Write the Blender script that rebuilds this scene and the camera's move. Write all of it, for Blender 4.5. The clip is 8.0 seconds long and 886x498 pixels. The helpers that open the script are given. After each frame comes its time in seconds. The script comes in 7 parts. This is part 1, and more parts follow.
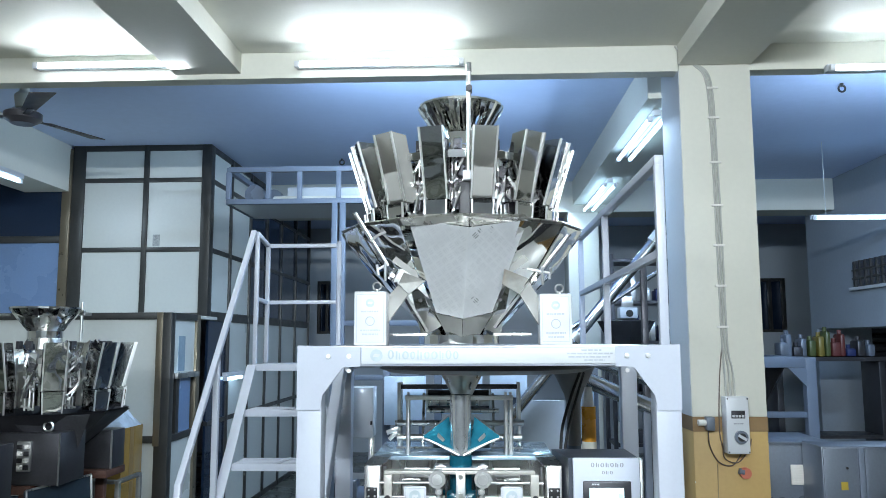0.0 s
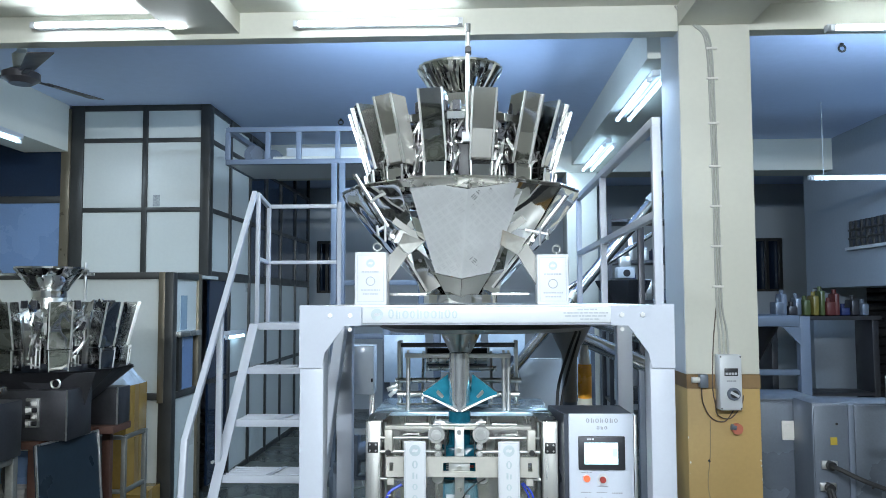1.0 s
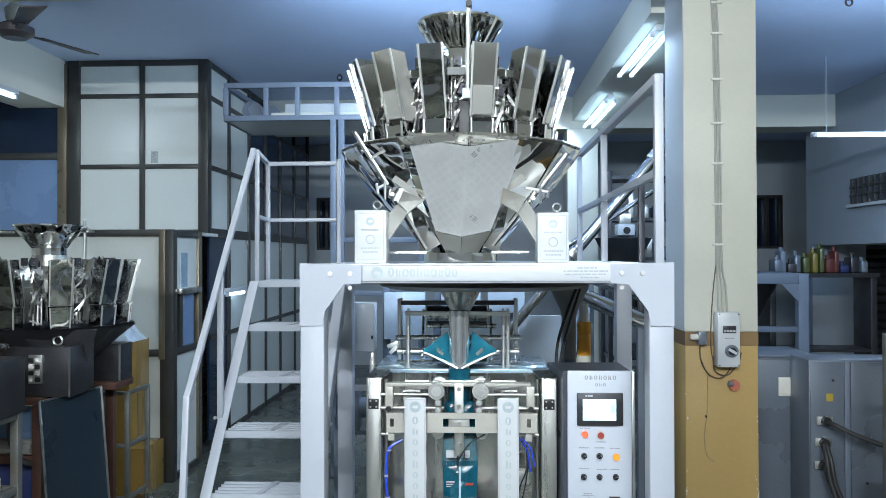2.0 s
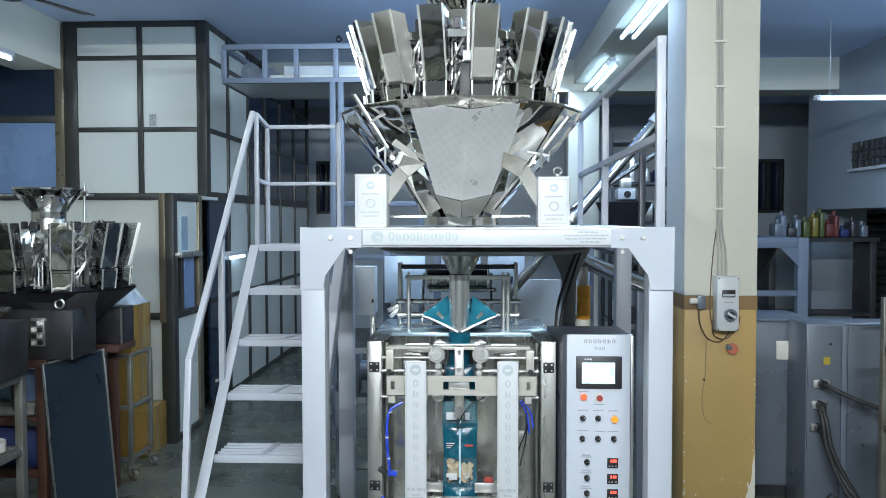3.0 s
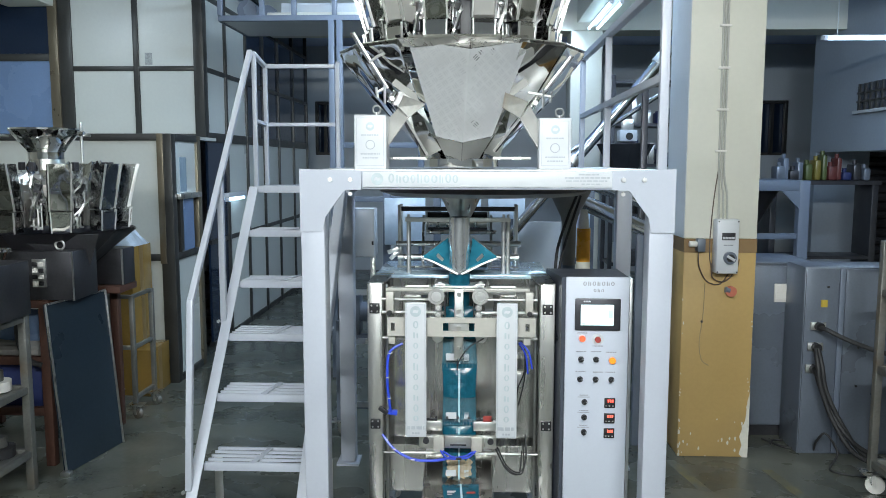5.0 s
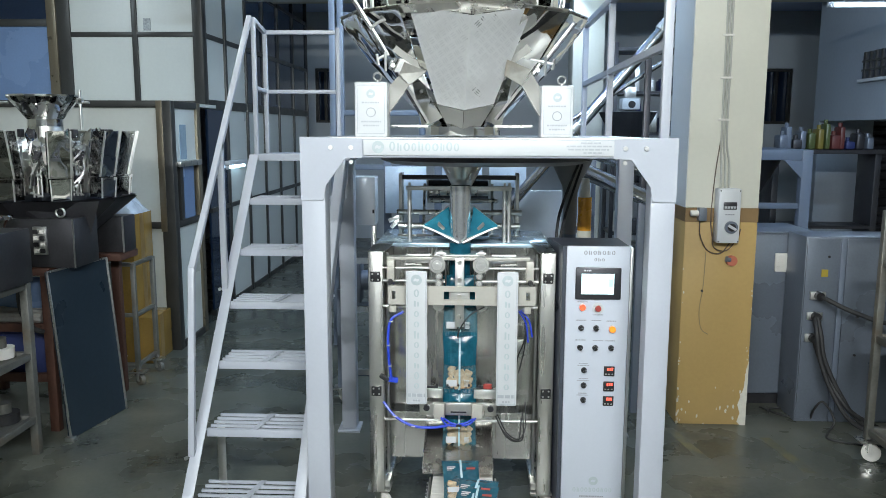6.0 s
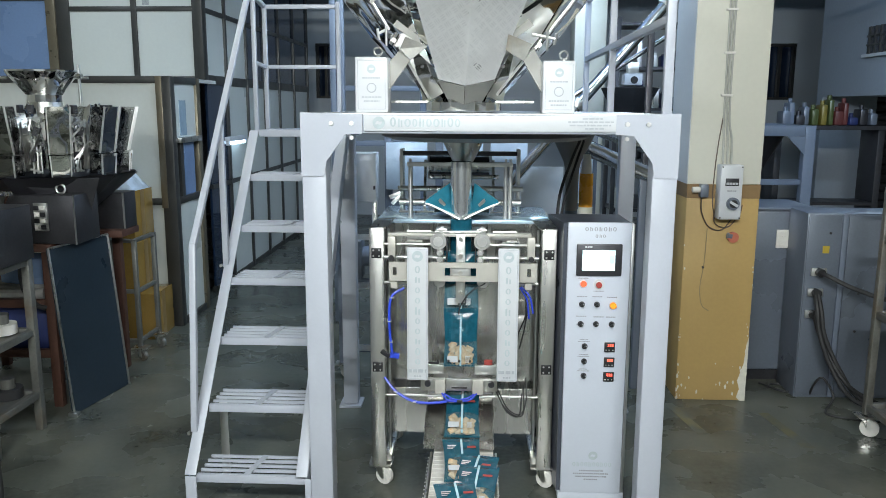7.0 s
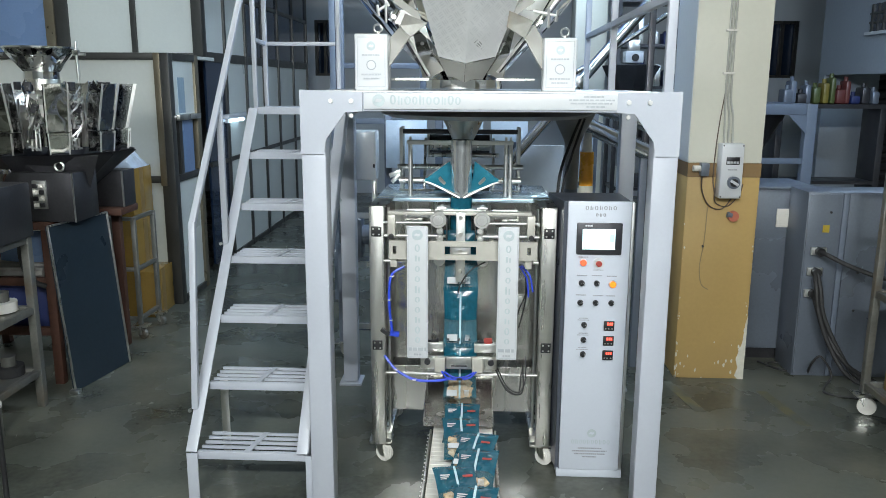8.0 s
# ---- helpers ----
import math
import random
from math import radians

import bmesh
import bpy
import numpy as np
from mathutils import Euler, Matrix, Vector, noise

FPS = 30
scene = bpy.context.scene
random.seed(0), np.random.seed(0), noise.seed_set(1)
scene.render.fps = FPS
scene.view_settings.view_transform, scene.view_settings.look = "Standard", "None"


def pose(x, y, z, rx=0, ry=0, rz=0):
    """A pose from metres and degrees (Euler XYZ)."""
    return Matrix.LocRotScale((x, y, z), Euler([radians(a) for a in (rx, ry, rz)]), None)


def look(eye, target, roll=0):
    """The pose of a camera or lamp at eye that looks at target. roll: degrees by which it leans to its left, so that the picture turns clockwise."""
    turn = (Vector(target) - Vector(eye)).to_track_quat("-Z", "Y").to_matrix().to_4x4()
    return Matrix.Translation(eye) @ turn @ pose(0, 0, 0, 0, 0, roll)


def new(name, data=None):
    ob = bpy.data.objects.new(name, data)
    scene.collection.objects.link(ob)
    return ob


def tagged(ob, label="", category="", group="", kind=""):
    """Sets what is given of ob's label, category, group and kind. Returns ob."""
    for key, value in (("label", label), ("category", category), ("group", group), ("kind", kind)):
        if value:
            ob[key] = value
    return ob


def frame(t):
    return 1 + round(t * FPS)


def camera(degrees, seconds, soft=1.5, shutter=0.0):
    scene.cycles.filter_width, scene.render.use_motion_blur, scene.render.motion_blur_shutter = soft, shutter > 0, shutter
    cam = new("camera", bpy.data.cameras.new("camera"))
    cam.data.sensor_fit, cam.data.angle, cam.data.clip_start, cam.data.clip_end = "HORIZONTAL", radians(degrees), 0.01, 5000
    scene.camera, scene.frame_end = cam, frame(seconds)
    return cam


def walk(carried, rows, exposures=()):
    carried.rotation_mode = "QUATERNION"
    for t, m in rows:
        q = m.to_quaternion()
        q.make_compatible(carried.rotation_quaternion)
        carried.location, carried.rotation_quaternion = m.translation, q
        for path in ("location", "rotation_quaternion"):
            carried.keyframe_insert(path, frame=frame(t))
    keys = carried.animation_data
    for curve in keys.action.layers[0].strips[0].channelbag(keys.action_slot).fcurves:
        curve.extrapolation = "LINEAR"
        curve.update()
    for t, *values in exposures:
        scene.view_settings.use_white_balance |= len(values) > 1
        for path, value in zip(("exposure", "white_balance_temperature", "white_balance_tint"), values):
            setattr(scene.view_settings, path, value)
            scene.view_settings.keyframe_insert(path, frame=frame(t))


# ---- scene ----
cam = camera(58.9, 8.0, soft=0.65)
PATH = [
    (0, (0.065, 0.138, 1.636), (-0.019, 2.122, 1.869), -0.2),
    (0.5, (0.067, 0.091, 1.638), (-0.015, 2.081, 1.822), -0.2),
    (1, (0.066, 0.093, 1.638), (-0.016, 2.087, 1.768), -0.2),
    (1.5, (0.065, 0.097, 1.641), (-0.017, 2.094, 1.713), -0.2),
    (2.8, (0.064, 0.103, 1.647), (-0.018, 2.1, 1.592), -0.1),
    (3, (0.063, 0.102, 1.646), (-0.019, 2.099, 1.573), -0.1),
    (3.5, (0.062, 0.105, 1.645), (-0.019, 2.1, 1.528), -0.1),
    (4, (0.064, 0.105, 1.648), (-0.019, 2.098, 1.494), 0.0),
    (4.5, (0.063, 0.107, 1.647), (-0.019, 2.096, 1.462), 0.0),
    (6, (0.062, 0.111, 1.647), (-0.021, 2.087, 1.347), 0.2),
    (6.5, (0.062, 0.113, 1.646), (-0.022, 2.083, 1.311), 0.2),
    (7, (0.062, 0.113, 1.646), (-0.023, 2.079, 1.287), 0.2),
    (7.5, (0.061, 0.113, 1.646), (-0.023, 2.074, 1.263), 0.3),
    (8, (0.06, 0.116, 1.646), (-0.023, 2.072, 1.233), 0.3),
]
walk(cam, [(t, look(e, a, r)) for t, e, a, r in PATH], exposures=[(0.0, 0.14, 6000, 8), (1.5, 0.06, 6110, 8), (4.5, 0.01, 6380, 8), (8.0, 0.02, 6620, 8)])

# ---- light: dim daylight from far windows, tube lamps on beams and ceiling, added fills ----
world = bpy.data.worlds.new("world")
world.use_nodes = True
scene.world = world
wbg = world.node_tree.nodes["Background"]
wsky = world.node_tree.nodes.new("ShaderNodeTexSky")
wsky.sky_type, wsky.sun_disc, wsky.sun_elevation, wsky.sun_rotation = "NISHITA", False, radians(25), radians(40)
world.node_tree.links.new(wsky.outputs[0], wbg.inputs[0])
wbg.inputs[1].default_value = 0.08


def lamp(name, p, target, sx, sy, watts, colour):
    d = bpy.data.lights.new(name, "AREA")
    d.shape, d.size, d.size_y, d.energy, d.color = "RECTANGLE", sx, sy, watts, colour
    ob = new(name, d)
    ob.matrix_world = look(p, target)
    return ob


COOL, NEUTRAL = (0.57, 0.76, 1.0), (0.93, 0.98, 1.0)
# assumed tubes of the front bay, unseen on the ceiling behind the viewer
lamp("unseen_front_light", (-0.8, -0.9, 3.05), (-0.3, 3.2, 0.9), 1.2, 0.06, 118, NEUTRAL)
lamp("unseen_front_light", (0.9, -0.9, 3.05), (0.3, 3.3, 0.6), 1.2, 0.06, 122, NEUTRAL)
# added fill aimed at the front wall, for brighter steel reflections
lamp("unseen_front_light", (0.0, -0.2, 3.0), (0.0, -3.0, 0.6), 1.2, 0.06, 36, NEUTRAL)
# tubes beyond the beam: these face down, the glowing tubes beside them light the ceiling
lamp("tube_light_bay", (1.10, 5.6, 3.02), (0.0, 5.6, 1.6), 1.1, 0.05, 30, COOL)
lamp("tube_light_bay", (1.10, 7.85, 3.02), (0.0, 7.85, 1.6), 1.3, 0.05, 18, COOL)
# two unseen fills added behind the beam to lift the rear ceiling and partition
lamp("rear_fill_light", (-0.3, 4.56, 2.98), (-0.2, 6.6, 2.1), 1.2, 0.05, 34, COOL)
lamp("rear_fill_light", (2.9, 4.56, 2.98), (2.7, 7.5, 2.9), 1.2, 0.05, 32, COOL)
# tubes on the front face of the beam: these shine on the front ceiling
for bx, bw in ((-0.47, 0.95), (-2.0, 0.9), (2.6, 1.2)):
    lamp("tube_light_beam_front", (bx, 4.335, 3.15), (bx, 2.6, 2.55), bw, 0.03, 9, NEUTRAL)
lamp("tube_light_far", (3.40, 6.90, 2.65), (3.40, 6.4, 0.0), 0.85, 0.05, 6, COOL)
lamp("tube_light_left", (-3.45, 5.55, 2.88), (-2.9, 6.0, 0.0), 0.05, 0.9, 9, (0.78, 0.90, 1.0))

# ---- materials ----
MATS = {}


def mat(name, base, rough=0.5, metal=0.0, var=0.12, scale=6.0, bump=0.0, fine=60.0, rvar=0.1, stretch=(1, 1, 1), second=None, mask=(0.5, 0.7), emit=0.0, trans=0.0, alpha=1.0, island=0.0, detail=6, relief=0.004):
    """A painted, metal or plastic surface: base colour with broad and fine variation, roughness variation, bump."""
    if name in MATS:
        return MATS[name]
    m = bpy.data.materials.new(name)
    m.use_nodes = True
    t = m.node_tree
    b = t.nodes["Principled BSDF"]
    L = t.links.new
    co = t.nodes.new("ShaderNodeTexCoord")
    mp = t.nodes.new("ShaderNodeMapping")
    mp.inputs["Scale"].default_value = stretch
    L(co.outputs["Object"], mp.inputs[0])
    n1 = t.nodes.new("ShaderNodeTexNoise")
    n1.inputs["Scale"].default_value, n1.inputs["Detail"].default_value = scale, detail
    n2 = t.nodes.new("ShaderNodeTexNoise")
    n2.inputs["Scale"].default_value, n2.inputs["Detail"].default_value = fine, detail / 2
    L(mp.outputs[0], n1.inputs[0]), L(mp.outputs[0], n2.inputs[0])
    add = t.nodes.new("ShaderNodeMath")
    add.operation = "MULTIPLY_ADD"
    L(n1.outputs[0], add.inputs[0])
    add.inputs[1].default_value = 0.65
    half = t.nodes.new("ShaderNodeMath")
    half.operation = "MULTIPLY"
    L(n2.outputs[0], half.inputs[0])
    half.inputs[1].default_value = 0.35
    L(half.outputs[0], add.inputs[2])
    ramp = t.nodes.new("ShaderNodeValToRGB")
    e = ramp.color_ramp.elements
    e[0].position, e[1].position = 0.3, 0.7
    e[0].color = (*[c * (1 - var) for c in base], 1)
    e[1].color = (*[min(1, c * (1 + var)) for c in base], 1)
    L(add.outputs[0], ramp.inputs[0])
    col = ramp.outputs[0]
    if second:
        n3 = t.nodes.new("ShaderNodeTexNoise")
        n3.inputs["Scale"].default_value, n3.inputs["Detail"].default_value = scale * 0.6, 8
        L(co.outputs["Object"], n3.inputs[0])
        r3 = t.nodes.new("ShaderNodeValToRGB")
        r3.color_ramp.elements[0].position, r3.color_ramp.elements[1].position = mask
        L(n3.outputs[0], r3.inputs[0])
        mx = t.nodes.new("ShaderNodeMix")
        mx.data_type = "RGBA"
        L(r3.outputs[0], mx.inputs[0]), L(col, mx.inputs[6])
        mx.inputs[7].default_value = (*second, 1)
        col = mx.outputs[2]
    if island:
        oi = t.nodes.new("ShaderNodeObjectInfo")
        hv = t.nodes.new("ShaderNodeHueSaturation")
        mr = t.nodes.new("ShaderNodeMapRange")
        L(oi.outputs["Random"], mr.inputs[0])
        mr.inputs[3].default_value, mr.inputs[4].default_value = 1 - island, 1 + island
        L(mr.outputs[0], hv.inputs["Value"]), L(col, hv.inputs["Color"])
        col = hv.outputs[0]
    L(col, b.inputs["Base Color"])
    rr = t.nodes.new("ShaderNodeMapRange")
    L(n1.outputs[0], rr.inputs[0])
    rr.inputs[1].default_value, rr.inputs[2].default_value = 0.3, 0.7
    rr.inputs[3].default_value, rr.inputs[4].default_value = max(0.02, rough - rvar), min(1, rough + rvar)
    L(rr.outputs[0], b.inputs["Roughness"])
    b.inputs["Metallic"].default_value = metal
    if bump:
        bp = t.nodes.new("ShaderNodeBump")
        bp.inputs["Strength"].default_value, bp.inputs["Distance"].default_value = bump, relief
        L(add.outputs[0], bp.inputs["Height"]), L(bp.outputs[0], b.inputs["Normal"])
    if emit:
        b.inputs["Emission Color"].default_value = (*base, 1)
        b.inputs["Emission Strength"].default_value = emit
    if trans:
        b.inputs["Transmission Weight"].default_value = trans
    b.inputs["Alpha"].default_value = alpha
    MATS[name] = m
    return m


PAINT = mat("grey_enamel", (0.46, 0.49, 0.56), 0.38, 0, 0.04, 3, 0.02, 90, 0.06)
PAINT_B = mat("blue_grey_enamel", (0.15, 0.18, 0.235), 0.45, 0, 0.06, 3, 0.02, 90)
WHITE = mat("white_powder_coat", (0.60, 0.62, 0.65), 0.35, 0, 0.03, 5, 0.03, 200, 0.05)
PANELWHITE = mat("white_cabinet_enamel", (0.56, 0.60, 0.68), 0.32, 0, 0.03, 2, 0.02, 120, 0.05)
STEEL = mat("brushed_steel", (0.72, 0.71, 0.68), 0.30, 1, 0.05, 5, 0.02, 90, 0.06, (7, 7, 0.5))
STEEL_H = mat("brushed_steel_plate", (0.72, 0.71, 0.69), 0.24, 1, 0.06, 3, 0.03, 60, 0.08, (5, 5, 0.6))
MIRROR = mat("polished_steel", (0.80, 0.80, 0.79), 0.05, 1, 0.05, 9, 1.0, 12, 0.03, detail=0.3, relief=0.008)
EDGE = mat("bright_folded_edge", (0.84, 0.84, 0.82), 0.34, 0.75, 0.03, 8, 0.02, 60, 0.05)
HOPPER = mat("ground_steel", (0.72, 0.71, 0.67), 0.20, 0.55, 0.04, 6, 0.04, 40, 0.05)
CHECKER_UP = mat("checker_lozenge", (0.56, 0.57, 0.58), 0.36, 0.45, 0.10, 9, 0.03, 90)
TUBEFILM = mat("film_wrapped_tube", (0.74, 0.76, 0.78), 0.10, 0.85, 0.10, 16, 0.55, 40, 0.05)
SATIN = mat("satin_steel", (0.76, 0.76, 0.75), 0.36, 1, 0.06, 5, 0.04, 90, 0.08)
CAST = mat("cream_machined_plate", (0.52, 0.505, 0.46), 0.42, 0.25, 0.06, 6, 0.04, 80)
DARKSTEEL = mat("dark_steel", (0.07, 0.07, 0.078), 0.4, 0.7, 0.2, 6, 0.05, 80)
BLACK = mat("black_plastic", (0.02, 0.02, 0.022), 0.4, 0, 0.2, 8, 0.03)
RUBBER = mat("black_rubber", (0.025, 0.025, 0.027), 0.6, 0, 0.2, 8, 0.05)
NYLON = mat("white_nylon", (0.72, 0.70, 0.66), 0.4, 0, 0.06, 12, 0.03)
BLUEHOSE = mat("blue_hose", (0.03, 0.07, 0.62), 0.3, 0, 0.1, 12)
FILM = mat("teal_film", (0.008, 0.088, 0.135), 0.18, 0, 0.3, 22, 0.6, 60, 0.1)
LEGGREY = mat("bead_blasted_steel", (0.25, 0.25, 0.25), 0.42, 0.4, 0.06, 8, 0.05, 80)
# brighter copy of the teal film, its sheen put into the colour
SHEEN = mat("teal_film_sheen", (0.035, 0.24, 0.34), 0.16, 0.25, 0.2, 18, 0.2, 40)
FILMCLEAR = mat("clear_film", (0.30, 0.50, 0.56), 0.12, 0, 0.05, 20, 0.4, 50, 0.05, alpha=0.18)
BISCUIT = mat("biscuit", (0.52, 0.36, 0.20), 0.7, 0, 0.3, 30, 0.4, 120, second=(0.66, 0.55, 0.40))
CREAMPAINT = mat("cream_wall_paint", (0.66, 0.65, 0.57), 0.6, 0, 0.04, 1.5, 0.05, 40, 0.08, second=(0.59, 0.58, 0.51), mask=(0.52, 0.75))
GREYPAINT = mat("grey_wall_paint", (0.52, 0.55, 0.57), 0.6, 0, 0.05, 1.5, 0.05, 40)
OCHRE = mat("ochre_wall_paint", (0.50, 0.34, 0.13), 0.5, 0, 0.07, 2, 0.06, 50, 0.08, second=(0.44, 0.30, 0.12), mask=(0.5, 0.7))
BROWN = mat("brown_band_paint", (0.24, 0.15, 0.065), 0.5, 0, 0.08, 3, 0.05, 50)
CHIPPED = mat("bare_plaster", (0.68, 0.66, 0.58), 0.85, 0, 0.12, 20, 0.3, 90)
# rear ceiling: part of the cool tubes' blue is put into this colour
CEIL = mat("blue_lit_ceiling", (0.56, 0.65, 0.85), 0.7, 0, 0.06, 0.8, 0.05, 14, second=(0.49, 0.59, 0.80), mask=(0.48, 0.7))
CONCRETE = mat("polished_concrete", (0.074, 0.082, 0.070), 0.28, 0, 0.6, 2.4, 0.10, 38, 0.16, second=(0.150, 0.153, 0.122), mask=(0.42, 0.70))
ALU = mat("bronze_aluminium", (0.050, 0.050, 0.047), 0.38, 0.35, 0.15, 6, 0.03)
ALU_L = mat("champagne_aluminium", (0.20, 0.17, 0.12), 0.35, 0.6, 0.1, 6, 0.03)
LAMINATE = mat("white_laminate", (0.58, 0.60, 0.565), 0.32, 0, 0.05, 1.5, 0.02, 40, 0.05, island=0.06)
DARKGLASS = mat("dark_glass", (0.016, 0.028, 0.055), 0.06, 0, 0.2, 2)
BLUEGLASS = mat("frosted_blue_glass", (0.16, 0.24, 0.40), 0.25, 0, 0.12, 2)
TUBE = mat("lit_tube", (0.85, 0.94, 1.0), 0.5, emit=12)
TUBE_COOL = mat("lit_tube_cool", (0.55, 0.78, 1.0), 0.5, emit=6.5)
CARTON = mat("brown_carton", (0.25, 0.155, 0.055), 0.6, 0, 0.15, 4, 0.15, 40)
TAPE = mat("parcel_tape", (0.30, 0.18, 0.045), 0.18, 0, 0.15, 5, 0.1)
RUST = mat("red_oxide_steel", (0.085, 0.038, 0.026), 0.6, 0.2, 0.25, 6, 0.1)
OLDSTEEL = mat("worn_grey_steel", (0.20, 0.20, 0.185), 0.45, 0.6, 0.25, 7, 0.1, second=(0.2, 0.15, 0.1), mask=(0.55, 0.75))
BLUEPAINT = mat("dark_blue_paint", (0.015, 0.025, 0.10), 0.5, 0, 0.2, 4, 0.05)
SLATE = mat("dark_blue_panel", (0.023, 0.036, 0.050), 0.36, 0.2, 0.2, 2, 0.05, 40, 0.1)
GREYCAB = mat("grey_cabinet_paint", (0.155, 0.18, 0.225), 0.34, 0.25, 0.12, 2, 0.04, 80)
BRIGHT = mat("gloss_white_sheet", (0.80, 0.83, 0.86), 0.2, 0, 0.04, 3, 0.02, 40)
BLUEWHITE = mat("pale_blue_sheet", (0.66, 0.78, 0.92), 0.25, 0, 0.08, 3, 0.03, 40)
LOGO = mat("pale_teal_print", (0.47, 0.54, 0.57), 0.5)
LOGOGREY = mat("pale_grey_print", (0.43, 0.46, 0.50), 0.5)
INK = mat("dark_print", (0.05, 0.05, 0.06), 0.5)
MIDINK = mat("grey_print", (0.30, 0.31, 0.34), 0.5)
SCREEN = mat("lit_screen", (0.72, 0.92, 1.0), 0.3, emit=0.7)
SCREENGREEN = mat("lit_screen_green", (0.45, 0.95, 0.55), 0.3, emit=0.6)
REDLAMP = mat("red_lamp", (0.9, 0.10, 0.04), 0.3, emit=1.2)
AMBER = mat("amber_lamp", (1.0, 0.24, 0.02), 0.3, emit=0.9)
REDLED = mat("red_digits", (1.0, 0.08, 0.05), 0.3, emit=3.0)
RED = mat("red_plastic", (0.38, 0.06, 0.05), 0.4)
FADED = mat("faded_red_plastic", (0.50, 0.15, 0.09), 0.5)
ORANGE = mat("orange_gel", (0.80, 0.36, 0.03), 0.3, 0, 0.15, 10)
YELLOW = mat("yellow_label", (0.45, 0.33, 0.04), 0.5)
FLOORYELLOW = mat("worn_yellow_line", (0.165, 0.145, 0.060), 0.45, 0, 0.3, 14, 0.05, second=(0.095, 0.10, 0.082), mask=(0.36, 0.58))
STEELPOLE = mat("steel_pipe", (0.55, 0.57, 0.60), 0.2, 1, 0.08, 5, 0.03)
PALEBLUE = mat("pale_blue_gloss", (0.55, 0.72, 0.90), 0.15, 0.6, 0.2, 8, 0.3, 30)
CHECKER = mat("checker_plate", (0.62, 0.63, 0.635), 0.40, 0.4, 0.07, 9, 0.05, 90, 0.08, second=(0.54, 0.55, 0.56), mask=(0.52, 0.70))
WRAP = mat("clear_wrap", (0.55, 0.62, 0.70), 0.15, 0, 0.2, 12, 0.6, 30)

# ---- mesh helpers ----
ORIGIN = {}


def thing(name, at, label, category, group="", kind=""):
    ob = new(name)
    ob.location = at
    ORIGIN[ob] = Vector(at)
    return tagged(ob, label, category, group, kind)


def part(name, bm, material, parent=None, label="", smooth=True):
    """One mesh object, built in world metres, under a thing or a part."""
    me = bpy.data.meshes.new(name)
    o = ORIGIN.get(parent, Vector())
    if o.length:
        bmesh.ops.translate(bm, verts=bm.verts, vec=-o)
    bmesh.ops.recalc_face_normals(bm, faces=bm.faces)
    bm.to_mesh(me)
    bm.free()
    me.materials.append(material)
    if smooth:
        me.shade_smooth()
        me.set_sharp_from_angle(angle=radians(32))
    ob = new(name, me)
    ob.parent = parent
    ORIGIN[ob] = o
    if label:
        tagged(ob, label)
    return ob


def solid(name, bm, material, label, category="", kind="", group=""):
    return tagged(part(name, bm, material), label, category, group, kind)


def box(bm, x0, x1, y0, y1, z0, z1, bevel=0.0, m=None):
    vs = [bm.verts.new(Vector(p)) for p in ((x0, y0, z0), (x1, y0, z0), (x1, y1, z0), (x0, y1, z0), (x0, y0, z1), (x1, y0, z1), (x1, y1, z1), (x0, y1, z1))]
    fs = [bm.faces.new([vs[i] for i in f]) for f in ((3, 2, 1, 0), (4, 5, 6, 7), (0, 1, 5, 4), (1, 2, 6, 5), (2, 3, 7, 6), (3, 0, 4, 7))]
    if bevel:
        es = list({e for f in fs for e in f.edges})
        out = bmesh.ops.bevel(bm, geom=es, offset=bevel, segments=2, affect="EDGES", profile=0.5)
        vs = list({v for f in out["faces"] for v in f.verts} | {v for v in vs if v.is_valid})
    if m:
        bmesh.ops.transform(bm, matrix=m, verts=vs)
    return bm


def B(*a, **k):
    return box(bmesh.new(), *a, **k)


def bar(bm, p, q, w, h, bevel=0.0, up=(0, 0, 1)):
    """A rectangular bar from p to q; w across, h along up."""
    p, q = Vector(p), Vector(q)
    d = q - p
    ax = d.normalized()
    u = Vector(up)
    if abs(ax.dot(u)) > 0.99:
        u = Vector((0, 1, 0))
    s = ax.cross(u).normalized()
    u = s.cross(ax)
    m = Matrix.Translation(p) @ Matrix((s, ax, u)).transposed().to_4x4()
    return box(bm, -w / 2, w / 2, 0, d.length, -h / 2, h / 2, bevel, m)


def BAR(*a, **k):
    return bar(bmesh.new(), *a, **k)


def rod(bm, p, q, r, n=12, r2=None):
    p, q = Vector(p), Vector(q)
    d = q - p
    rot = d.to_track_quat("Z", "Y").to_matrix().to_4x4()
    m = Matrix.Translation((p + q) / 2) @ rot
    bmesh.ops.create_cone(bm, cap_ends=True, segments=n, radius1=r, radius2=r if r2 is None else r2, depth=d.length, matrix=m)
    return bm


def ROD(*a, **k):
    return rod(bmesh.new(), *a, **k)


def lathe(bm, prof, c=(0, 0, 0), n=24, close=False, start=0.0):
    """Turns (r, z) pairs about the upright through c."""
    rings = []
    for r, z in prof:
        rings.append([bm.verts.new((c[0] + r * math.sin(start + 2 * math.pi * i / n), c[1] - r * math.cos(start + 2 * math.pi * i / n), c[2] + z)) for i in range(n)])
    for a, b in zip(rings, rings[1:]):
        for i in range(n):
            bm.faces.new((a[i], a[(i + 1) % n], b[(i + 1) % n], b[i]))
    if close:
        bm.faces.new(rings[0]), bm.faces.new(rings[-1])
    return bm


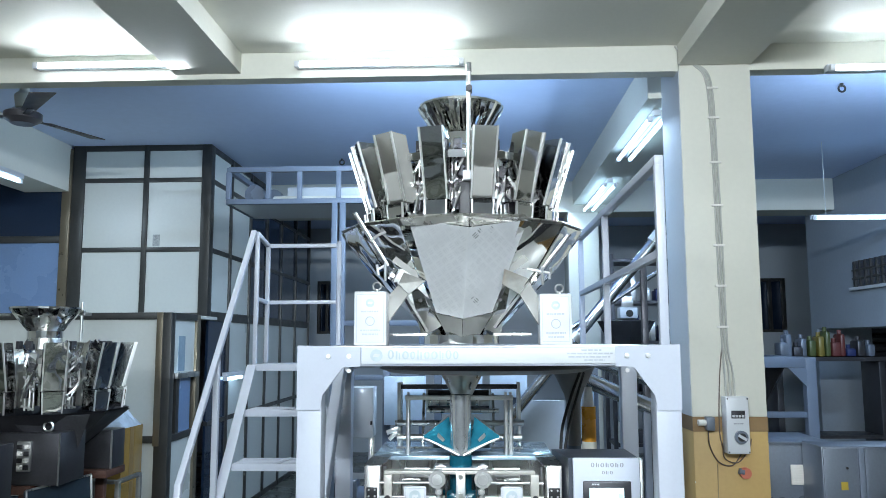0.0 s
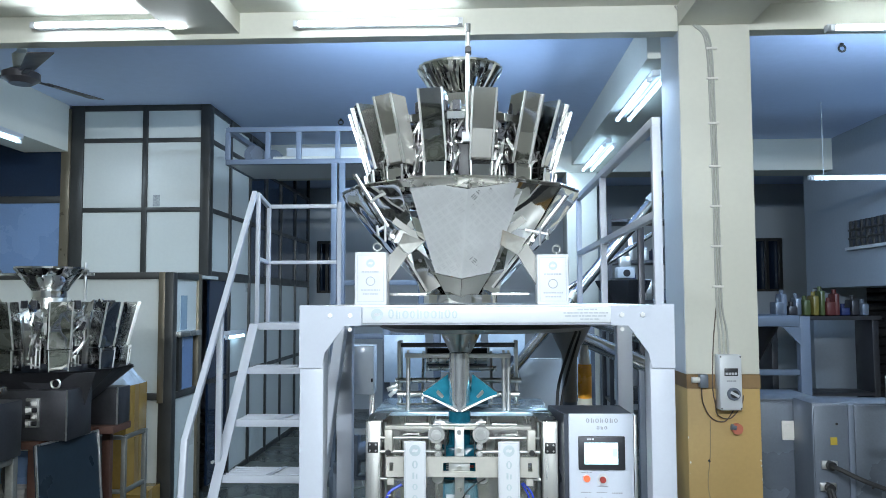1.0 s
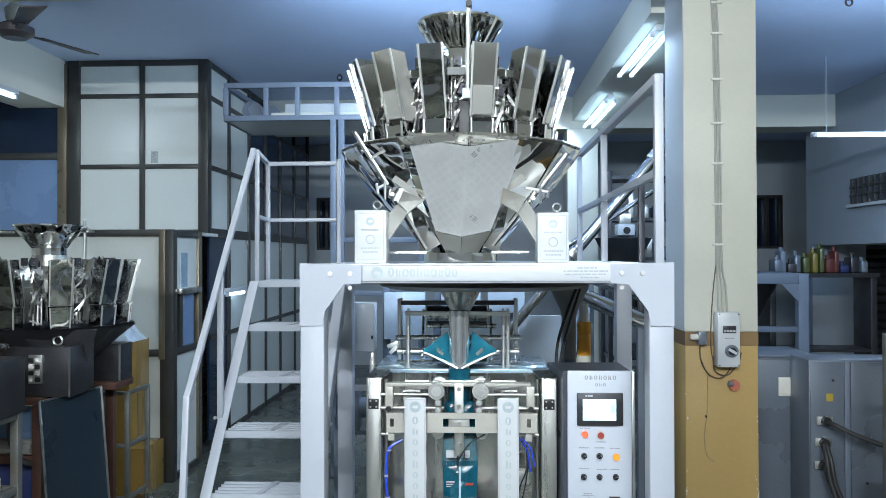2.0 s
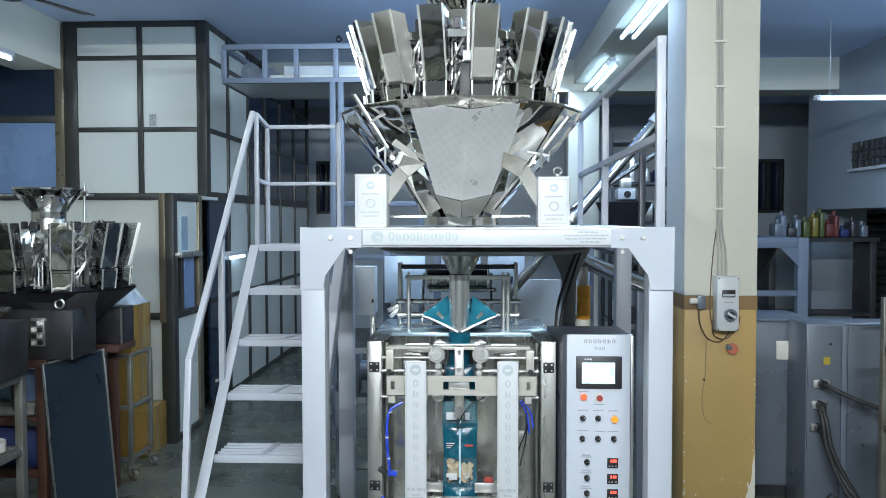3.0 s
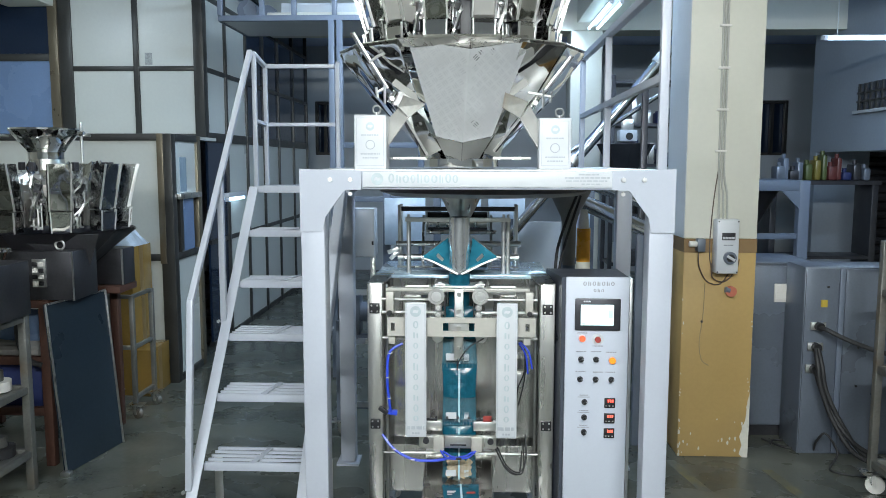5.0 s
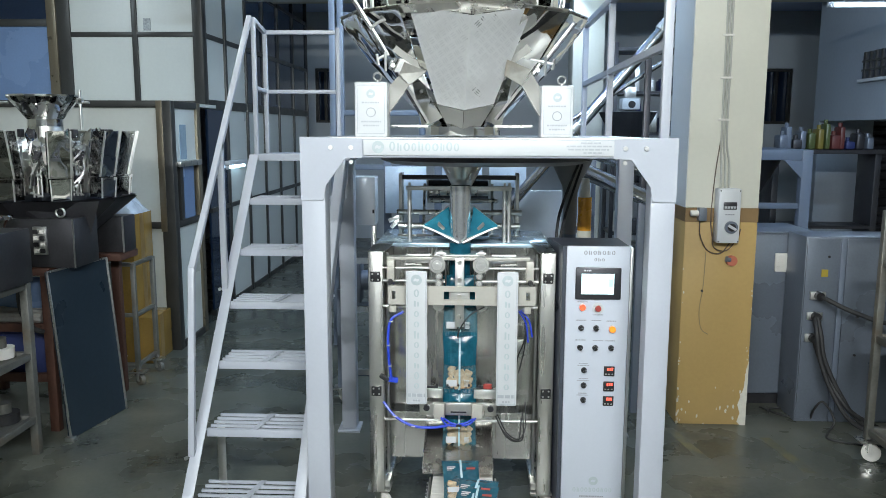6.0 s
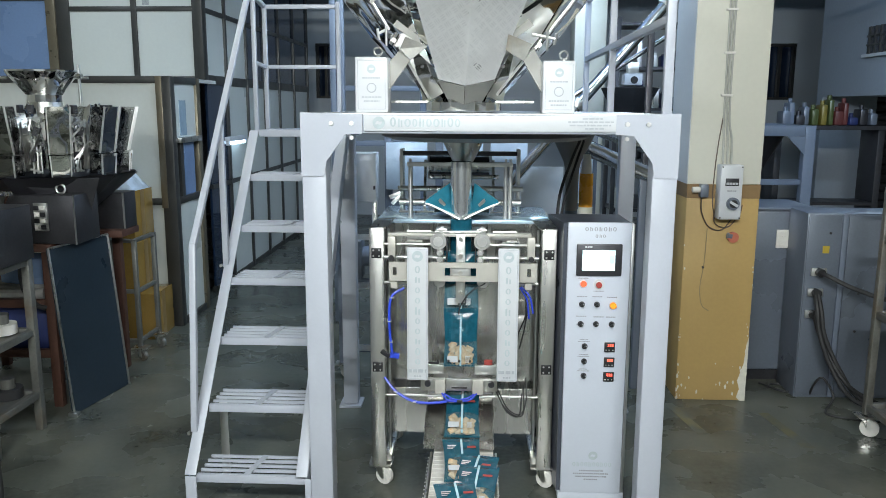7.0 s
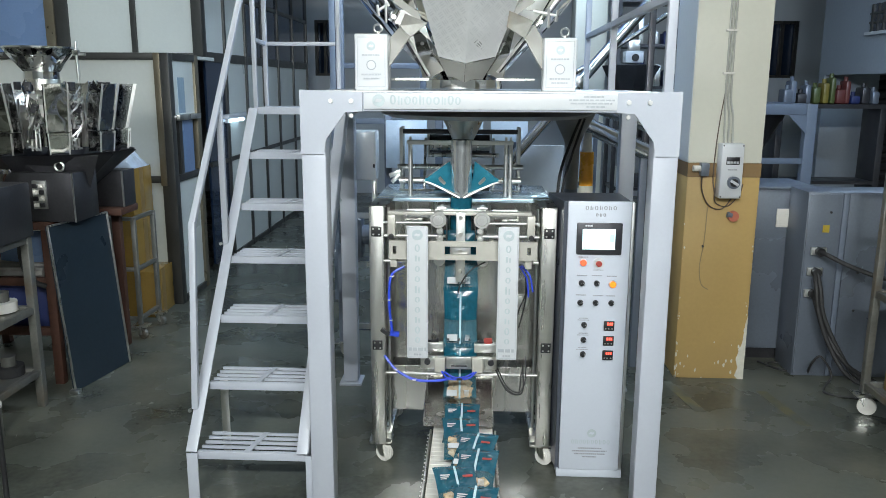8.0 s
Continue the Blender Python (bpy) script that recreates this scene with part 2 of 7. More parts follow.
def plate(bm, pts, thick, bevel=0.0):
    """A flat plate from its corner points in order, thickened away from its normal."""
    pts = [Vector(p) for p in pts]
    nrm = (pts[1] - pts[0]).cross(pts[-1] - pts[0]).normalized()
    a = [bm.verts.new(p) for p in pts]
    b = [bm.verts.new(p - nrm * thick) for p in pts]
    bm.faces.new(a), bm.faces.new(b[::-1])
    k = len(pts)
    for i in range(k):
        bm.faces.new((a[i], b[i], b[(i + 1) % k], a[(i + 1) % k]))
    return bm


def PLATE(*a, **k):
    return plate(bmesh.new(), *a, **k)


def sweep(bm, pts, r, n=8):
    """A round hose along points, smoothed by a Catmull-Rom curve."""
    P = [Vector(p) for p in pts]
    P = [P[0] * 2 - P[1]] + P + [P[-1] * 2 - P[-2]]
    line = []
    for i in range(1, len(P) - 2):
        for k in range(6):
            t = k / 6
            line.append(0.5 * (2 * P[i] + (P[i + 1] - P[i - 1]) * t + (2 * P[i - 1] - 5 * P[i] + 4 * P[i + 1] - P[i + 2]) * t * t + (3 * P[i] - P[i - 1] - 3 * P[i + 1] + P[i + 2]) * t ** 3))
    line.append(P[-2])
    rings = []
    for i, p in enumerate(line):
        d = (line[min(i + 1, len(line) - 1)] - line[max(i - 1, 0)]).normalized()
        u = d.orthogonal().normalized() if i == 0 else (u - d * u.dot(d)).normalized()
        v = d.cross(u)
        rings.append([bm.verts.new(p + r * (math.cos(2 * math.pi * k / n) * u + math.sin(2 * math.pi * k / n) * v)) for k in range(n)])
    for a, b in zip(rings, rings[1:]):
        for k in range(n):
            bm.faces.new((a[k], a[(k + 1) % n], b[(k + 1) % n], b[k]))
    bm.faces.new(rings[0]), bm.faces.new(rings[-1])
    return bm


def SWEEP(*a, **k):
    return sweep(bmesh.new(), *a, **k)


def torus(bm, c, R, r, m=None, n=20, k=8):
    vs = []
    for i in range(n):
        a = 2 * math.pi * i / n
        vs.append([bm.verts.new((c[0] + (R + r * math.cos(2 * math.pi * j / k)) * math.cos(a), c[1] + r * math.sin(2 * math.pi * j / k), c[2] + (R + r * math.cos(2 * math.pi * j / k)) * math.sin(a))) for j in range(k)])
    for i in range(n):
        for j in range(k):
            bm.faces.new((vs[i][j], vs[(i + 1) % n][j], vs[(i + 1) % n][(j + 1) % k], vs[i][(j + 1) % k]))
    return bm


def emblem(at, r, parent):
    """A round two-tone mark: a ring with a wavy bar through it."""
    x, y, z = at
    bm = bmesh.new()
    for side in (0, 1):
        pts = []
        for i in range(13):
            a = radians(20 + 180 * i / 12 + 180 * side)
            pts.append((x + r * math.cos(a), y, z + r * math.sin(a)))
        for i in range(7):
            a = radians(200 - 25 * i + 180 * side)
            pts.append((x + r * 0.62 * math.cos(a + 0.3) * (1 - i / 9), y, z + r * 0.62 * math.sin(a + 0.3) * (1 - i / 9)))
        vs = [bm.verts.new(p) for p in pts]
        bm.faces.new(vs)
    return part("emblem", bm, LOGO, parent)


def mark(kind_, x, y, z, w, h, material, parent):
    """One unlettered print mark: an oval ring, or a pair of stems."""
    bm = bmesh.new()
    if kind_:
        box(bm, x - w * 0.40, x - w * 0.10, y - 0.0008, y, z - h, z + h), box(bm, x + w * 0.14, x + w * 0.38, y - 0.0008, y, z - h, z + h * 0.6)
    else:
        ring = [[bm.verts.new((x + f * w / 2 * math.sin(a * math.pi / 8), y - 0.0008, z + g * h * math.cos(a * math.pi / 8))) for a in range(16)] for f, g in ((1, 1), (0.42, 0.74))]
        for a in range(16):
            bm.faces.new((ring[0][a], ring[0][(a + 1) % 16], ring[1][(a + 1) % 16], ring[1][a]))
    return part("print_mark", bm, material, parent)

# ---- structure ----
box_floor = B(-7, 7, -3, 14, -0.12, 0)
solid("floor", box_floor, CONCRETE, "dark worn polished concrete workshop floor", kind="structure")
solid("ceiling_front", B(-7, 7, -3, 4.429, 3.28, 3.42), CREAMPAINT, "cream painted ceiling slab of the front bay", kind="structure")
solid("ceiling_rear", B(-7, 7, 4.431, 14, 3.361, 3.5), CEIL, "ceiling slab behind the beam, pale blue of the cool tubes in its colour", kind="structure")
# unseen wall behind the viewer, greyed to dim its reflection in the steel
solid("wall_front", B(-7, 7, -3.2, -3, 0, 3.4), GREYPAINT, "plain painted wall closing the room out of view", kind="structure")
solid("wall_left", B(-7.2, -7, -3.2, 14.2, 0, 3.4), CREAMPAINT, "plain painted wall closing the room out of view", kind="structure")
solid("wall_right", B(7, 7.2, -3.2, 14.2, 0, 3.4), CREAMPAINT, "plain painted wall closing the room out of view", kind="structure")


def rear_wall():
    bm = bmesh.new()
    # openings for two windows
    xs = [-7, -2.36, -2.06, 4.22, 4.66, 7]
    z0, z1 = 1.75, 2.55
    for a, b, hole in ((xs[0], xs[1], 0), (xs[1], xs[2], 1), (xs[2], xs[3], 0), (xs[3], xs[4], 1), (xs[4], xs[5], 0)):
        if hole:
            box(bm, a, b, 12, 12.2, 0, z0), box(bm, a, b, 12, 12.2, z1, 3.4)
        else:
            box(bm, a, b, 12, 12.2, 0, 3.4)
    w = solid("wall_rear", bm, GREYPAINT, "pale grey painted rear wall with windows", kind="structure")
    for i, (a, b) in enumerate(((xs[1], xs[2]), (xs[3], xs[4]))):
        win = thing("window_%d" % (i + 1), ((a + b) / 2, 12.1, z0), "barred dark window in the rear wall", "window", kind="structure")
        bm = bmesh.new()
        for x in (a + 0.02, (a + b) / 2, b - 0.02):
            box(bm, x - 0.02, x + 0.02, 12.02, 12.1, z0, z1)
        box(bm, a, b, 12.025, 12.095, z0, z0 + 0.04), box(bm, a, b, 12.025, 12.095, z1 - 0.04, z1)
        part("window_frame", bm, ALU, win)
        part("pane", B(a, b, 12.12, 12.13, z0, z1), DARKGLASS, win)


rear_wall()


def pillar_front():
    p = thing("pillar_1", (1.4, 4.63, 0), "square painted column, cream above and ochre below a brown band, chipped", "pillar", kind="structure")
    x0, x1, y0, y1 = 1.205, 1.596, 4.426, 4.829
    part("upper_paint", B(x0, x1, y0, y1, 1.232, 3.276, 0.006), CREAMPAINT, p)
    part("band", B(x0 - 0.001, x1 + 0.001, y0 - 0.001, y1 + 0.001, 1.156, 1.232), BROWN, p)
    part("dado", B(x0, x1, y0, y1, 0, 1.156, 0.006), OCHRE, p)
    # thin grey layer: shade of the left face put into its colour
    part("side_paint", B(x0 - 0.004, x0, y0 + 0.004, y1, 1.234, 3.27), GREYPAINT, p, "grey layer carrying the shade of the left side")
    rnd = random.Random(4)
    bm = bmesh.new()
    for k in range(64):
        edge = rnd.random()
        z = rnd.random() ** 2.0 * 0.9 if edge < 0.7 else rnd.random() * 0.25
        if edge < 0.28:
            x = x0 + rnd.random() * 0.012
        elif edge < 0.7:
            x = x1 - rnd.random() * 0.02
        else:
            x = x0 + rnd.random() * (x1 - x0)
        r = 0.0015 + 0.0038 * rnd.random() * (1.6 if z < 0.3 else 0.8)
        n = 6
        pts = [(min(x1 + 0.001, max(x0 - 0.001, x + r * (0.6 + 0.6 * rnd.random()) * math.cos(2 * math.pi * i / n))), y0 - 0.0015, max(0.002, z + r * 2.2 * (0.6 + 0.6 * rnd.random()) * math.sin(2 * math.pi * i / n))) for i in range(n)]
        bm.faces.new([bm.verts.new(q) for q in pts])
    part("chips", bm, CHIPPED, p, "chipped patches of bare plaster", smooth=False)
    # long flake at the foot of the right edge
    bm = bmesh.new()
    pts = [(x1, 0.0), (x1, 0.38), (x1 - 0.012, 0.33), (x1 - 0.02, 0.22), (x1 - 0.05, 0.12), (x1 - 0.035, 0.07), (x1 - 0.05, 0.02), (x1 - 0.03, 0.0)]
    bm.faces.new([bm.verts.new((a, y0 - 0.002, b)) for a, b in pts])
    part("flake", bm, CHIPPED, p, smooth=False)


pillar_front()
solid("beam_cross", B(-7, 7, 4.43, 4.53, 3.13, 3.36), CREAMPAINT, "cream painted concrete beam across the bay", kind="structure")
solid("beam_front_1", B(1.2, 1.6, -3, 4.42, 3.16, 3.279), CREAMPAINT, "cream painted concrete beam", kind="structure")
solid("beam_front_2", B(-1.65, -1.27, -3, 4.43, 3.16, 3.279), CREAMPAINT, "cream painted concrete beam", kind="structure")
solid("beam_rear", B(1.12, 1.56, 4.83, 8.6, 3.10, 3.36), CREAMPAINT, "cream painted concrete beam running to the rear", kind="structure")
solid("beam_rear_left", B(-3.9, -3.5, 4.8, 6.78, 2.95, 3.36), CREAMPAINT, "cream painted concrete beam end", kind="structure")
solid("beam_far", B(-2.2, 7, 8.6, 9.0, 3.02, 3.36), CREAMPAINT, "cream painted far concrete beam", kind="structure")
solid("pillar_2", B(1.06, 1.39, 8.595, 8.99, 0, 3.02, 0.01), CREAMPAINT, "pale painted far column", kind="structure")


def tube_lamp(x, y, z, length=1.2, along="x", m=TUBE, tubes=1):
    t = thing("tube_lamp", (x, y, z), "lit white fluorescent tube lamp on a white batten", "lamp", group="tube lamps")
    d = Vector((1, 0, 0)) if along == "x" else Vector((0, 1, 0))
    s = Vector((0, 1, 0)) if along == "x" else Vector((1, 0, 0))
    c = Vector((x, y, z))
    part("batten", BAR(c - d * length / 2, c + d * length / 2, 0.05, 0.04, 0.004), WHITE, t)
    for k in range(tubes):
        o = s * (0.045 * (2 * k - tubes + 1)) + Vector((0, 0, -0.04))
        if along == "x":
            o = Vector((0, -0.045, -0.012))
        part("tube", ROD(c + o - d * (length / 2 - 0.03), c + o + d * (length / 2 - 0.03), 0.015), m, t)
        for e in (-1, 1):
            part("end_cap", BAR(c + o + d * e * (length / 2 - 0.03), c + o + d * e * (length / 2), 0.03, 0.035, 0.003), WHITE, t)
    return t


tube_lamp(-0.47, 4.405, 3.195, 0.95)
# next three: front-bay tubes assumed out of view, which also streak the steel
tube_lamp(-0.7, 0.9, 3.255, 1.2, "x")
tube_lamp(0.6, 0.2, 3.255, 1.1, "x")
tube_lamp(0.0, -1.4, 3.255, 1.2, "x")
tube_lamp(-2.0, 4.405, 3.215, 0.9)
tube_lamp(2.6, 4.405, 3.12, 1.2)
tube_lamp(3.40, 7.0, 2.69, 0.86, m=TUBE_COOL)
tube_lamp(-3.5, 5.5, 2.93, 1.1, "y", TUBE_COOL)
# bright reflection on the partition glass, built as a short glowing tube
tube_lamp(-2.215, 7.5, 1.34, 0.55, "y", TUBE_COOL)
for x in (3.1, 3.7):
    solid("lamp_hanger", ROD((x, 7.0, 2.71), (x, 7.0, 3.36), 0.003), GREYPAINT, "thin steel lamp hanger", kind="structure")
tube_lamp(1.22, 5.6, 3.07, 1.15, "y", TUBE_COOL, 2)
tube_lamp(1.28, 7.85, 3.07, 1.4, "y", TUBE_COOL, 2)


def partition():
    """Two-storey aluminium and laminate partition with its side wall."""
    p = thing("wall_partition", (-2.9, 5.8, 0), "two-storey partition of bronze aluminium frames and white laminate panels", "partition", kind="structure")
    X, XL, Yl, Yu, Zl, Zu = -2.24, -2.14, 5.75, 6.78, 1.85, 3.36
    # lower front
    part("post", B(XL - 0.10, XL, Yl, Yl + 0.08, 0, Zl, 0.003), ALU, p)
    part("post", B(XL - 0.105, XL - 0.06, Yl - 0.012, Yl, 0.9, Zl, 0.002), ALU_L, p)
    part("rail", B(-7, XL - 0.10, Yl, Yl + 0.06, Zl - 0.05, Zl, 0.003), ALU, p)
    part("rail", B(-7, XL - 0.10, Yl, Yl + 0.06, 0.92, 0.97, 0.003), ALU, p)
    part("rail", B(-7, XL - 0.10, Yl, Yl + 0.06, 0, 0.06, 0.003), ALU, p)
    for a, b in ((-7, -4.6), (-4.55, XL - 0.10)):
        part("panel", B(a, b, Yl + 0.02, Yl + 0.04, 0.06, 0.92), LAMINATE, p)
        part("panel", B(a, b, Yl + 0.02, Yl + 0.04, 0.97, Zl - 0.05), LAMINATE, p)
    part("roof", B(-7, XL - 0.01, Yl + 0.01, Yu, Zl - 0.03, Zl - 0.004), LAMINATE, p)
    # lower side, with its small window and a door opening beyond
    part("post", B(XL - 0.06, XL, 6.28, 6.36, 0, Zl, 0.003), ALU_L, p)
    part("rail", B(XL - 0.06, XL, Yl + 0.08, 6.28, Zl - 0.05, Zl, 0.003), ALU, p)
    part("rail", B(XL - 0.06, XL, Yl + 0.08, 6.28, 0.92, 0.97, 0.003), ALU, p)
    part("rail", B(XL - 0.06, XL, Yl + 0.08, 6.28, 0, 0.05, 0.003), ALU, p)
    part("rail", B(XL - 0.03, XL + 0.03, Yl + 0.08, 6.28, 1.37, 1.41, 0.003), STEEL, p, "steel rail")
    part("panel", B(XL - 0.04, XL - 0.02, Yl + 0.08, 6.28, 0.05, 0.92), LAMINATE, p)
    part("panel", B(XL - 0.04, XL - 0.02, Yl + 0.08, 6.28, 1.41, Zl - 0.05), LAMINATE, p)
    part("pane", B(XL - 0.04, XL - 0.02, Yl + 0.22, 6.22, 0.97, 1.37), BLUEGLASS, p)
    part("post", B(XL - 0.05, XL - 0.01, Yl + 0.16, Yl + 0.22, 0.97, 1.37), ALU, p)
    part("sticker", B(XL - 0.02, XL - 0.017, 5.95, 6.08, 1.42, 1.68), PALEBLUE, p, "torn blue sticker")
    # upper front
    part("post", B(X - 0.085, X, Yu, Yu + 0.10, Zl - 0.02, Zu, 0.003), ALU, p)
    part("post", B(-2.842, -2.797, Yu, Yu + 0.06, Zl, Zu, 0.003), ALU, p)
    part("post", B(-3.48, -3.37, Yu, Yu + 0.09, Zl - 0.02, Zu, 0.003), ALU, p)
    part("post", B(-3.56, -3.48, Yu - 0.015, Yu + 0.05, Zl - 0.02, Zu - 0.03, 0.003), ALU_L, p)
    for z, h in ((Zl, 0.035), (2.414, 0.04), (3.027, 0.04), (Zu - 0.05, 0.05)):
        part("rail", B(-3.37, X - 0.085, Yu + 0.003, Yu + 0.055, z, z + h, 0.003), ALU, p)
    for a, b in ((-3.37, -2.842), (-2.797, X - 0.085)):
        for c, d in ((Zl + 0.035, 2.414), (2.454, 3.027), (3.067, Zu - 0.05)):
            part("panel", B(a, b, Yu + 0.02, Yu + 0.04, c, d), LAMINATE, p)
    part("notice", B(-2.745, -2.685, Yu + 0.014, Yu + 0.0195, 2.465, 2.565), mat("pale_notice", (0.34, 0.36, 0.36), 0.5, 0, 0.3, 60), p, "small pale printed notice")
    # upper front beyond the left post: blue panel below, dark glass above
    part("rail", B(-7, -3.56, Yu, Yu + 0.06, 2.50, 2.56, 0.003), ALU, p)
    part("pane", B(-7, -3.56, Yu + 0.02, Yu + 0.04, Zl, 2.50), BLUEGLASS, p, "frosted blue panel")
    part("pane", B(-7, -3.56, Yu + 0.02, Yu + 0.04, 2.56, 3.36), DARKGLASS, p, "dark window glass")
    # upper side wall running to the rear
    ys = [Yu + 0.10, 7.4, 8.05, 8.7, 9.35, 10.1, 10.9]
    for y in ys[1:]:
        part("post", B(X - 0.06, X, y - 0.024, y + 0.024, 0, Zu, 0.003), ALU, p)
    for a, b in zip(ys, ys[1:]):
        lo, hi = a + (0.024 if a != ys[0] else 0), b - 0.024
        for c, d in ((0.0, 0.05), (0.92, 0.96), (Zl - 0.03, Zl + 0.05), (2.414, 2.454), (3.027, 3.067), (Zu - 0.05, Zu)):
            part("rail", B(X - 0.055, X - 0.005, lo, hi, c, d), ALU, p)
        for c, d in ((0.05, 0.92), (0.96, Zl - 0.03), (Zl + 0.05, 2.414), (2.454, 3.027), (3.067, Zu - 0.05)):
            # dark glass in the first low bay stands in for the unlit doorway
            part("panel", B(X - 0.04, X - 0.02, lo, hi, c, d), DARKGLASS if (a > 7.9 and d > 2.2) or (c < 1 and a < 7) else LAMINATE, p)


partition()

# ---- platform, stair and rails ----
FX0, FX1, FY, DECK = -0.572, 0.772, 2.93, 1.622


def platform():
    p = thing("weigher_platform", (0.1, 3.6, 0), "light grey welded steel platform carrying the weigher", "platform")
    w = 0.088
    for x0, x1 in ((FX0, FX0 + w), (FX1 - w, FX1)):
        part("post", B(x0, x1, FY, FY + w, 0, 1.60, 0.006), PAINT, p)
    for x0, x1 in ((-0.665, -0.585), (0.80, 0.88)):
        part("post", B(x0, x1, 4.23, 4.31, 0.012, 1.555, 0.006), PAINT, p)
        part("foot_plate", B(x0 - 0.02, x1 + 0.02, 4.2, 4.34, 0, 0.012), PAINT, p)
    # front beam, with the corner gussets standing proud of it
    part("front_beam", B(FX0 + 0.05, FX1 - 0.05, FY + 0.004, FY + 0.07, 1.548, 1.614, 0.004), PAINT, p)
    for s in (-1, 1):
        cx = FX0 if s < 0 else FX1
        e = -s
        pts = [(cx, DECK), (cx + e * 0.224, DECK - 0.006), (cx + e * 0.224, 1.548), (cx + e * 0.162, 1.545), (cx + e * 0.092, 1.448), (cx + e * 0.082, 1.395), (cx + e * 0.0, 1.395)]
        if s > 0:
            pts = pts[::-1]
        g = part("gusset", PLATE([(a, FY - 0.006, b) for a, b in pts][::-1], 0.01), PAINT, p)
        for bx in (0.112, 0.185):
            part("bolt", ROD((cx + e * bx, FY - 0.014, 1.584), (cx + e * bx, FY - 0.005, 1.584), 0.009, 6), SATIN, p)
        part("bolt", ROD((cx + e * 0.185, FY - 0.012, 1.533), (cx + e * 0.185, FY, 1.533), 0.008, 6), SATIN, p)
    for x0, x1 in ((FX0 + 0.01, FX0 + 0.08), (FX1 - 0.08, FX1 - 0.01)):
        part("side_beam", B(x0, x1, FY + 0.07, 4.31, 1.54, 1.61, 0.004), PAINT, p)
    part("rear_beam", B(-0.66, 0.88, 4.24, 4.30, 1.50, 1.56, 0.004), PAINT, p)
    part("deck", B(FX0 + 0.02, FX1 - 0.02, FY + 0.075, 4.30, 1.611, 1.619), SATIN, p)
    # white name strip on the front beam
    part("name_strip", B(-0.343, 0.562, FY - 0.004, FY + 0.004, 1.556, 1.612, 0.002), WHITE, p, "white printed name strip")
    emblem((-0.29, FY - 0.0055, 1.586), 0.022, p)
    x = -0.25
    for k in range(10):
        h, wd = (0.0145 if k % 4 else 0.017), (0.022, 0.020, 0.024, 0.018)[k % 4]
        mark(k % 3 == 1, x + wd / 2, FY - 0.0047, 1.572 + h, wd, h, LOGO, p)
        x += wd + 0.0045
    bm = bmesh.new()
    for k, (a, b) in enumerate(((0.43, 0.50), (0.38, 0.54), (0.385, 0.53), (0.44, 0.51))):
        xx = a
        rnd = random.Random(k)
        while xx < b:
            ww = 0.008 + 0.014 * rnd.random()
            box(bm, xx, min(b, xx + ww), FY - 0.0055, FY - 0.0045, 1.600 - 0.0115 * k, 1.6055 - 0.0115 * k)
            xx += ww + 0.003
    part("print_mark", bm, LOGOGREY, p)
    # side rail of the platform
    rx = FX1 - 0.045
    for y in (FY + 0.03, 4.16, 5.1):
        part("rail_post", B(rx - 0.016, rx + 0.016, y - 0.016, y + 0.016, 1.615 if y < 4.5 else 0.0, 2.27, 0.003), PAINT, p)
    part("top_rail", BAR((rx, FY + 0.014, 2.285), (rx, 5.1, 2.285), 0.034, 0.034, 0.004), PAINT, p)
    part("mid_rail", BAR((rx, FY + 0.046, 1.945), (rx, 5.1, 1.93), 0.03, 0.03, 0.004), PAINT, p)
    # landing rail on the stair side
    lx = -1.06
    part("rail_post", B(lx - 0.011, lx + 0.011, 4.10, 4.122, 1.5, 2.19, 0.003), PAINT, p)
    part("rail_post", B(lx - 0.009, lx + 0.013, 4.305, 4.327, 1.5, 2.145, 0.003), PAINT, p)
    part("rail_post", B(-0.685, -0.663, 4.319, 4.341, 0.9, 2.175, 0.003), PAINT, p)
    part("top_rail", BAR((lx, 4.1, 2.19), (lx, 4.33, 2.15), 0.022, 0.022, 0.003), PAINT, p)
    part("top_rail", BAR((lx + 0.011, 4.316, 2.15), (-0.685, 4.316, 2.15), 0.022, 0.022, 0.003), PAINT, p)
    part("mid_rail", BAR((lx, 4.122, 1.855), (lx, 4.305, 1.845), 0.020, 0.020, 0.003), PAINT, p)
    part("mid_rail", BAR((lx + 0.013, 4.316, 1.845), (-0.685, 4.316, 1.845), 0.020, 0.020, 0.003), PAINT, p)
    part("landing", B(-1.04, FX0, 4.06, 4.32, 1.49, 1.525, 0.003), PAINT, p)


platform()


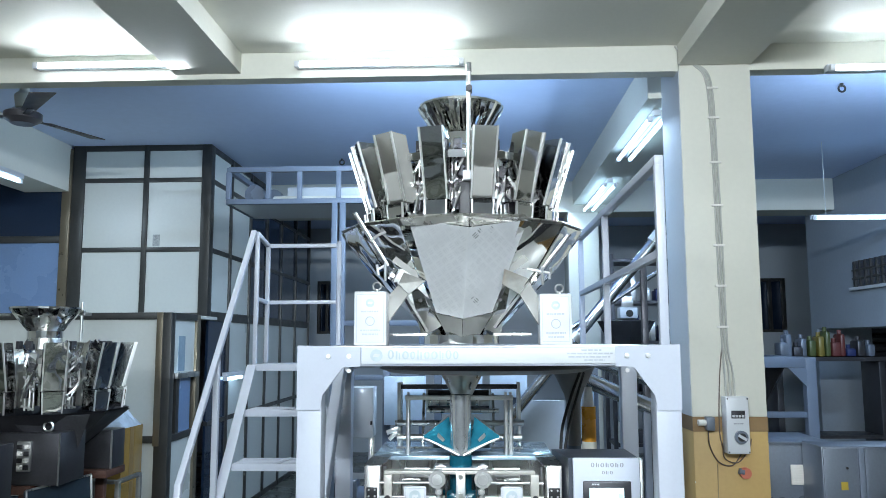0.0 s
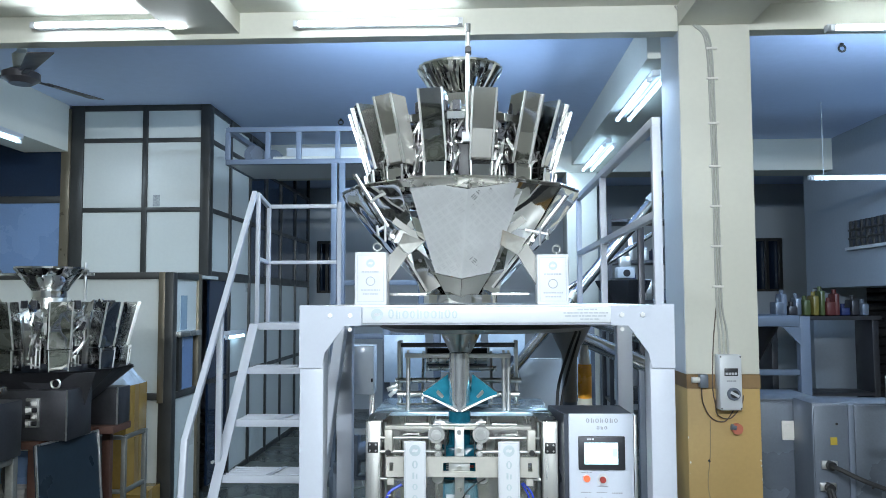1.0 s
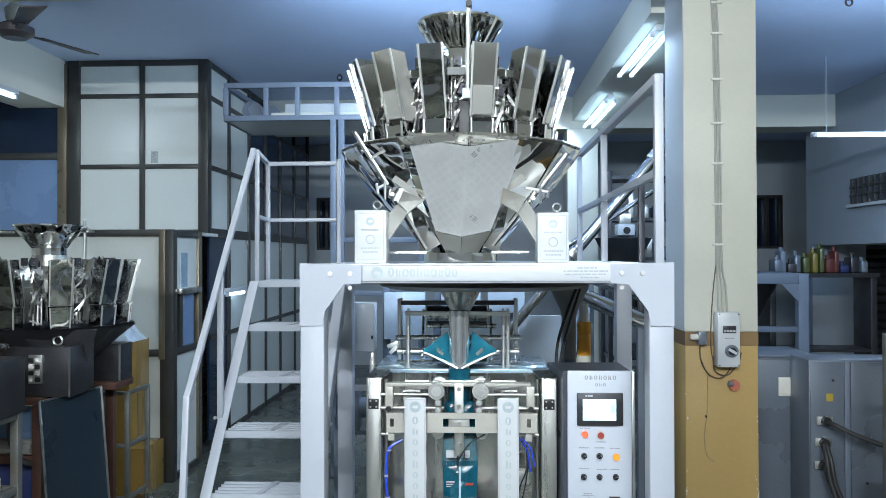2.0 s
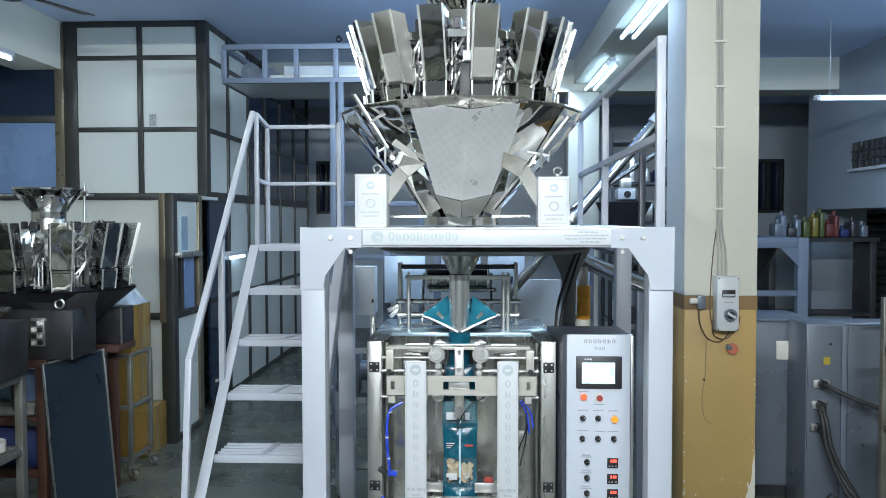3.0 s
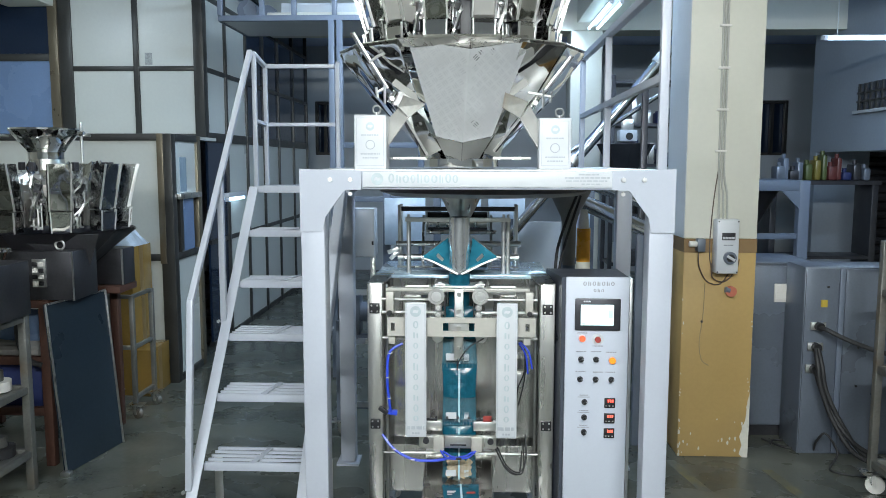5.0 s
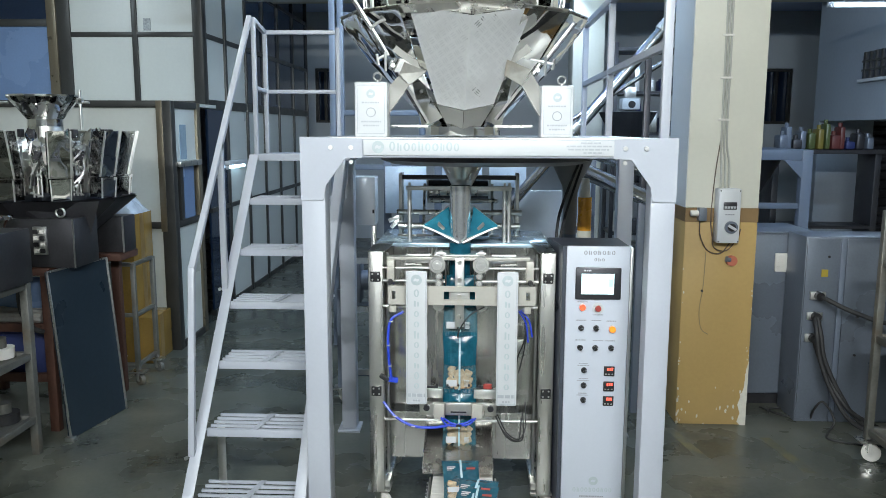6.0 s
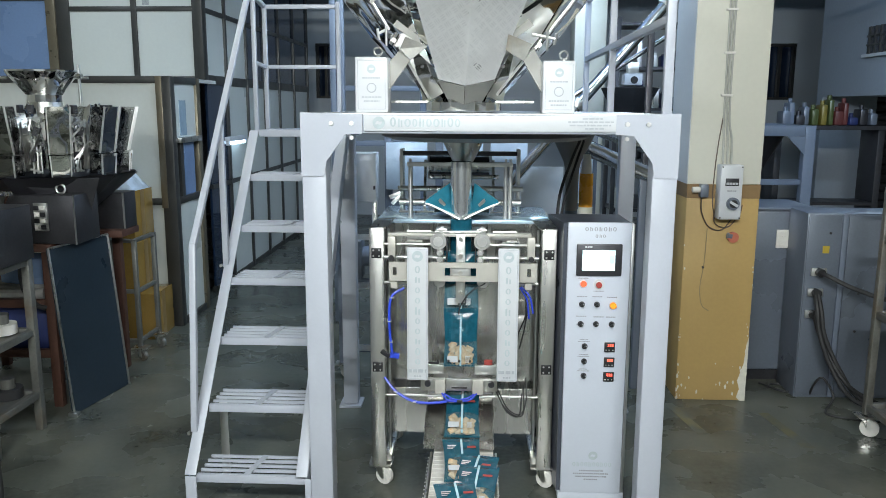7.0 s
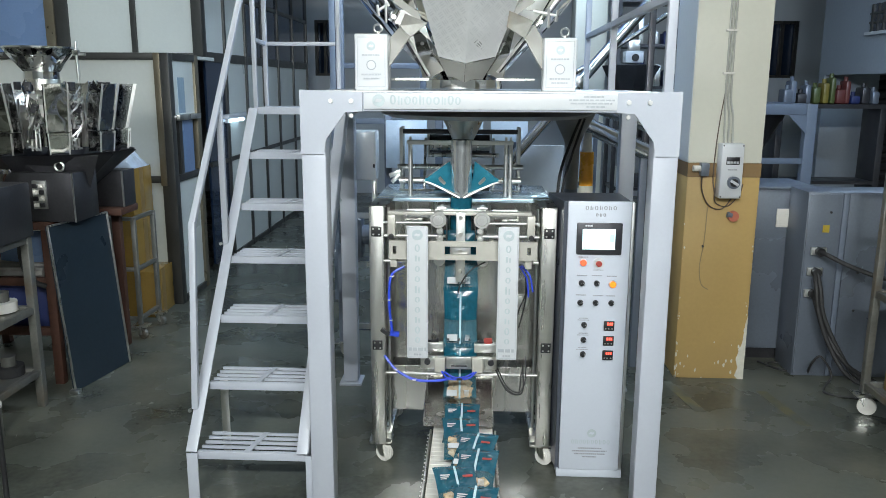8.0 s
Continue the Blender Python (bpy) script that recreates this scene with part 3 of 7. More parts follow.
def stair():
    s = thing("access_stair", (-0.85, 3.5, 0), "light grey welded steel stair with slotted treads and handrail", "stairs")
    n, R, G = 7, 0.2238, 0.1822
    xl, xr = -1.045, -0.60
    z6, y6 = 0.195, 2.985
    for i in range(1, n):
        z, y = z6 + R * (6 - i) + (0.011 if i in (3, 4) else 0.0), y6 + G * (6 - i)
        d = 0.19
        t = part("tread", B(xl, xr, y, y + 0.006, z - 0.032, z, 0.001), PAINT, s)
        for k in range(5):
            yy = y + 0.012 + k * (d - 0.02) / 4
            part("tread_bar", B(xl, xr, yy, yy + 0.0095, z - 0.012, z - 0.001), PAINT, t)
        bm = bmesh.new()
        plate(bm, [(-0.86, y + 0.004, z + 0.001), (-0.835, y + 0.004, z + 0.001), (-0.80, y + d, z + 0.001), (-0.825, y + d, z + 0.001)], 0.004)
        part("tread_bar", bm, PAINT, t)
    top = (4.09, 1.50)
    low = (y6 + 0.012, z6 - 0.01)
    for x, f in ((xl - 0.028, 0.013), (xr + 0.004, -0.02)):
        st = part("stringer", BAR((x, low[0], low[1]), (x, top[0], top[1]), 0.008, 0.075, 0.001), PAINT, s)
        part("flange", BAR((x + f, low[0] - 0.035, low[1] + 0.02), (x + f, top[0] - 0.035, top[1] + 0.02), 0.045, 0.006, 0.001), PAINT, st)
        part("leg", B(x - 0.004, x + 0.04, y6 - 0.035, y6 - 0.028, 0, z6 + 0.008, 0.001), PAINT, s)
        part("leg", B(x + 0.02, x + 0.055, 3.32, 3.326, 0, z6 + 0.19, 0.001), SATIN, s)
    x = xl - 0.03
    part("handrail", BAR((x, 3.165, 1.09), (x, 4.10, 2.20), 0.026, 0.026, 0.004), PAINT, s)
    part("handrail", BAR((x, 3.165, 1.10), (x, 3.075, 0.34), 0.026, 0.026, 0.004), PAINT, s)
    part("handrail_post", B(x - 0.013, x + 0.013, 3.56, 3.586, 0.92, 1.585, 0.003), PAINT, s)
    for y, z in ((3.07, 0.335), (3.56, 0.93)):
        part("bolt", ROD((x - 0.02, y, z), (x - 0.02, y - 0.01, z), 0.008, 6), SATIN, s)


stair()

# ---- multihead weigher ----


def hopper_mesh(w, d, z0, z1, lean, taper, closed=True):
    """A hopper with its back at the origin and its face towards -y: tall, leaning outward at the top."""
    bm = bmesh.new()
    yb0, yf0 = 0.0, -d
    b = [(-w / 2 * taper, yb0, z0), (w / 2 * taper, yb0, z0), (w / 2 * taper, yf0, z0), (-w / 2 * taper, yf0, z0)]
    t = [(-w / 2, yb0 - lean, z1), (w / 2, yb0 - lean, z1), (w / 2, yf0 - lean, z1), (-w / 2, yf0 - lean, z1)]
    vb, vt = [bm.verts.new(q) for q in b], [bm.verts.new(q) for q in t]
    for i in range(4):
        bm.faces.new((vb[i], vb[(i + 1) % 4], vt[(i + 1) % 4], vt[i]))
    bmesh.ops.solidify(bm, geom=bm.faces, thickness=0.003)
    return bm


def flat_mesh(name, bm, material):
    me = bpy.data.meshes.new(name)
    bmesh.ops.recalc_face_normals(bm, faces=bm.faces)
    bm.to_mesh(me)
    bm.free()
    me.materials.append(material)
    return me


def shared(name, me, parent, m):
    ob = new(name, me)
    ob.parent = parent
    ob.matrix_basis = m
    ORIGIN[ob] = ORIGIN.get(parent, Vector())
    return ob


def heads(root, c, n, r, z0, zs, z1, width, lean, start=0.5):
    """The ring of feed hoppers and, below them, weigh hoppers, with their linkages."""
    feeds = [flat_mesh("feed_hopper", hopper_mesh(width, 0.085, zs, z1, lean, 0.92), q) for q in (HOPPER, MIRROR)]
    doors = [flat_mesh("door", PLATE([(-width * 0.42, -0.088, zs + 0.01), (width * 0.42, -0.088, zs + 0.01), (width * 0.42, -0.088 - lean * 0.4, zs + 0.01 + (z1 - zs) * 0.4), (-width * 0.42, -0.088 - lean * 0.4, zs + 0.01 + (z1 - zs) * 0.4)][::-1], 0.003), q) for q in (HOPPER, MIRROR)]
    edges = [flat_mesh("edge_fold", BAR((sx * width * 0.47, -0.089, zs), (sx * width * 0.505, -0.089 - lean, z1), 0.0065, 0.010), EDGE) for sx in (-1, 1)]
    wedges = [flat_mesh("edge_fold", BAR((sx * width * 0.415, -0.090, z0 - 0.004), (sx * width * 0.462, -0.090 - (zs - z0) * 0.1, zs - 0.006), 0.006, 0.008), EDGE) for sx in (-1, 1)]
    weigh = flat_mesh("weigh_hopper", hopper_mesh(width * 0.92, 0.085, z0, zs - 0.006, (zs - z0) * 0.1, 0.9), MIRROR)
    wdoor = flat_mesh("door", PLATE([(-width * 0.40, -0.0885, z0), (width * 0.40, -0.0885, z0), (width * 0.42, -0.0885 - (zs - z0) * 0.09, zs - 0.02), (-width * 0.42, -0.0885 - (zs - z0) * 0.09, zs - 0.02)][::-1], 0.003), MIRROR)
    link = bmesh.new()
    for sx in (-1, 1):
        bar(link, (sx * 0.028, -0.02, z0 + 0.03), (sx * 0.020, 0.03, z0 + 0.10), 0.008, 0.010)
        bar(link, (sx * 0.020, 0.03, z0 + 0.10), (sx * 0.028, -0.03, z0 + 0.16), 0.008, 0.010)
        rod(link, (sx * 0.020, 0.02, z0 + 0.10), (sx * 0.036, 0.02, z0 + 0.10), 0.007, 8)
        bar(link, (sx * 0.045, 0.0, zs - 0.01), (sx * 0.045, 0.0, zs + 0.17), 0.006, 0.014)
    link = flat_mesh("linkage", link, SATIN)
    drive = bmesh.new()
    box(drive, -0.04, 0.04, 0.02, 0.10, z0 + 0.02, zs + 0.10, 0.006)
    drive = flat_mesh("drive_housing", drive, STEEL)
    # the linkage seen between two hoppers: pillars, levers, discs and a spring
    act = bmesh.new()
    for x, rr in ((-0.022, 0.006), (0.020, 0.005), (0.0, 0.008)):
        rod(act, (x, 0.03, z0 + 0.01), (x, 0.03, z1 - 0.06), rr, 8)
    for k in range(4):
        zz = z0 + 0.035 + k * (z1 - z0 - 0.14) / 3
        bar(act, (-0.03, 0.018, zz), (0.028, 0.016, zz + (0.03 if k % 2 else -0.02)), 0.010, 0.010)
        rod(act, ((-0.026, 0.02, -0.012)[k % 3], 0.0, zz), ((-0.026, 0.02, -0.012)[k % 3], 0.022, zz), 0.0055, 10)
    bar(act, (-0.03, 0.0, z0 + 0.06), (0.012, -0.03, z0 + 0.15), 0.006, 0.014)
    bar(act, (0.012, -0.03, z0 + 0.15), (0.03, 0.0, z0 + 0.22), 0.006, 0.012)
    box(act, -0.032, 0.032, 0.02, 0.05, z1 - 0.085, z1 - 0.055, 0.003)
    act = flat_mesh("lever_set", act, SATIN)
    zg = z0 + 0.20
    guide = flat_mesh("guide_plate", PLATE([(-0.026, 0.0, -0.07), (0.026, 0.0, -0.07), (0.030, -0.010, 0.05), (0.0, -0.020, 0.085), (-0.030, -0.010, 0.055)][::-1], 0.003), MIRROR)
    arm = bmesh.new()
    bar(arm, (-0.030, -0.012, -0.05), (0.004, -0.030, 0.012), 0.005, 0.009), bar(arm, (0.004, -0.030, 0.012), (0.030, -0.008, 0.062), 0.004, 0.009)
    for x, y, z in ((-0.030, -0.012, -0.05), (0.004, -0.030, 0.012), (0.030, -0.008, 0.062)):
        rod(arm, (x, y - 0.009, z), (x, y + 0.009, z), 0.005, 10)
    arm = flat_mesh("toggle_arm", arm, SATIN)
    spring = flat_mesh("spring", SWEEP([(0.006 * math.cos(k * 1.05), 0.006 * math.sin(k * 1.05), 0.0026 * k) for k in range(36)], 0.0016, 5), STEELPOLE)
    block = flat_mesh("pivot_block", B(-0.016, 0.016, -0.014, 0.014, -0.024, 0.024, 0.004), DARKSTEEL)
    cover = flat_mesh("actuator_cover", lathe(bmesh.new(), [(0.0, z0 + 0.03), (0.036, z0 + 0.03), (0.036, z0 + 0.17), (0.03, z0 + 0.185), (0.0, z0 + 0.185)], (0, 0.09, 0), 14), MIRROR)
    rnd = random.Random(7)
    for i in range(n):
        a = 360 * (i + start) / n
        m = pose(0, 0, 0, 0, 0, a) @ pose(0, -(r - lean - 0.0), 0, 0, 0, rnd.uniform(-2.5, 2.5))
        # two front hoppers take a paler steel that holds their bright reflection
        k = 0 if n == 14 and i in (0, 12) else 1
        f = shared("feed_hopper", feeds[k], root, m)
        shared("door", doors[k], f, Matrix()), shared("edge_fold", edges[0], f, Matrix()), shared("edge_fold", edges[1], f, Matrix())
        w = shared("weigh_hopper", weigh, root, m)
        shared("door", wdoor, w, Matrix()), shared("linkage", link, w, Matrix()), shared("edge_fold", wedges[0], w, Matrix()), shared("edge_fold", wedges[1], w, Matrix())
        shared("drive_housing", drive, root, m)
        h = pose(0, 0, 0, 0, 0, a + 180 / n) @ pose(0, -(r - 0.045), 0, 0, 0, rnd.uniform(-12, 12))
        ac = shared("lever_set", act, root, h)
        shared("actuator_cover", cover, ac, Matrix())
        shared("guide_plate", guide, ac, pose(0.008, 0.025, zg + 0.02, rnd.uniform(-12, 12), rnd.uniform(-14, 14), rnd.uniform(-45, 45)))
        shared("guide_plate", guide, ac, pose(-0.02, 0.075, zg + 0.10, rnd.uniform(-12, 12), rnd.uniform(-14, 14), rnd.uniform(-60, 60)))
        shared("toggle_arm", arm, ac, pose(0.0, -0.012, zg - 0.075, 0, rnd.uniform(-15, 15), rnd.uniform(-20, 20)))
        shared("toggle_arm", arm, ac, pose(-0.004, 0.004, zg + 0.05, 0, rnd.uniform(150, 200), rnd.uniform(-20, 20)))
        shared("spring", spring, ac, pose(0.022, -0.006, zg - 0.03)), shared("spring", spring, ac, pose(-0.024, 0.0, zg + 0.06, 0, 12, 0))
        shared("pivot_block", block, ac, pose(-0.012, 0.002, zg - 0.10)), shared("pivot_block", block, ac, pose(0.016, 0.008, zg + 0.035, 0, 20, 0)), shared("pivot_block", block, ac, pose(-0.008, 0.012, zg + 0.15))


def pleated_cone(bm, prof, c, n):
    """A cone folded from many narrow facets, in and out by turns."""
    rings = []
    for r, z in prof:
        rings.append([bm.verts.new((c[0] + (r + (0.0035 if i % 2 else 0)) * math.sin(2 * math.pi * i / n), c[1] - (r + (0.0035 if i % 2 else 0)) * math.cos(2 * math.pi * i / n), z)) for i in range(n)])
    for a, b in zip(rings, rings[1:]):
        for i in range(n):
            bm.faces.new((a[i], a[(i + 1) % n], b[(i + 1) % n], b[i]))


def weigher():
    cx, cy = 0.0, 3.62
    w = thing("multihead_weigher", (cx, cy, 0), "polished stainless steel multihead weigher with a ring of hoppers", "weighing machine")
    # infeed cone with folded facets
    bm = bmesh.new()
    pleated_cone(bm, [(0.192, 2.690), (0.192, 2.680), (0.108, 2.555), (0.106, 2.555), (0.189, 2.682), (0.188, 2.690)], (cx, cy), 48)
    part("infeed_cone", bm, MIRROR, w, "folded polished steel infeed cone", smooth=False)
    part("dispersion_cone", lathe(bmesh.new(), [(0.26, 2.38), (0.24, 2.40), (0.02, 2.52), (0.0, 2.525)], (cx, cy, 0), 28), MIRROR, w)
    part("central_housing", lathe(bmesh.new(), [(0.0, 2.10), (0.27, 2.10), (0.27, 2.34), (0.24, 2.36), (0.24, 2.40), (0.0, 2.40)], (cx, cy, 0), 28), STEEL, w)
    for i in range(14):
        bm = bmesh.new()
        a = 2 * math.pi * i / 14
        bar(bm, (cx + 0.25 * math.sin(a), cy - 0.25 * math.cos(a), 2.40), (cx + 0.40 * math.sin(a), cy - 0.40 * math.cos(a), 2.385), 0.09, 0.03)
        part("feeder_pan", bm, MIRROR, w, smooth=False)
    heads(w, (cx, cy), 14, 0.41, 2.085, 2.20, 2.475, 0.096, 0.085)
    # sensor pole in front
    pole = part("sensor_pole", ROD((0.036, 3.2, 2.29), (0.042, 3.2, 2.715), 0.009), SATIN, w)
    part("clamp_knob", ROD((0.043, 3.17, 2.64), (0.043, 3.225, 2.64), 0.014, 6), BLACK, pole)
    part("pole_tip", ROD((0.042, 3.2, 2.715), (0.042, 3.2, 2.752), 0.011), STEELPOLE, pole)
    part("bracket", B(0.015, 0.058, 3.19, 3.23, 2.27, 2.31, 0.004), WHITE, pole)
    part("sensor_column", B(0.0, 0.05, 3.22, 3.29, 2.08, 2.27, 0.004), BLACK, w)
    # collecting chutes: a ring of leaning plates, polished, with gaps between
    rings = 14
    for i in range(rings):
        bm = bmesh.new()
        a0, a1 = 2 * math.pi * (i + 0.03) / rings, 2 * math.pi * (i + 0.97) / rings
        mid = 2 * math.pi * (i + 0.5) / rings
        if math.cos(mid) > 0.8:
            continue
        pts = [(cx + rr * math.sin(a), cy - rr * math.cos(a), z) for rr, a, z in ((0.53, a0, 2.10), (0.53, a1, 2.10), (0.40, a1, 1.93), (0.13, a1, 1.66), (0.13, a0, 1.66), (0.40, a0, 1.93))]
        plate(bm, [pts[0], pts[1], pts[2], pts[5]], 0.004)
        plate(bm, [pts[5], pts[2], pts[3], pts[4]], 0.004)
        part("collecting_chute", bm, MIRROR, w, smooth=False)
    part("chute_rim", lathe(bmesh.new(), [(0.50, 2.085), (0.535, 2.11), (0.53, 2.115), (0.495, 2.09)], (cx, cy, 0), 14), STEEL, w, smooth=False)
    # the front checker-plate hopper: two facets meeting at a fold
    tl, tm, tr = Vector((-0.200, 3.17, 2.112)), Vector((0.040, 3.10, 2.065)), Vector((0.268, 3.17, 2.105))
    bl, bmid, br = Vector((-0.098, 3.30, 1.750)), Vector((0.010, 3.27, 1.725)), Vector((0.128, 3.30, 1.750))
    f = part("front_chute", plate(PLATE([tl, bl, bmid, tm], 0.004), [tm, bmid, br, tr], 0.004), CHECKER, w, "pale chequered steel front chute", smooth=False)
    bm = bmesh.new()
    for a, b, c, d in ((tl, tm, bmid, bl), (tm, tr, br, bmid)):
        nrm = (d - a).cross(b - a).normalized()
        out = nrm if nrm.y < 0 else -nrm
        ex = (b - a).normalized()
        ez = out.cross(ex)
        # square cells turned by half a right angle, three short bars in each, the bars of neighbours crossing
        cell, turn = 0.030, radians(40)
        e1, e2 = ex * math.cos(turn) + ez * math.sin(turn), ez * math.cos(turn) - ex * math.sin(turn)
        sides = [(p, (q - p).normalized()) for p, q in ((a, b), (b, c), (c, d), (d, a))]
        mid = (a + b + c + d) / 4
        for i in range(-20, 21):
            for j in range(-20, 21):
                for k in (-1, 0, 1):
                    u, v = (e1, e2) if (i + j) % 2 else (e2, e1)
                    p0 = mid + e1 * cell * i + e2 * cell * j + v * 0.0085 * k
                    if min((p0 - p).dot((mid - p) - w_ * (mid - p).dot(w_)) / ((mid - p) - w_ * (mid - p).dot(w_)).length for p, w_ in sides) < 0.012:
                        continue
                    q = p0 + out * 0.0016
                    bm.faces.new([bm.verts.new(x) for x in (q - u * 0.0125, q - u * 0.006 + v * 0.0026, q + u * 0.006 + v * 0.0026, q + u * 0.0125, q + u * 0.006 - v * 0.0026, q - u * 0.006 - v * 0.0026)])
    part("raised_pattern", bm, CHECKER_UP, f, smooth=False)
    # top returns of the front hopper and its lower collar
    part("rim_plate", plate(PLATE([(-0.205, 3.17, 2.118), (0.038, 3.10, 2.072), (0.038, 3.14, 2.128), (-0.19, 3.2, 2.135)], 0.003), [(0.042, 3.10, 2.072), (0.273, 3.17, 2.111), (0.262, 3.2, 2.13), (0.042, 3.14, 2.128)], 0.003), STEEL, w, smooth=False)
    part("lower_collar", plate(PLATE([(-0.098, 3.302, 1.748), (-0.055, 3.37, 1.66), (0.005, 3.35, 1.645), (0.010, 3.272, 1.723)][::-1], 0.003), [(0.010, 3.272, 1.723), (0.005, 3.35, 1.645), (0.075, 3.37, 1.66), (0.128, 3.302, 1.748)][::-1], 0.003), MIRROR, w, smooth=False)
    # side chutes dropping to the middle, each with a bright strap along its edge
    for s in (-1, 1):
        c = part("side_chute", plate(PLATE([(s * 0.26, 3.30, 2.08), (s * 0.52, 3.55, 2.09), (s * 0.40, 3.6, 1.93), (s * 0.20, 3.36, 1.92)], 0.004), [(s * 0.20, 3.36, 1.92), (s * 0.40, 3.6, 1.93), (s * 0.12, 3.6, 1.645), (s * 0.08, 3.42, 1.645)], 0.004), MIRROR, w, smooth=False)
        (xa, za), (xb, zb), (xc, zc), (xd, zd) = ((-0.418, 2.15), (-0.284, 1.935), (-0.246, 1.87), (-0.134, 1.675)) if s < 0 else ((0.430, 2.055), (0.312, 1.90), (0.277, 1.868), (0.136, 1.69))
        part("strap", BAR((xa, 3.24, za), (xb, 3.24, zb), 0.008, 0.010, 0.002), EDGE, c)
        part("strap", BAR((xc, 3.25, zc), (xd, 3.33, zd), 0.008, 0.010, 0.002), EDGE, c)
        part("strap_back", BAR((xa + s * 0.012, 3.252, za), (xb + s * 0.012, 3.252, zb), 0.02, 0.006, 0.001), DARKSTEEL, c)
        part("strap_back", BAR((xc + s * 0.012, 3.262, zc), (xd + s * 0.012, 3.342, zd), 0.02, 0.006, 0.001), DARKSTEEL, c)
        xm_, zm = (xb + xc) / 2, (zb + zc) / 2
        part("clamp", ROD((xm_ - 0.013, 3.25, zm - 0.024), (xm_ + 0.013, 3.25, zm + 0.02), 0.013, 12), MIRROR, c)
        part("clamp_rod", ROD((xm_ - 0.028, 3.23, zm + 0.034), (xm_ + s * 0.062, 3.23, zm + 0.016), 0.0055), EDGE, c)
        part("clamp_pin", ROD((xm_ + s * 0.058, 3.23, zm - 0.006), (xm_ + s * 0.064, 3.23, zm + 0.036), 0.006, 8), SATIN, c)
        part("clamp_pin", ROD((xm_ + s * 0.03, 3.225, zm - 0.03), (xm_ + s * 0.03, 3.225, zm + 0.045), 0.005, 8), SATIN, c)
        part("clamp_nut", ROD((xm_, 3.215, zm - 0.008), (xm_, 3.235, zm - 0.008), 0.009, 6), STEEL, c)
        if s < 0:
            part("folded_lip", SWEEP([(s * 0.355, 3.235, 2.035), (s * 0.32, 3.225, 2.058), (s * 0.27, 3.215, 2.075), (s * 0.215, 3.20, 2.082)], 0.006), EDGE, c)
        # bent leg plate: up-turned arm and foot running down behind the box
        arm = [(-0.241, 1.857), (-0.201, 1.816), (-0.285, 1.700), (-0.290, 1.803)] if s < 0 else [(0.274, 1.867), (0.234, 1.816), (0.318, 1.678), (0.331, 1.767)]
        cap = [(-0.221, 1.905), (-0.135, 1.870), (-0.200, 1.817), (-0.240, 1.858)] if s < 0 else [(0.175, 1.915), (0.267, 1.878), (0.235, 1.813), (0.165, 1.855)]
        # bright and dark face of one bent plate, shading put into two steels
        part("leg_plate", PLATE([(a_, 3.205 + 0.03 * (k in (0, 3)), b_) for k, (a_, b_) in enumerate(arm)], 0.005), HOPPER, w, "folded pale steel leg plate", smooth=False)
        part("leg_arm", PLATE([(a_, 3.200 + 0.02 * (k in (0, 1)), b_) for k, (a_, b_) in enumerate(cap)], 0.005), OLDSTEEL, w, smooth=False)
        for k in (0, 1):
            part("bolt", ROD((s * (0.16 + 0.03 * k), 3.30, 1.80 - 0.05 * k), (s * (0.16 + 0.03 * k), 3.325, 1.80 - 0.05 * k), 0.007, 8), BLACK, w)
        part("pale_web", PLATE([(s * 0.212, 3.26, 2.035), (s * 0.275, 3.28, 1.955), (s * 0.16, 3.27, 1.875)], 0.004), HOPPER, w, smooth=False)
        part("inner_chute", PLATE([(s * 0.205, 3.28, 1.875), (s * 0.12, 3.33, 1.80), (s * 0.075, 3.36, 1.70), (s * 0.16, 3.34, 1.655)], 0.004), MIRROR, w, smooth=False)
        part("base_shelf", B(*sorted((s * 0.13, s * 0.28)), 3.24, 3.29, 1.656, 1.666, 0.002), STEEL, w)
    part("base_ring", lathe(bmesh.new(), [(0.16, 1.625), (0.16, 1.66), (0.11, 1.70), (0.105, 1.70), (0.15, 1.655), (0.15, 1.625)], (cx, 3.5, 0), 20), MIRROR, w, smooth=False)
    # two white leg boxes with lifting eyes
    for x0, x1, zt in ((-0.407, -0.281, 1.828), (0.305, 0.428, 1.815)):
        b = part("leg_box", B(x0, x1, 3.15, 3.26, 1.619, zt, 0.006), WHITE, w, "white enamel box with faint grey print")
        xm = (x0 + x1) / 2
        part("border", rect_border(x0 + 0.010, x1 - 0.010, 1.632, zt - 0.012, 3.149, 0.0018), LOGOGREY, b)
        emblem((xm, 3.1485, zt - 0.045), 0.017, b)
        for z, wd in ((zt - 0.078, 0.07), (zt - 0.150, 0.075), (zt - 0.165, 0.06)):
            part("print_mark", bars3(xm, 3.1485, (z,), (wd,), 0.006), LOGOGREY, b)
        bm = bmesh.new()
        torus(bm, (xm, 3.1485, zt - 0.115), 0.017, 0.0015, n=20, k=4)
        part("round_mark", bm, LOGOGREY, b)
        eye = part("lifting_eye", torus(bmesh.new(), (xm + 0.02, 3.2, zt + 0.022), 0.015, 0.004), SATIN, b)
        part("eye_stem", ROD((xm + 0.02, 3.2, zt), (xm + 0.02, 3.2, zt + 0.01), 0.008), SATIN, eye)
    # discharge funnel below the deck
    part("discharge_funnel", lathe(bmesh.new(), [(0.115, 1.62), (0.112, 1.55), (0.10, 1.52), (0.045, 1.41), (0.042, 1.41), (0.095, 1.52), (0.108, 1.62)], (0.0, 3.52, 0), 28), STEEL, w)
    part("drip_tray", lathe(bmesh.new(), [(0.0, 1.575), (0.40, 1.55), (0.45, 1.525), (0.40, 1.508), (0.0, 1.53)], (0.10, 3.50, 0), 28), LEGGREY, w)


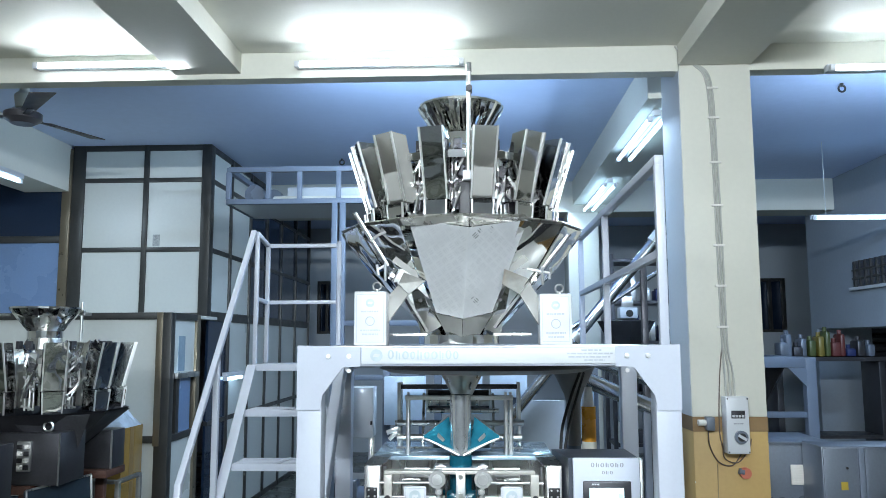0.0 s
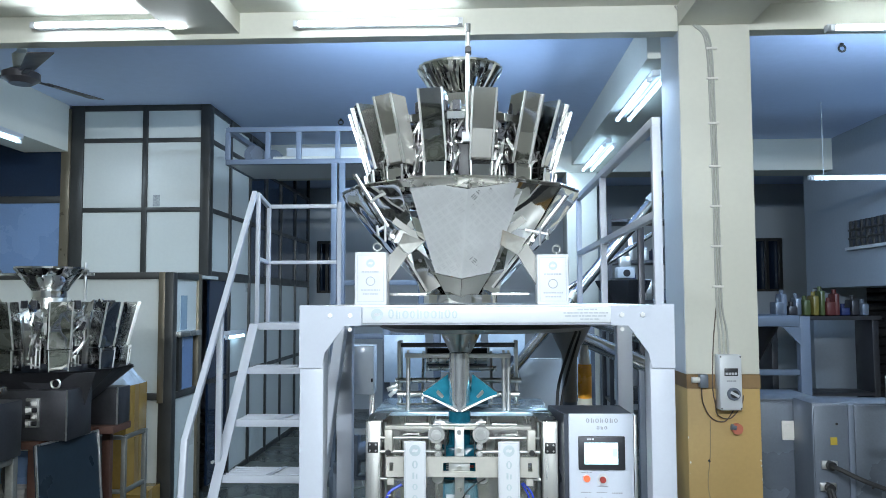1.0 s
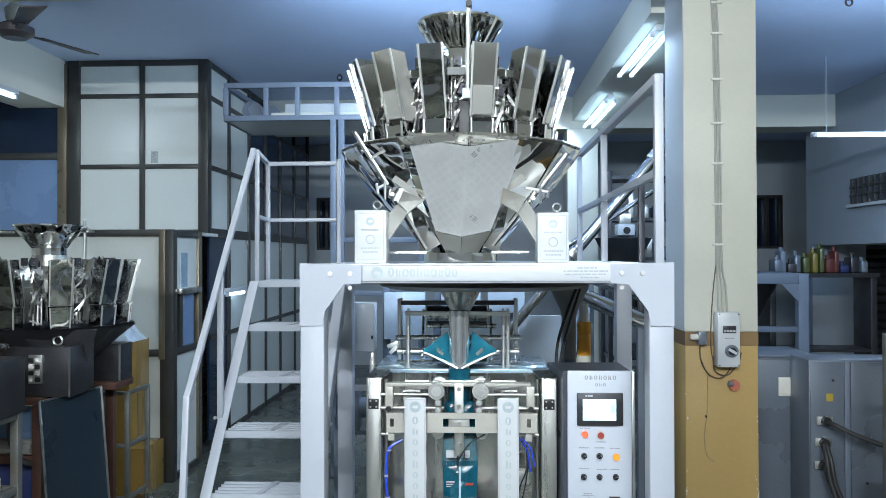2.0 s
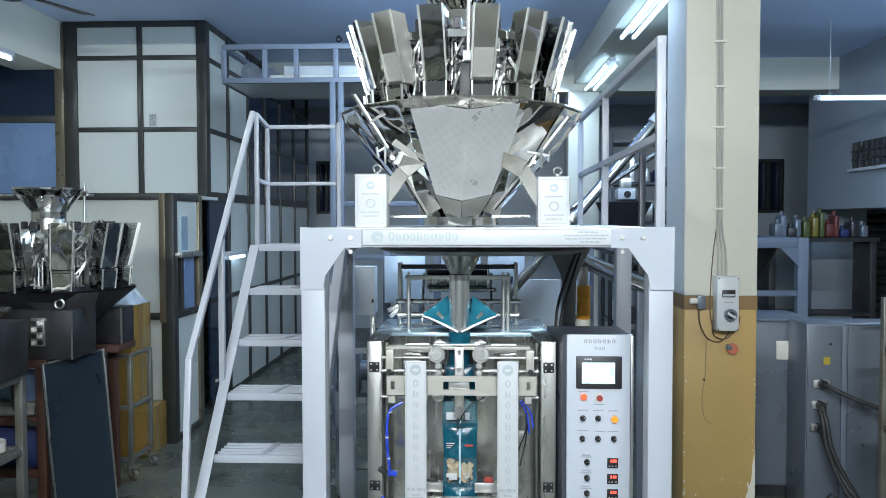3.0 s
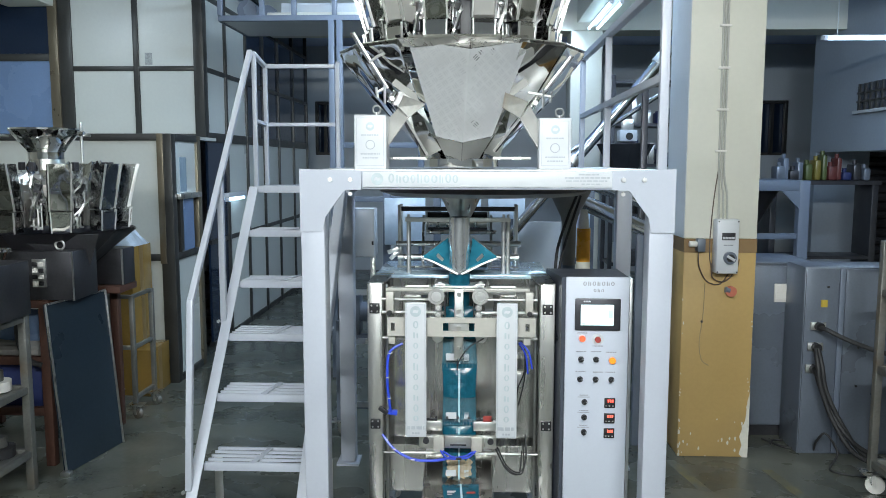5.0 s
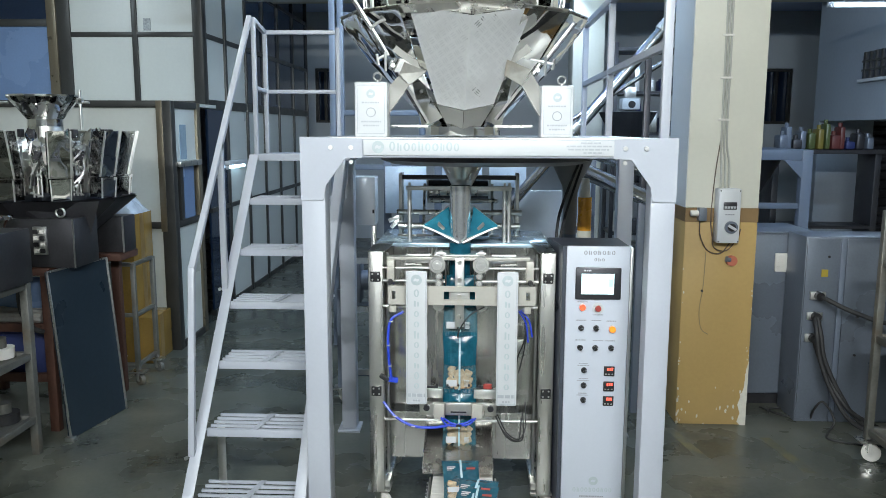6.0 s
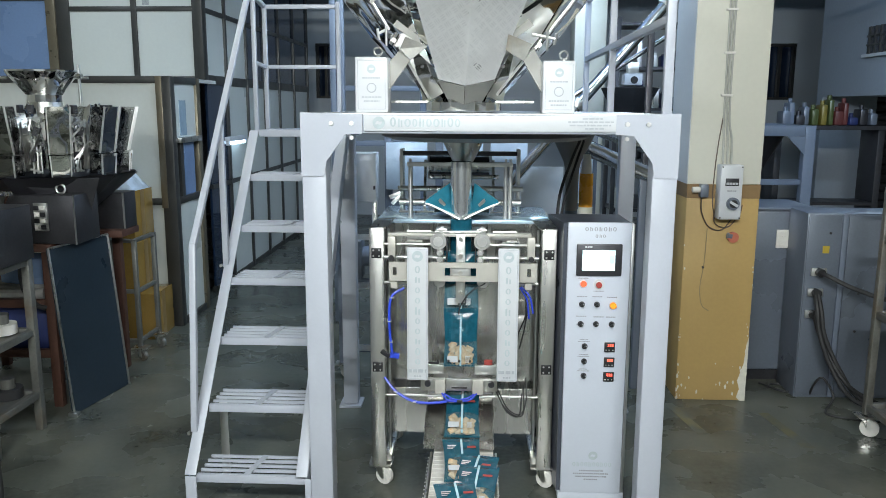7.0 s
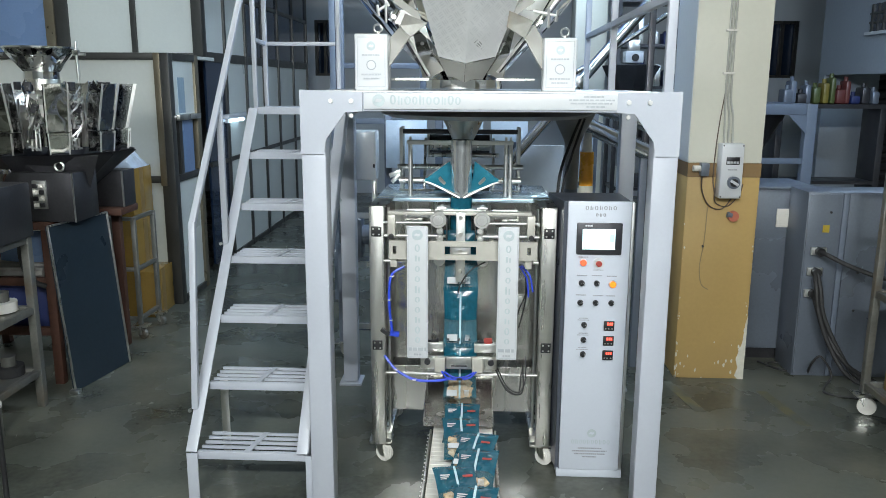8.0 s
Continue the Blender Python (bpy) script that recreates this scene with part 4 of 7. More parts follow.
def rect_border(x0, x1, z0, z1, y, t):
    bm = bmesh.new()
    for a, b, c, d in ((x0, x1, z0, z0 + t), (x0, x1, z1 - t, z1), (x0, x0 + t, z0 + t, z1 - t), (x1 - t, x1, z0 + t, z1 - t)):
        box(bm, a, b, y - 0.0008, y, c, d)
    return bm


def bars3(xm, y, zs, ws, h):
    """Unreadable print: short bars in rows."""
    bm = bmesh.new()
    rnd = random.Random(int(1000 * (xm + sum(zs))))
    for z, w in zip(zs, ws):
        x = xm - w / 2
        while x < xm + w / 2 - 0.002:
            d = min(xm + w / 2 - x, h * (0.7 + 1.1 * rnd.random()))
            box(bm, x, x + d, y - 0.0008, y, z - h / 2, z + h / 2)
            x += d + h * 0.35
    return bm


weigher()

# ---- bagging machine ----


def caster(root, x, y, r=0.040, m=NYLON, name="caster", turn=0.5):
    c = part(name, B(x - 0.05, x + 0.05, y - 0.04, y + 0.05, 2 * r + 0.012, 2 * r + 0.02, 0.001), STEEL, root, "swivel caster")
    # swivelled so that the wheel's face shows
    d = Vector((math.sin(turn), math.cos(turn), 0))
    e = Vector((d.y, -d.x, 0))
    o = Vector((x, y, r)) + e * 0.018
    part("wheel", rod(rod(ROD(o - d * 0.014, o + d * 0.014, r * 0.93, 24), o - d * 0.009, o + d * 0.009, r, 24), o - d * 0.016, o + d * 0.016, r * 0.55, 20), m, c)
    part("hub", ROD(o - d * 0.021, o + d * 0.021, r * 0.25, 12), STEEL, c)
    for s in (-1, 1):
        q = o + d * 0.019 * s
        part("fork", PLATE([q + e * 0.012 - Vector((0, 0, 0.006)), q - e * 0.010 - Vector((0, 0, 0.006)), q - e * 0.045 + Vector((0, 0, r + 0.012)), q - e * 0.0 + Vector((0, 0, r + 0.012))], 0.003), STEEL, c)
    return c


def hinge(root, x, z):
    h = part("hinge", B(x - 0.021, x + 0.021, 3.291, 3.299, z - 0.021, z + 0.021, 0.002), BLACK, root)
    for a in (-1, 1):
        for b in (-1, 1):
            part("screw", ROD((x + a * 0.012, 3.289, z + b * 0.012), (x + a * 0.012, 3.292, z + b * 0.012), 0.004, 8), SATIN, h)


def roller(root, x, z, r, y=3.235):
    w = part("pull_roller", ROD((x, y, z), (x, y + 0.05, z), r, 28), mat("grey_roller", (0.42, 0.42, 0.41), 0.35, 0.3, 0.06, 12, 0.03), root)
    part("roller_face", ROD((x, y - 0.003, z), (x, y, z), r * 0.62, 20), SATIN, w)
    part("roller_bolt", ROD((x, y - 0.008, z), (x, y - 0.003, z), r * 0.28, 6), SATIN, w)


def stacked_marks(xm, y, z0, z1, n, w, parent):
    """An unlettered name reading downwards: one mark for each letter."""
    step = (z1 - z0) / n
    for i in range(n):
        mark(i % 3 == 1, xm, y, z1 - (i + 0.5) * step, w * (1.0, 1.15, 0.95)[i % 3], step * (0.36, 0.28, 0.28, 0.28)[i % 4], LOGO, parent)


def wing_at(s, u, w):
    """A place on one wing of the forming shoulder: u outward from the tube, w up from the lip to the back edge."""
    lip = Vector((s * (0.008 + 0.142 * u), 3.295 + 0.03 * u, 1.190 + 0.066 * u - 0.006 * u ** 8))
    back = Vector((s * (0.052 + 0.098 * u), 3.42 - 0.09 * u, 1.330 - 0.066 * u))
    p = lip.lerp(back, w)
    p.x += s * 0.044 * (w ** 0.45 - w) * (1 - u)
    p.y += 0.03 * math.sin(math.pi * w) * (1 - u)
    p.z -= 0.012 * math.sin(math.pi * w) * (1 - u)
    return p


def wing_band(s, w0, w1, lift):
    bm = bmesh.new()
    front, back = [], []
    for j in range(7):
        w = w0 + (w1 - w0) * j / 6
        front.append([bm.verts.new(wing_at(s, i / 12, w) + Vector((0, -lift, lift))) for i in range(13)])
        back.append([bm.verts.new(wing_at(s, i / 12, w) + Vector((0, 0.002 - lift, lift - 0.002))) for i in range(13)])
    for g in (front, back):
        for j in range(6):
            for i in range(12):
                bm.faces.new((g[j][i], g[j][i + 1], g[j + 1][i + 1], g[j + 1][i]))
    for j in (0, 6):
        for i in range(12):
            bm.faces.new((front[j][i], front[j][i + 1], back[j][i + 1], back[j][i]))
    bmesh.ops.recalc_face_normals(bm, faces=bm.faces)
    return bm


def bagger():
    v = thing("bagging_machine", (0, 3.55, 0), "stainless steel vertical form-fill-seal bagging machine on casters", "packaging machine")
    x0, x1, yf, yb = -0.383, 0.393, 3.30, 3.86
    for a, b in ((x0, x0 + 0.062), (x1 - 0.062, x1)):
        part("front_post", B(a, b, yf, yf + 0.05, 0.096, 1.150, 0.004), STEEL, v)
        part("rear_post", B(a, b, yb - 0.05, yb, 0.096, 1.150, 0.004), STEEL, v)
    for x in (x0 + 0.035, x1 - 0.035):
        for y in (3.345, 3.82):
            caster(v, x, y)
    for x in (-0.352, 0.362):
        hinge(v, x, 1.045), hinge(v, x, 0.552)
    # bright top sheet, sloping forward at its front edge
    # pale blue here is the steel's bright reflection, held in the base colour
    part("top_sheet", B(x0 + 0.02, x1 - 0.02, yf + 0.10, yb, 1.155, 1.172, 0.004), PALEBLUE, v, "steel top with its blue-white reflection put into the colour")
    for s, a in ((-1, x0), (1, x1)):
        part("top_corner", PLATE([(a, yf, 1.15), (a - s * 0.07, yf, 1.152), (a - s * 0.10, yf + 0.12, 1.174), (a - s * 0.02, yf + 0.12, 1.174)][:: -s], 0.006), STEEL, v)
        part("side_sheet", B(*sorted((a - s * 0.008, a - s * 0.012)), yf + 0.05, yb - 0.05, 0.20, 1.15), STEEL_H, v)
    # inner back plate and lower apron
    part("back_plate", B(x0 + 0.012, x1 - 0.012, 3.52, 3.526, 0.36, 1.15), STEEL_H, v)
    part("apron", B(x0 + 0.062, x1 - 0.062, 3.46, 3.466, 0.19, 0.40), STEEL_H, v)
    part("cross_rod", ROD((x0 + 0.05, 3.33, 0.415), (x1 - 0.05, 3.33, 0.415), 0.006), SATIN, v)
    for x in (x0 + 0.07, x1 - 0.07):
        part("side_rod", ROD((x, 3.40, 0.12), (x, 3.40, 1.13), 0.007), SATIN, v)
        part("foot_bar", BAR((x, 3.32, 0.125), (x, 3.84, 0.125), 0.03, 0.03, 0.003), STEEL, v)
    # head: top bar, guide shafts, blocks and the cream cross plate
    part("top_bar", B(-0.30, 0.285, 3.26, 3.30, 1.122, 1.135, 0.002), CAST, v)
    for s in (-1, 1):
        part("head_block", B(*sorted((s * 0.268, s * 0.30)), 3.25, 3.30, 1.035, 1.122, 0.003), CAST, v)
        part("head_block", B(*sorted((s * 0.262, s * 0.29)), 3.25, 3.29, 0.905, 0.945, 0.003), CAST, v)
        part("guide_shaft", ROD((s * 0.06, 3.29, 1.085), (s * 0.32, 3.29, 1.085), 0.006), SATIN, v)
        part("guide_shaft", ROD((s * 0.06, 3.29, 1.03), (s * 0.32, 3.29, 1.03), 0.008), SATIN, v)
        part("guide_shaft", ROD((s * 0.22, 3.28, 0.925), (s * 0.32, 3.28, 0.925), 0.007), SATIN, v)
        part("pad", B(*sorted((s * 0.13, s * 0.235)), 3.40, 3.41, 1.085, 1.125, 0.003), SATIN, v)
        roller(v, s * 0.0885 - 0.004, 1.106, 0.033)
        roller(v, s * 0.082 - 0.004, 1.060, 0.0135, 3.24)
        roller(v, s * 0.082 - 0.004, 1.030, 0.0135, 3.24)
        part("pull_belt", B(*sorted((s * 0.056, s * 0.061)), 3.24, 3.285, 1.02, 1.115, 0.001), RUBBER, v)
        part("knob", ROD((s * 0.285, 3.235, 1.035), (s * 0.285, 3.25, 1.035), 0.011, 10), BLACK, v)
    c = bmesh.new()
    zc0, zc1 = 0.942, 1.020
    for a, b in ((-0.292, -0.278), (-0.262, -0.066), (0.062, 0.268), (0.284, 0.308)):
        box(c, a, b, 3.232, 3.246, zc0, zc1)
    for a, b in ((-0.278, -0.262), (-0.066, 0.062), (0.268, 0.284)):
        box(c, a, b, 3.2325, 3.2455, zc0, zc0 + 0.022), box(c, a, b, 3.2325, 3.2455, zc1 - 0.022, zc1)
    part("cross_plate", c, CAST, v, "cream machined cross plate with slots")
    part("slot_block", B(-0.045, 0.04, 3.25, 3.27, 0.955, 1.0, 0.003), SATIN, v)
    # upright sealing bar with its bolts
    s = part("sealing_bar", B(-0.021, 0.017, 3.255, 3.275, 0.845, 1.135, 0.003), SATIN, v)
    for z in (1.115, 1.045, 0.975, 0.89):
        part("bolt", ROD((-0.002, 3.245, z), (-0.002, 3.255, z), 0.010, 6), STEEL, s)
    # two white sign boards
    for a, b in ((-0.217, -0.131), (0.150, 0.234)):
        w = part("sign_board", B(a, b, 3.195, 3.203, 0.532, 1.088, 0.006), WHITE, v, "white sign board with pale grey marks")
        part("border", rect_border(a + 0.006, b - 0.006, 0.538, 1.082, 3.1945, 0.0012), LOGOGREY, w)
        emblem(((a + b) / 2, 3.194, 1.052), 0.022, w)
        stacked_marks((a + b) / 2, 3.1945, 0.59, 1.02, 10, 0.022, w)
        part("print_mark", bars3((a + b) / 2, 3.1945, (0.572,), (0.07,), 0.014), LOGOGREY, w)
        part("print_mark", bars3((a + b) / 2, 3.1945, (0.549,), (0.03,), 0.008), LOGOGREY, w)
        part("stand_off", ROD(((a + b) / 2, 3.203, 0.98), ((a + b) / 2, 3.235, 0.98), 0.008), SATIN, w)
        part("stand_off", ROD(((a + b) / 2, 3.203, 0.56), ((a + b) / 2, 3.33, 0.50), 0.008), SATIN, w)
    # sealing jaws
    j = part("jaw_carriage", B(-0.165, 0.155, 3.24, 3.27, 0.470, 0.520, 0.003), STEEL, v)
    for a, b in ((-0.105, -0.06), (0.052, 0.097)):
        part("jaw_block", B(a, b, 3.215, 3.24, 0.464, 0.528, 0.003), CAST, j)
    part("jaw_cover", B(-0.058, 0.05, 3.225, 3.24, 0.476, 0.530, 0.004), SATIN, j)
    part("jaw_slot", B(-0.035, 0.03, 3.223, 3.2255, 0.488, 0.494), DARKSTEEL, j)
    for x in (-0.135, 0.13):
        part("jaw_bolt", ROD((x, 3.225, 0.505), (x, 3.24, 0.505), 0.013, 12), DARKSTEEL, j)
    for a, b in ((-0.17, -0.07), (0.06, 0.16)):
        part("jaw_slide", B(a, b, 3.28, 3.31, 0.53, 0.57, 0.003), SATIN, v)
        part("jaw_cap", B(a + 0.01, b - 0.02, 3.275, 3.285, 0.575, 0.585, 0.002), DARKSTEEL, v)
    part("warning_tab", B(0.10, 0.135, 3.27, 3.275, 0.575, 0.60, 0.002), RED, v)
    # delivery chute: a bent polished sheet between low cheeks
    bm = bmesh.new()
    prof = [(3.46, 0.52), (3.44, 0.42), (3.41, 0.35), (3.34, 0.312), (3.22, 0.295), (3.09, 0.280)]
    rows_ = [[bm.verts.new((x, y, z)) for x in (-0.142, 0.0, 0.138)] for y, z in prof]
    for a, b in zip(rows_, rows_[1:]):
        for i in (0, 1):
            bm.faces.new((a[i], a[i + 1], b[i + 1], b[i]))
    bmesh.ops.solidify(bm, geom=bm.faces, thickness=0.003)
    ch = part("delivery_chute", bm, STEEL_H, v, "bent polished steel chute")
    for x in (-0.145, 0.139):
        part("chute_cheek", PLATE([(x, 3.44, 0.42), (x, 3.41, 0.35), (x, 3.34, 0.312), (x, 3.09, 0.280), (x, 3.09, 0.30), (x, 3.34, 0.40)], 0.003), STEEL_H, ch)
    # rounded covers beside the bag
    for a, b in ((-0.142, -0.075), (0.070, 0.138)):
        part("chute_cover", ROD((a, 3.40, 0.405), (b, 3.40, 0.405), 0.045, 24), STEEL_H, v)
    # hoses and leads
    hose = [[(-0.235, 3.29, 0.90), (-0.29, 3.28, 0.86), (-0.298, 3.27, 0.75), (-0.29, 3.28, 0.64), (-0.285, 3.30, 0.60)],
            [(-0.32, 3.27, 0.515), (-0.27, 3.25, 0.46), (-0.19, 3.23, 0.425), (-0.10, 3.22, 0.425), (-0.02, 3.215, 0.443)],
            [(-0.075, 3.215, 0.47), (-0.05, 3.20, 0.445), (-0.01, 3.205, 0.438)], [(-0.065, 3.215, 0.468), (-0.03, 3.20, 0.452), (0.0, 3.205, 0.443)],
            [(0.07, 3.215, 0.47), (0.04, 3.20, 0.448), (0.0, 3.205, 0.44)], [(0.06, 3.215, 0.468), (0.03, 3.20, 0.455), (0.0, 3.205, 0.446)],
            [(0.25, 3.29, 0.91), (0.285, 3.28, 0.87), (0.30, 3.28, 0.80)], [(0.245, 3.30, 0.905), (0.275, 3.30, 0.85), (0.285, 3.31, 0.77)]]
    for i, h in enumerate(hose):
        part("blue_hose", SWEEP(h, 0.0058 if i < 2 else 0.0038), BLUEHOSE, v)
    for h in ([(0.14, 3.29, 0.48), (0.165, 3.28, 0.43), (0.20, 3.27, 0.37), (0.25, 3.28, 0.35), (0.265, 3.33, 0.43)], [(0.15, 3.29, 0.47), (0.18, 3.28, 0.40), (0.23, 3.27, 0.355), (0.27, 3.29, 0.36), (0.27, 3.34, 0.46)], [(0.16, 3.29, 0.46), (0.20, 3.28, 0.385), (0.25, 3.27, 0.36), (0.28, 3.30, 0.40), (0.28, 3.34, 0.5)],
              [(0.10, 3.26, 0.93), (0.04, 3.23, 0.90), (0.0, 3.235, 0.84), (-0.008, 3.25, 0.80)], [(0.27, 3.30, 0.88), (0.27, 3.31, 0.78), (0.245, 3.33, 0.70), (0.235, 3.35, 0.60)], [(0.28, 3.32, 0.82), (0.27, 3.34, 0.72), (0.25, 3.36, 0.62)]):
        part("black_lead", SWEEP(h, 0.0030), RUBBER, v)
    part("lead_junction", B(0.225, 0.285, 3.36, 3.40, 0.70, 0.76, 0.004), SATIN, v)
    # forming tube and shoulder
    part("forming_tube", lathe(bmesh.new(), [(0.043, 0.82), (0.043, 1.42), (0.041, 1.42), (0.041, 0.82)], (-0.003, 3.36, 0), 28), TUBEFILM, v)
    for s in (-1, 1):
        part("film_shoulder", wing_band(s, 0.0, 0.16, 0.0), EDGE, v, "polished lip of the forming shoulder")
        part("film_band", wing_band(s, 0.15, 1.0, 0.002), SHEEN, v, "teal film drawn over the forming shoulder")
        part("shoulder_lip", SWEEP([wing_at(s, k / 8, 0) for k in range(9)], 0.0045), EDGE, v)
        part("shoulder_lip", SWEEP([wing_at(s, k / 8, 1.0) for k in range(9)], 0.003), SATIN, v)
        part("shoulder_mark", PLATE([(s * 0.066, 3.350, 1.243), (s * 0.092, 3.366, 1.268), (s * 0.100, 3.356, 1.256), (s * 0.076, 3.342, 1.232)][:: s], 0.002), SATIN, v)
    part("shoulder_base", B(-0.11, 0.10, 3.30, 3.42, 1.128, 1.14, 0.003), SATIN, v)
    part("film_sheet", PLATE([(-0.12, 3.44, 1.20), (0.115, 3.44, 1.20), (0.115, 3.75, 1.24), (-0.12, 3.75, 1.24)], 0.002), FILM, v)
    # upper frame of bars and rollers
    part("frame_bar", BAR((-0.236, 3.45, 1.402), (0.213, 3.45, 1.402), 0.02, 0.018, 0.002), EDGE, v)
    part("film_strip", lathe(bmesh.new(), [(0.046, 1.00), (0.046, 1.185)], (-0.003, 3.36, 0), 24), FILM, v, "teal film closed round the tube")
    for x in (-0.222, 0.183, 0.203):
        part("frame_rod", ROD((x, 3.45, 1.15), (x, 3.45, 1.40), 0.009), SATIN, v)
        part("rod_nut", ROD((x, 3.45, 1.409), (x, 3.45, 1.425), 0.006, 6), SATIN, v)
    part("rear_frame_bar", BAR((-0.292, 3.72, 1.432), (0.255, 3.72, 1.432), 0.03, 0.02, 0.002), DARKSTEEL, v)
    for x in (-0.285, 0.25):
        part("rear_frame_plate", B(x - 0.008, x + 0.008, 3.70, 3.80, 1.14, 1.45, 0.002), STEEL, v)
    for y, z, r, a, b in ((3.68, 1.275, 0.012, -0.30, 0.27), (3.66, 1.215, 0.014, -0.29, 0.26), (3.72, 1.325, 0.010, -0.16, 0.16), (3.64, 1.16, 0.018, -0.29, -0.13), (3.64, 1.16, 0.016, 0.12, 0.26), (3.80, 1.36, 0.020, -0.16, 0.12)):
        part("film_roller", ROD((a, y, z), (b, y, z), r, 16), STEEL, v)
    part("wing_nut", BAR((-0.335, 3.66, 1.235), (-0.285, 3.66, 1.255), 0.012, 0.02, 0.002), SATIN, v)
    part("wing_nut", BAR((-0.325, 3.66, 1.205), (-0.29, 3.66, 1.24), 0.010, 0.018, 0.002), SATIN, v)
    part("roll_drum", ROD((-0.17, 3.95, 1.36), (0.12, 3.95, 1.36), 0.045, 24), DARKSTEEL, v)
    for x in (-0.175, 0.125):
        part("drum_flange", ROD((x, 3.95, 1.36), (x + 0.006, 3.95, 1.36), 0.065, 24), SATIN, v)
    part("roll_arm", BAR((-0.19, 3.86, 1.15), (-0.19, 3.97, 1.38), 0.012, 0.04, 0.002), STEEL, v)
    part("roll_arm", BAR((0.14, 3.86, 1.15), (0.14, 3.97, 1.38), 0.012, 0.04, 0.002), STEEL, v)
    for x in (-0.08, 0.085):
        part("shoulder_clamp", rod(ROD((x, 3.30, 1.145), (x, 3.325, 1.145), 0.012, 10), (x - 0.02, 3.30, 1.145), (x + 0.02, 3.30, 1.145), 0.005, 8), SATIN, v)
    # cable ties on the long hoses, lamp behind the jaws, small pipe unions
    for x, y, z in ((-0.285, 3.279, 0.86), (-0.297, 3.27, 0.76), (-0.292, 3.277, 0.67), (-0.27, 3.25, 0.46), (-0.19, 3.23, 0.425)):
        part("cable_tie", B(x - 0.008, x + 0.008, y - 0.008, y + 0.008, z - 0.002, z + 0.002), NYLON, v)
    part("hose_union", BAR((-0.30, 3.30, 0.605), (-0.26, 3.30, 0.60), 0.02, 0.022, 0.003), BLUEHOSE, v)
    part("hose_union", BAR((-0.335, 3.29, 0.625), (-0.30, 3.29, 0.60), 0.018, 0.018, 0.003), BLACK, v)
    part("tie_knot", B(-0.012, 0.012, 3.198, 3.21, 0.436, 0.447, 0.002), BLACK, v)
    for k in range(7):
        part("slide_screw", ROD((-0.14 + 0.045 * k, 3.27, 0.59), (-0.14 + 0.045 * k, 3.28, 0.59), 0.005, 8), DARKSTEEL, v)
    for s in (-1, 1):
        part("gear_cover", B(*sorted((s * 0.17, s * 0.25)), 3.42, 3.50, 0.93, 1.07, 0.01), STEEL, v)
        part("belt_motor", ROD((s * 0.09, 3.30, 0.925), (s * 0.09, 3.36, 0.925), 0.024, 18), SATIN, v)


bagger()


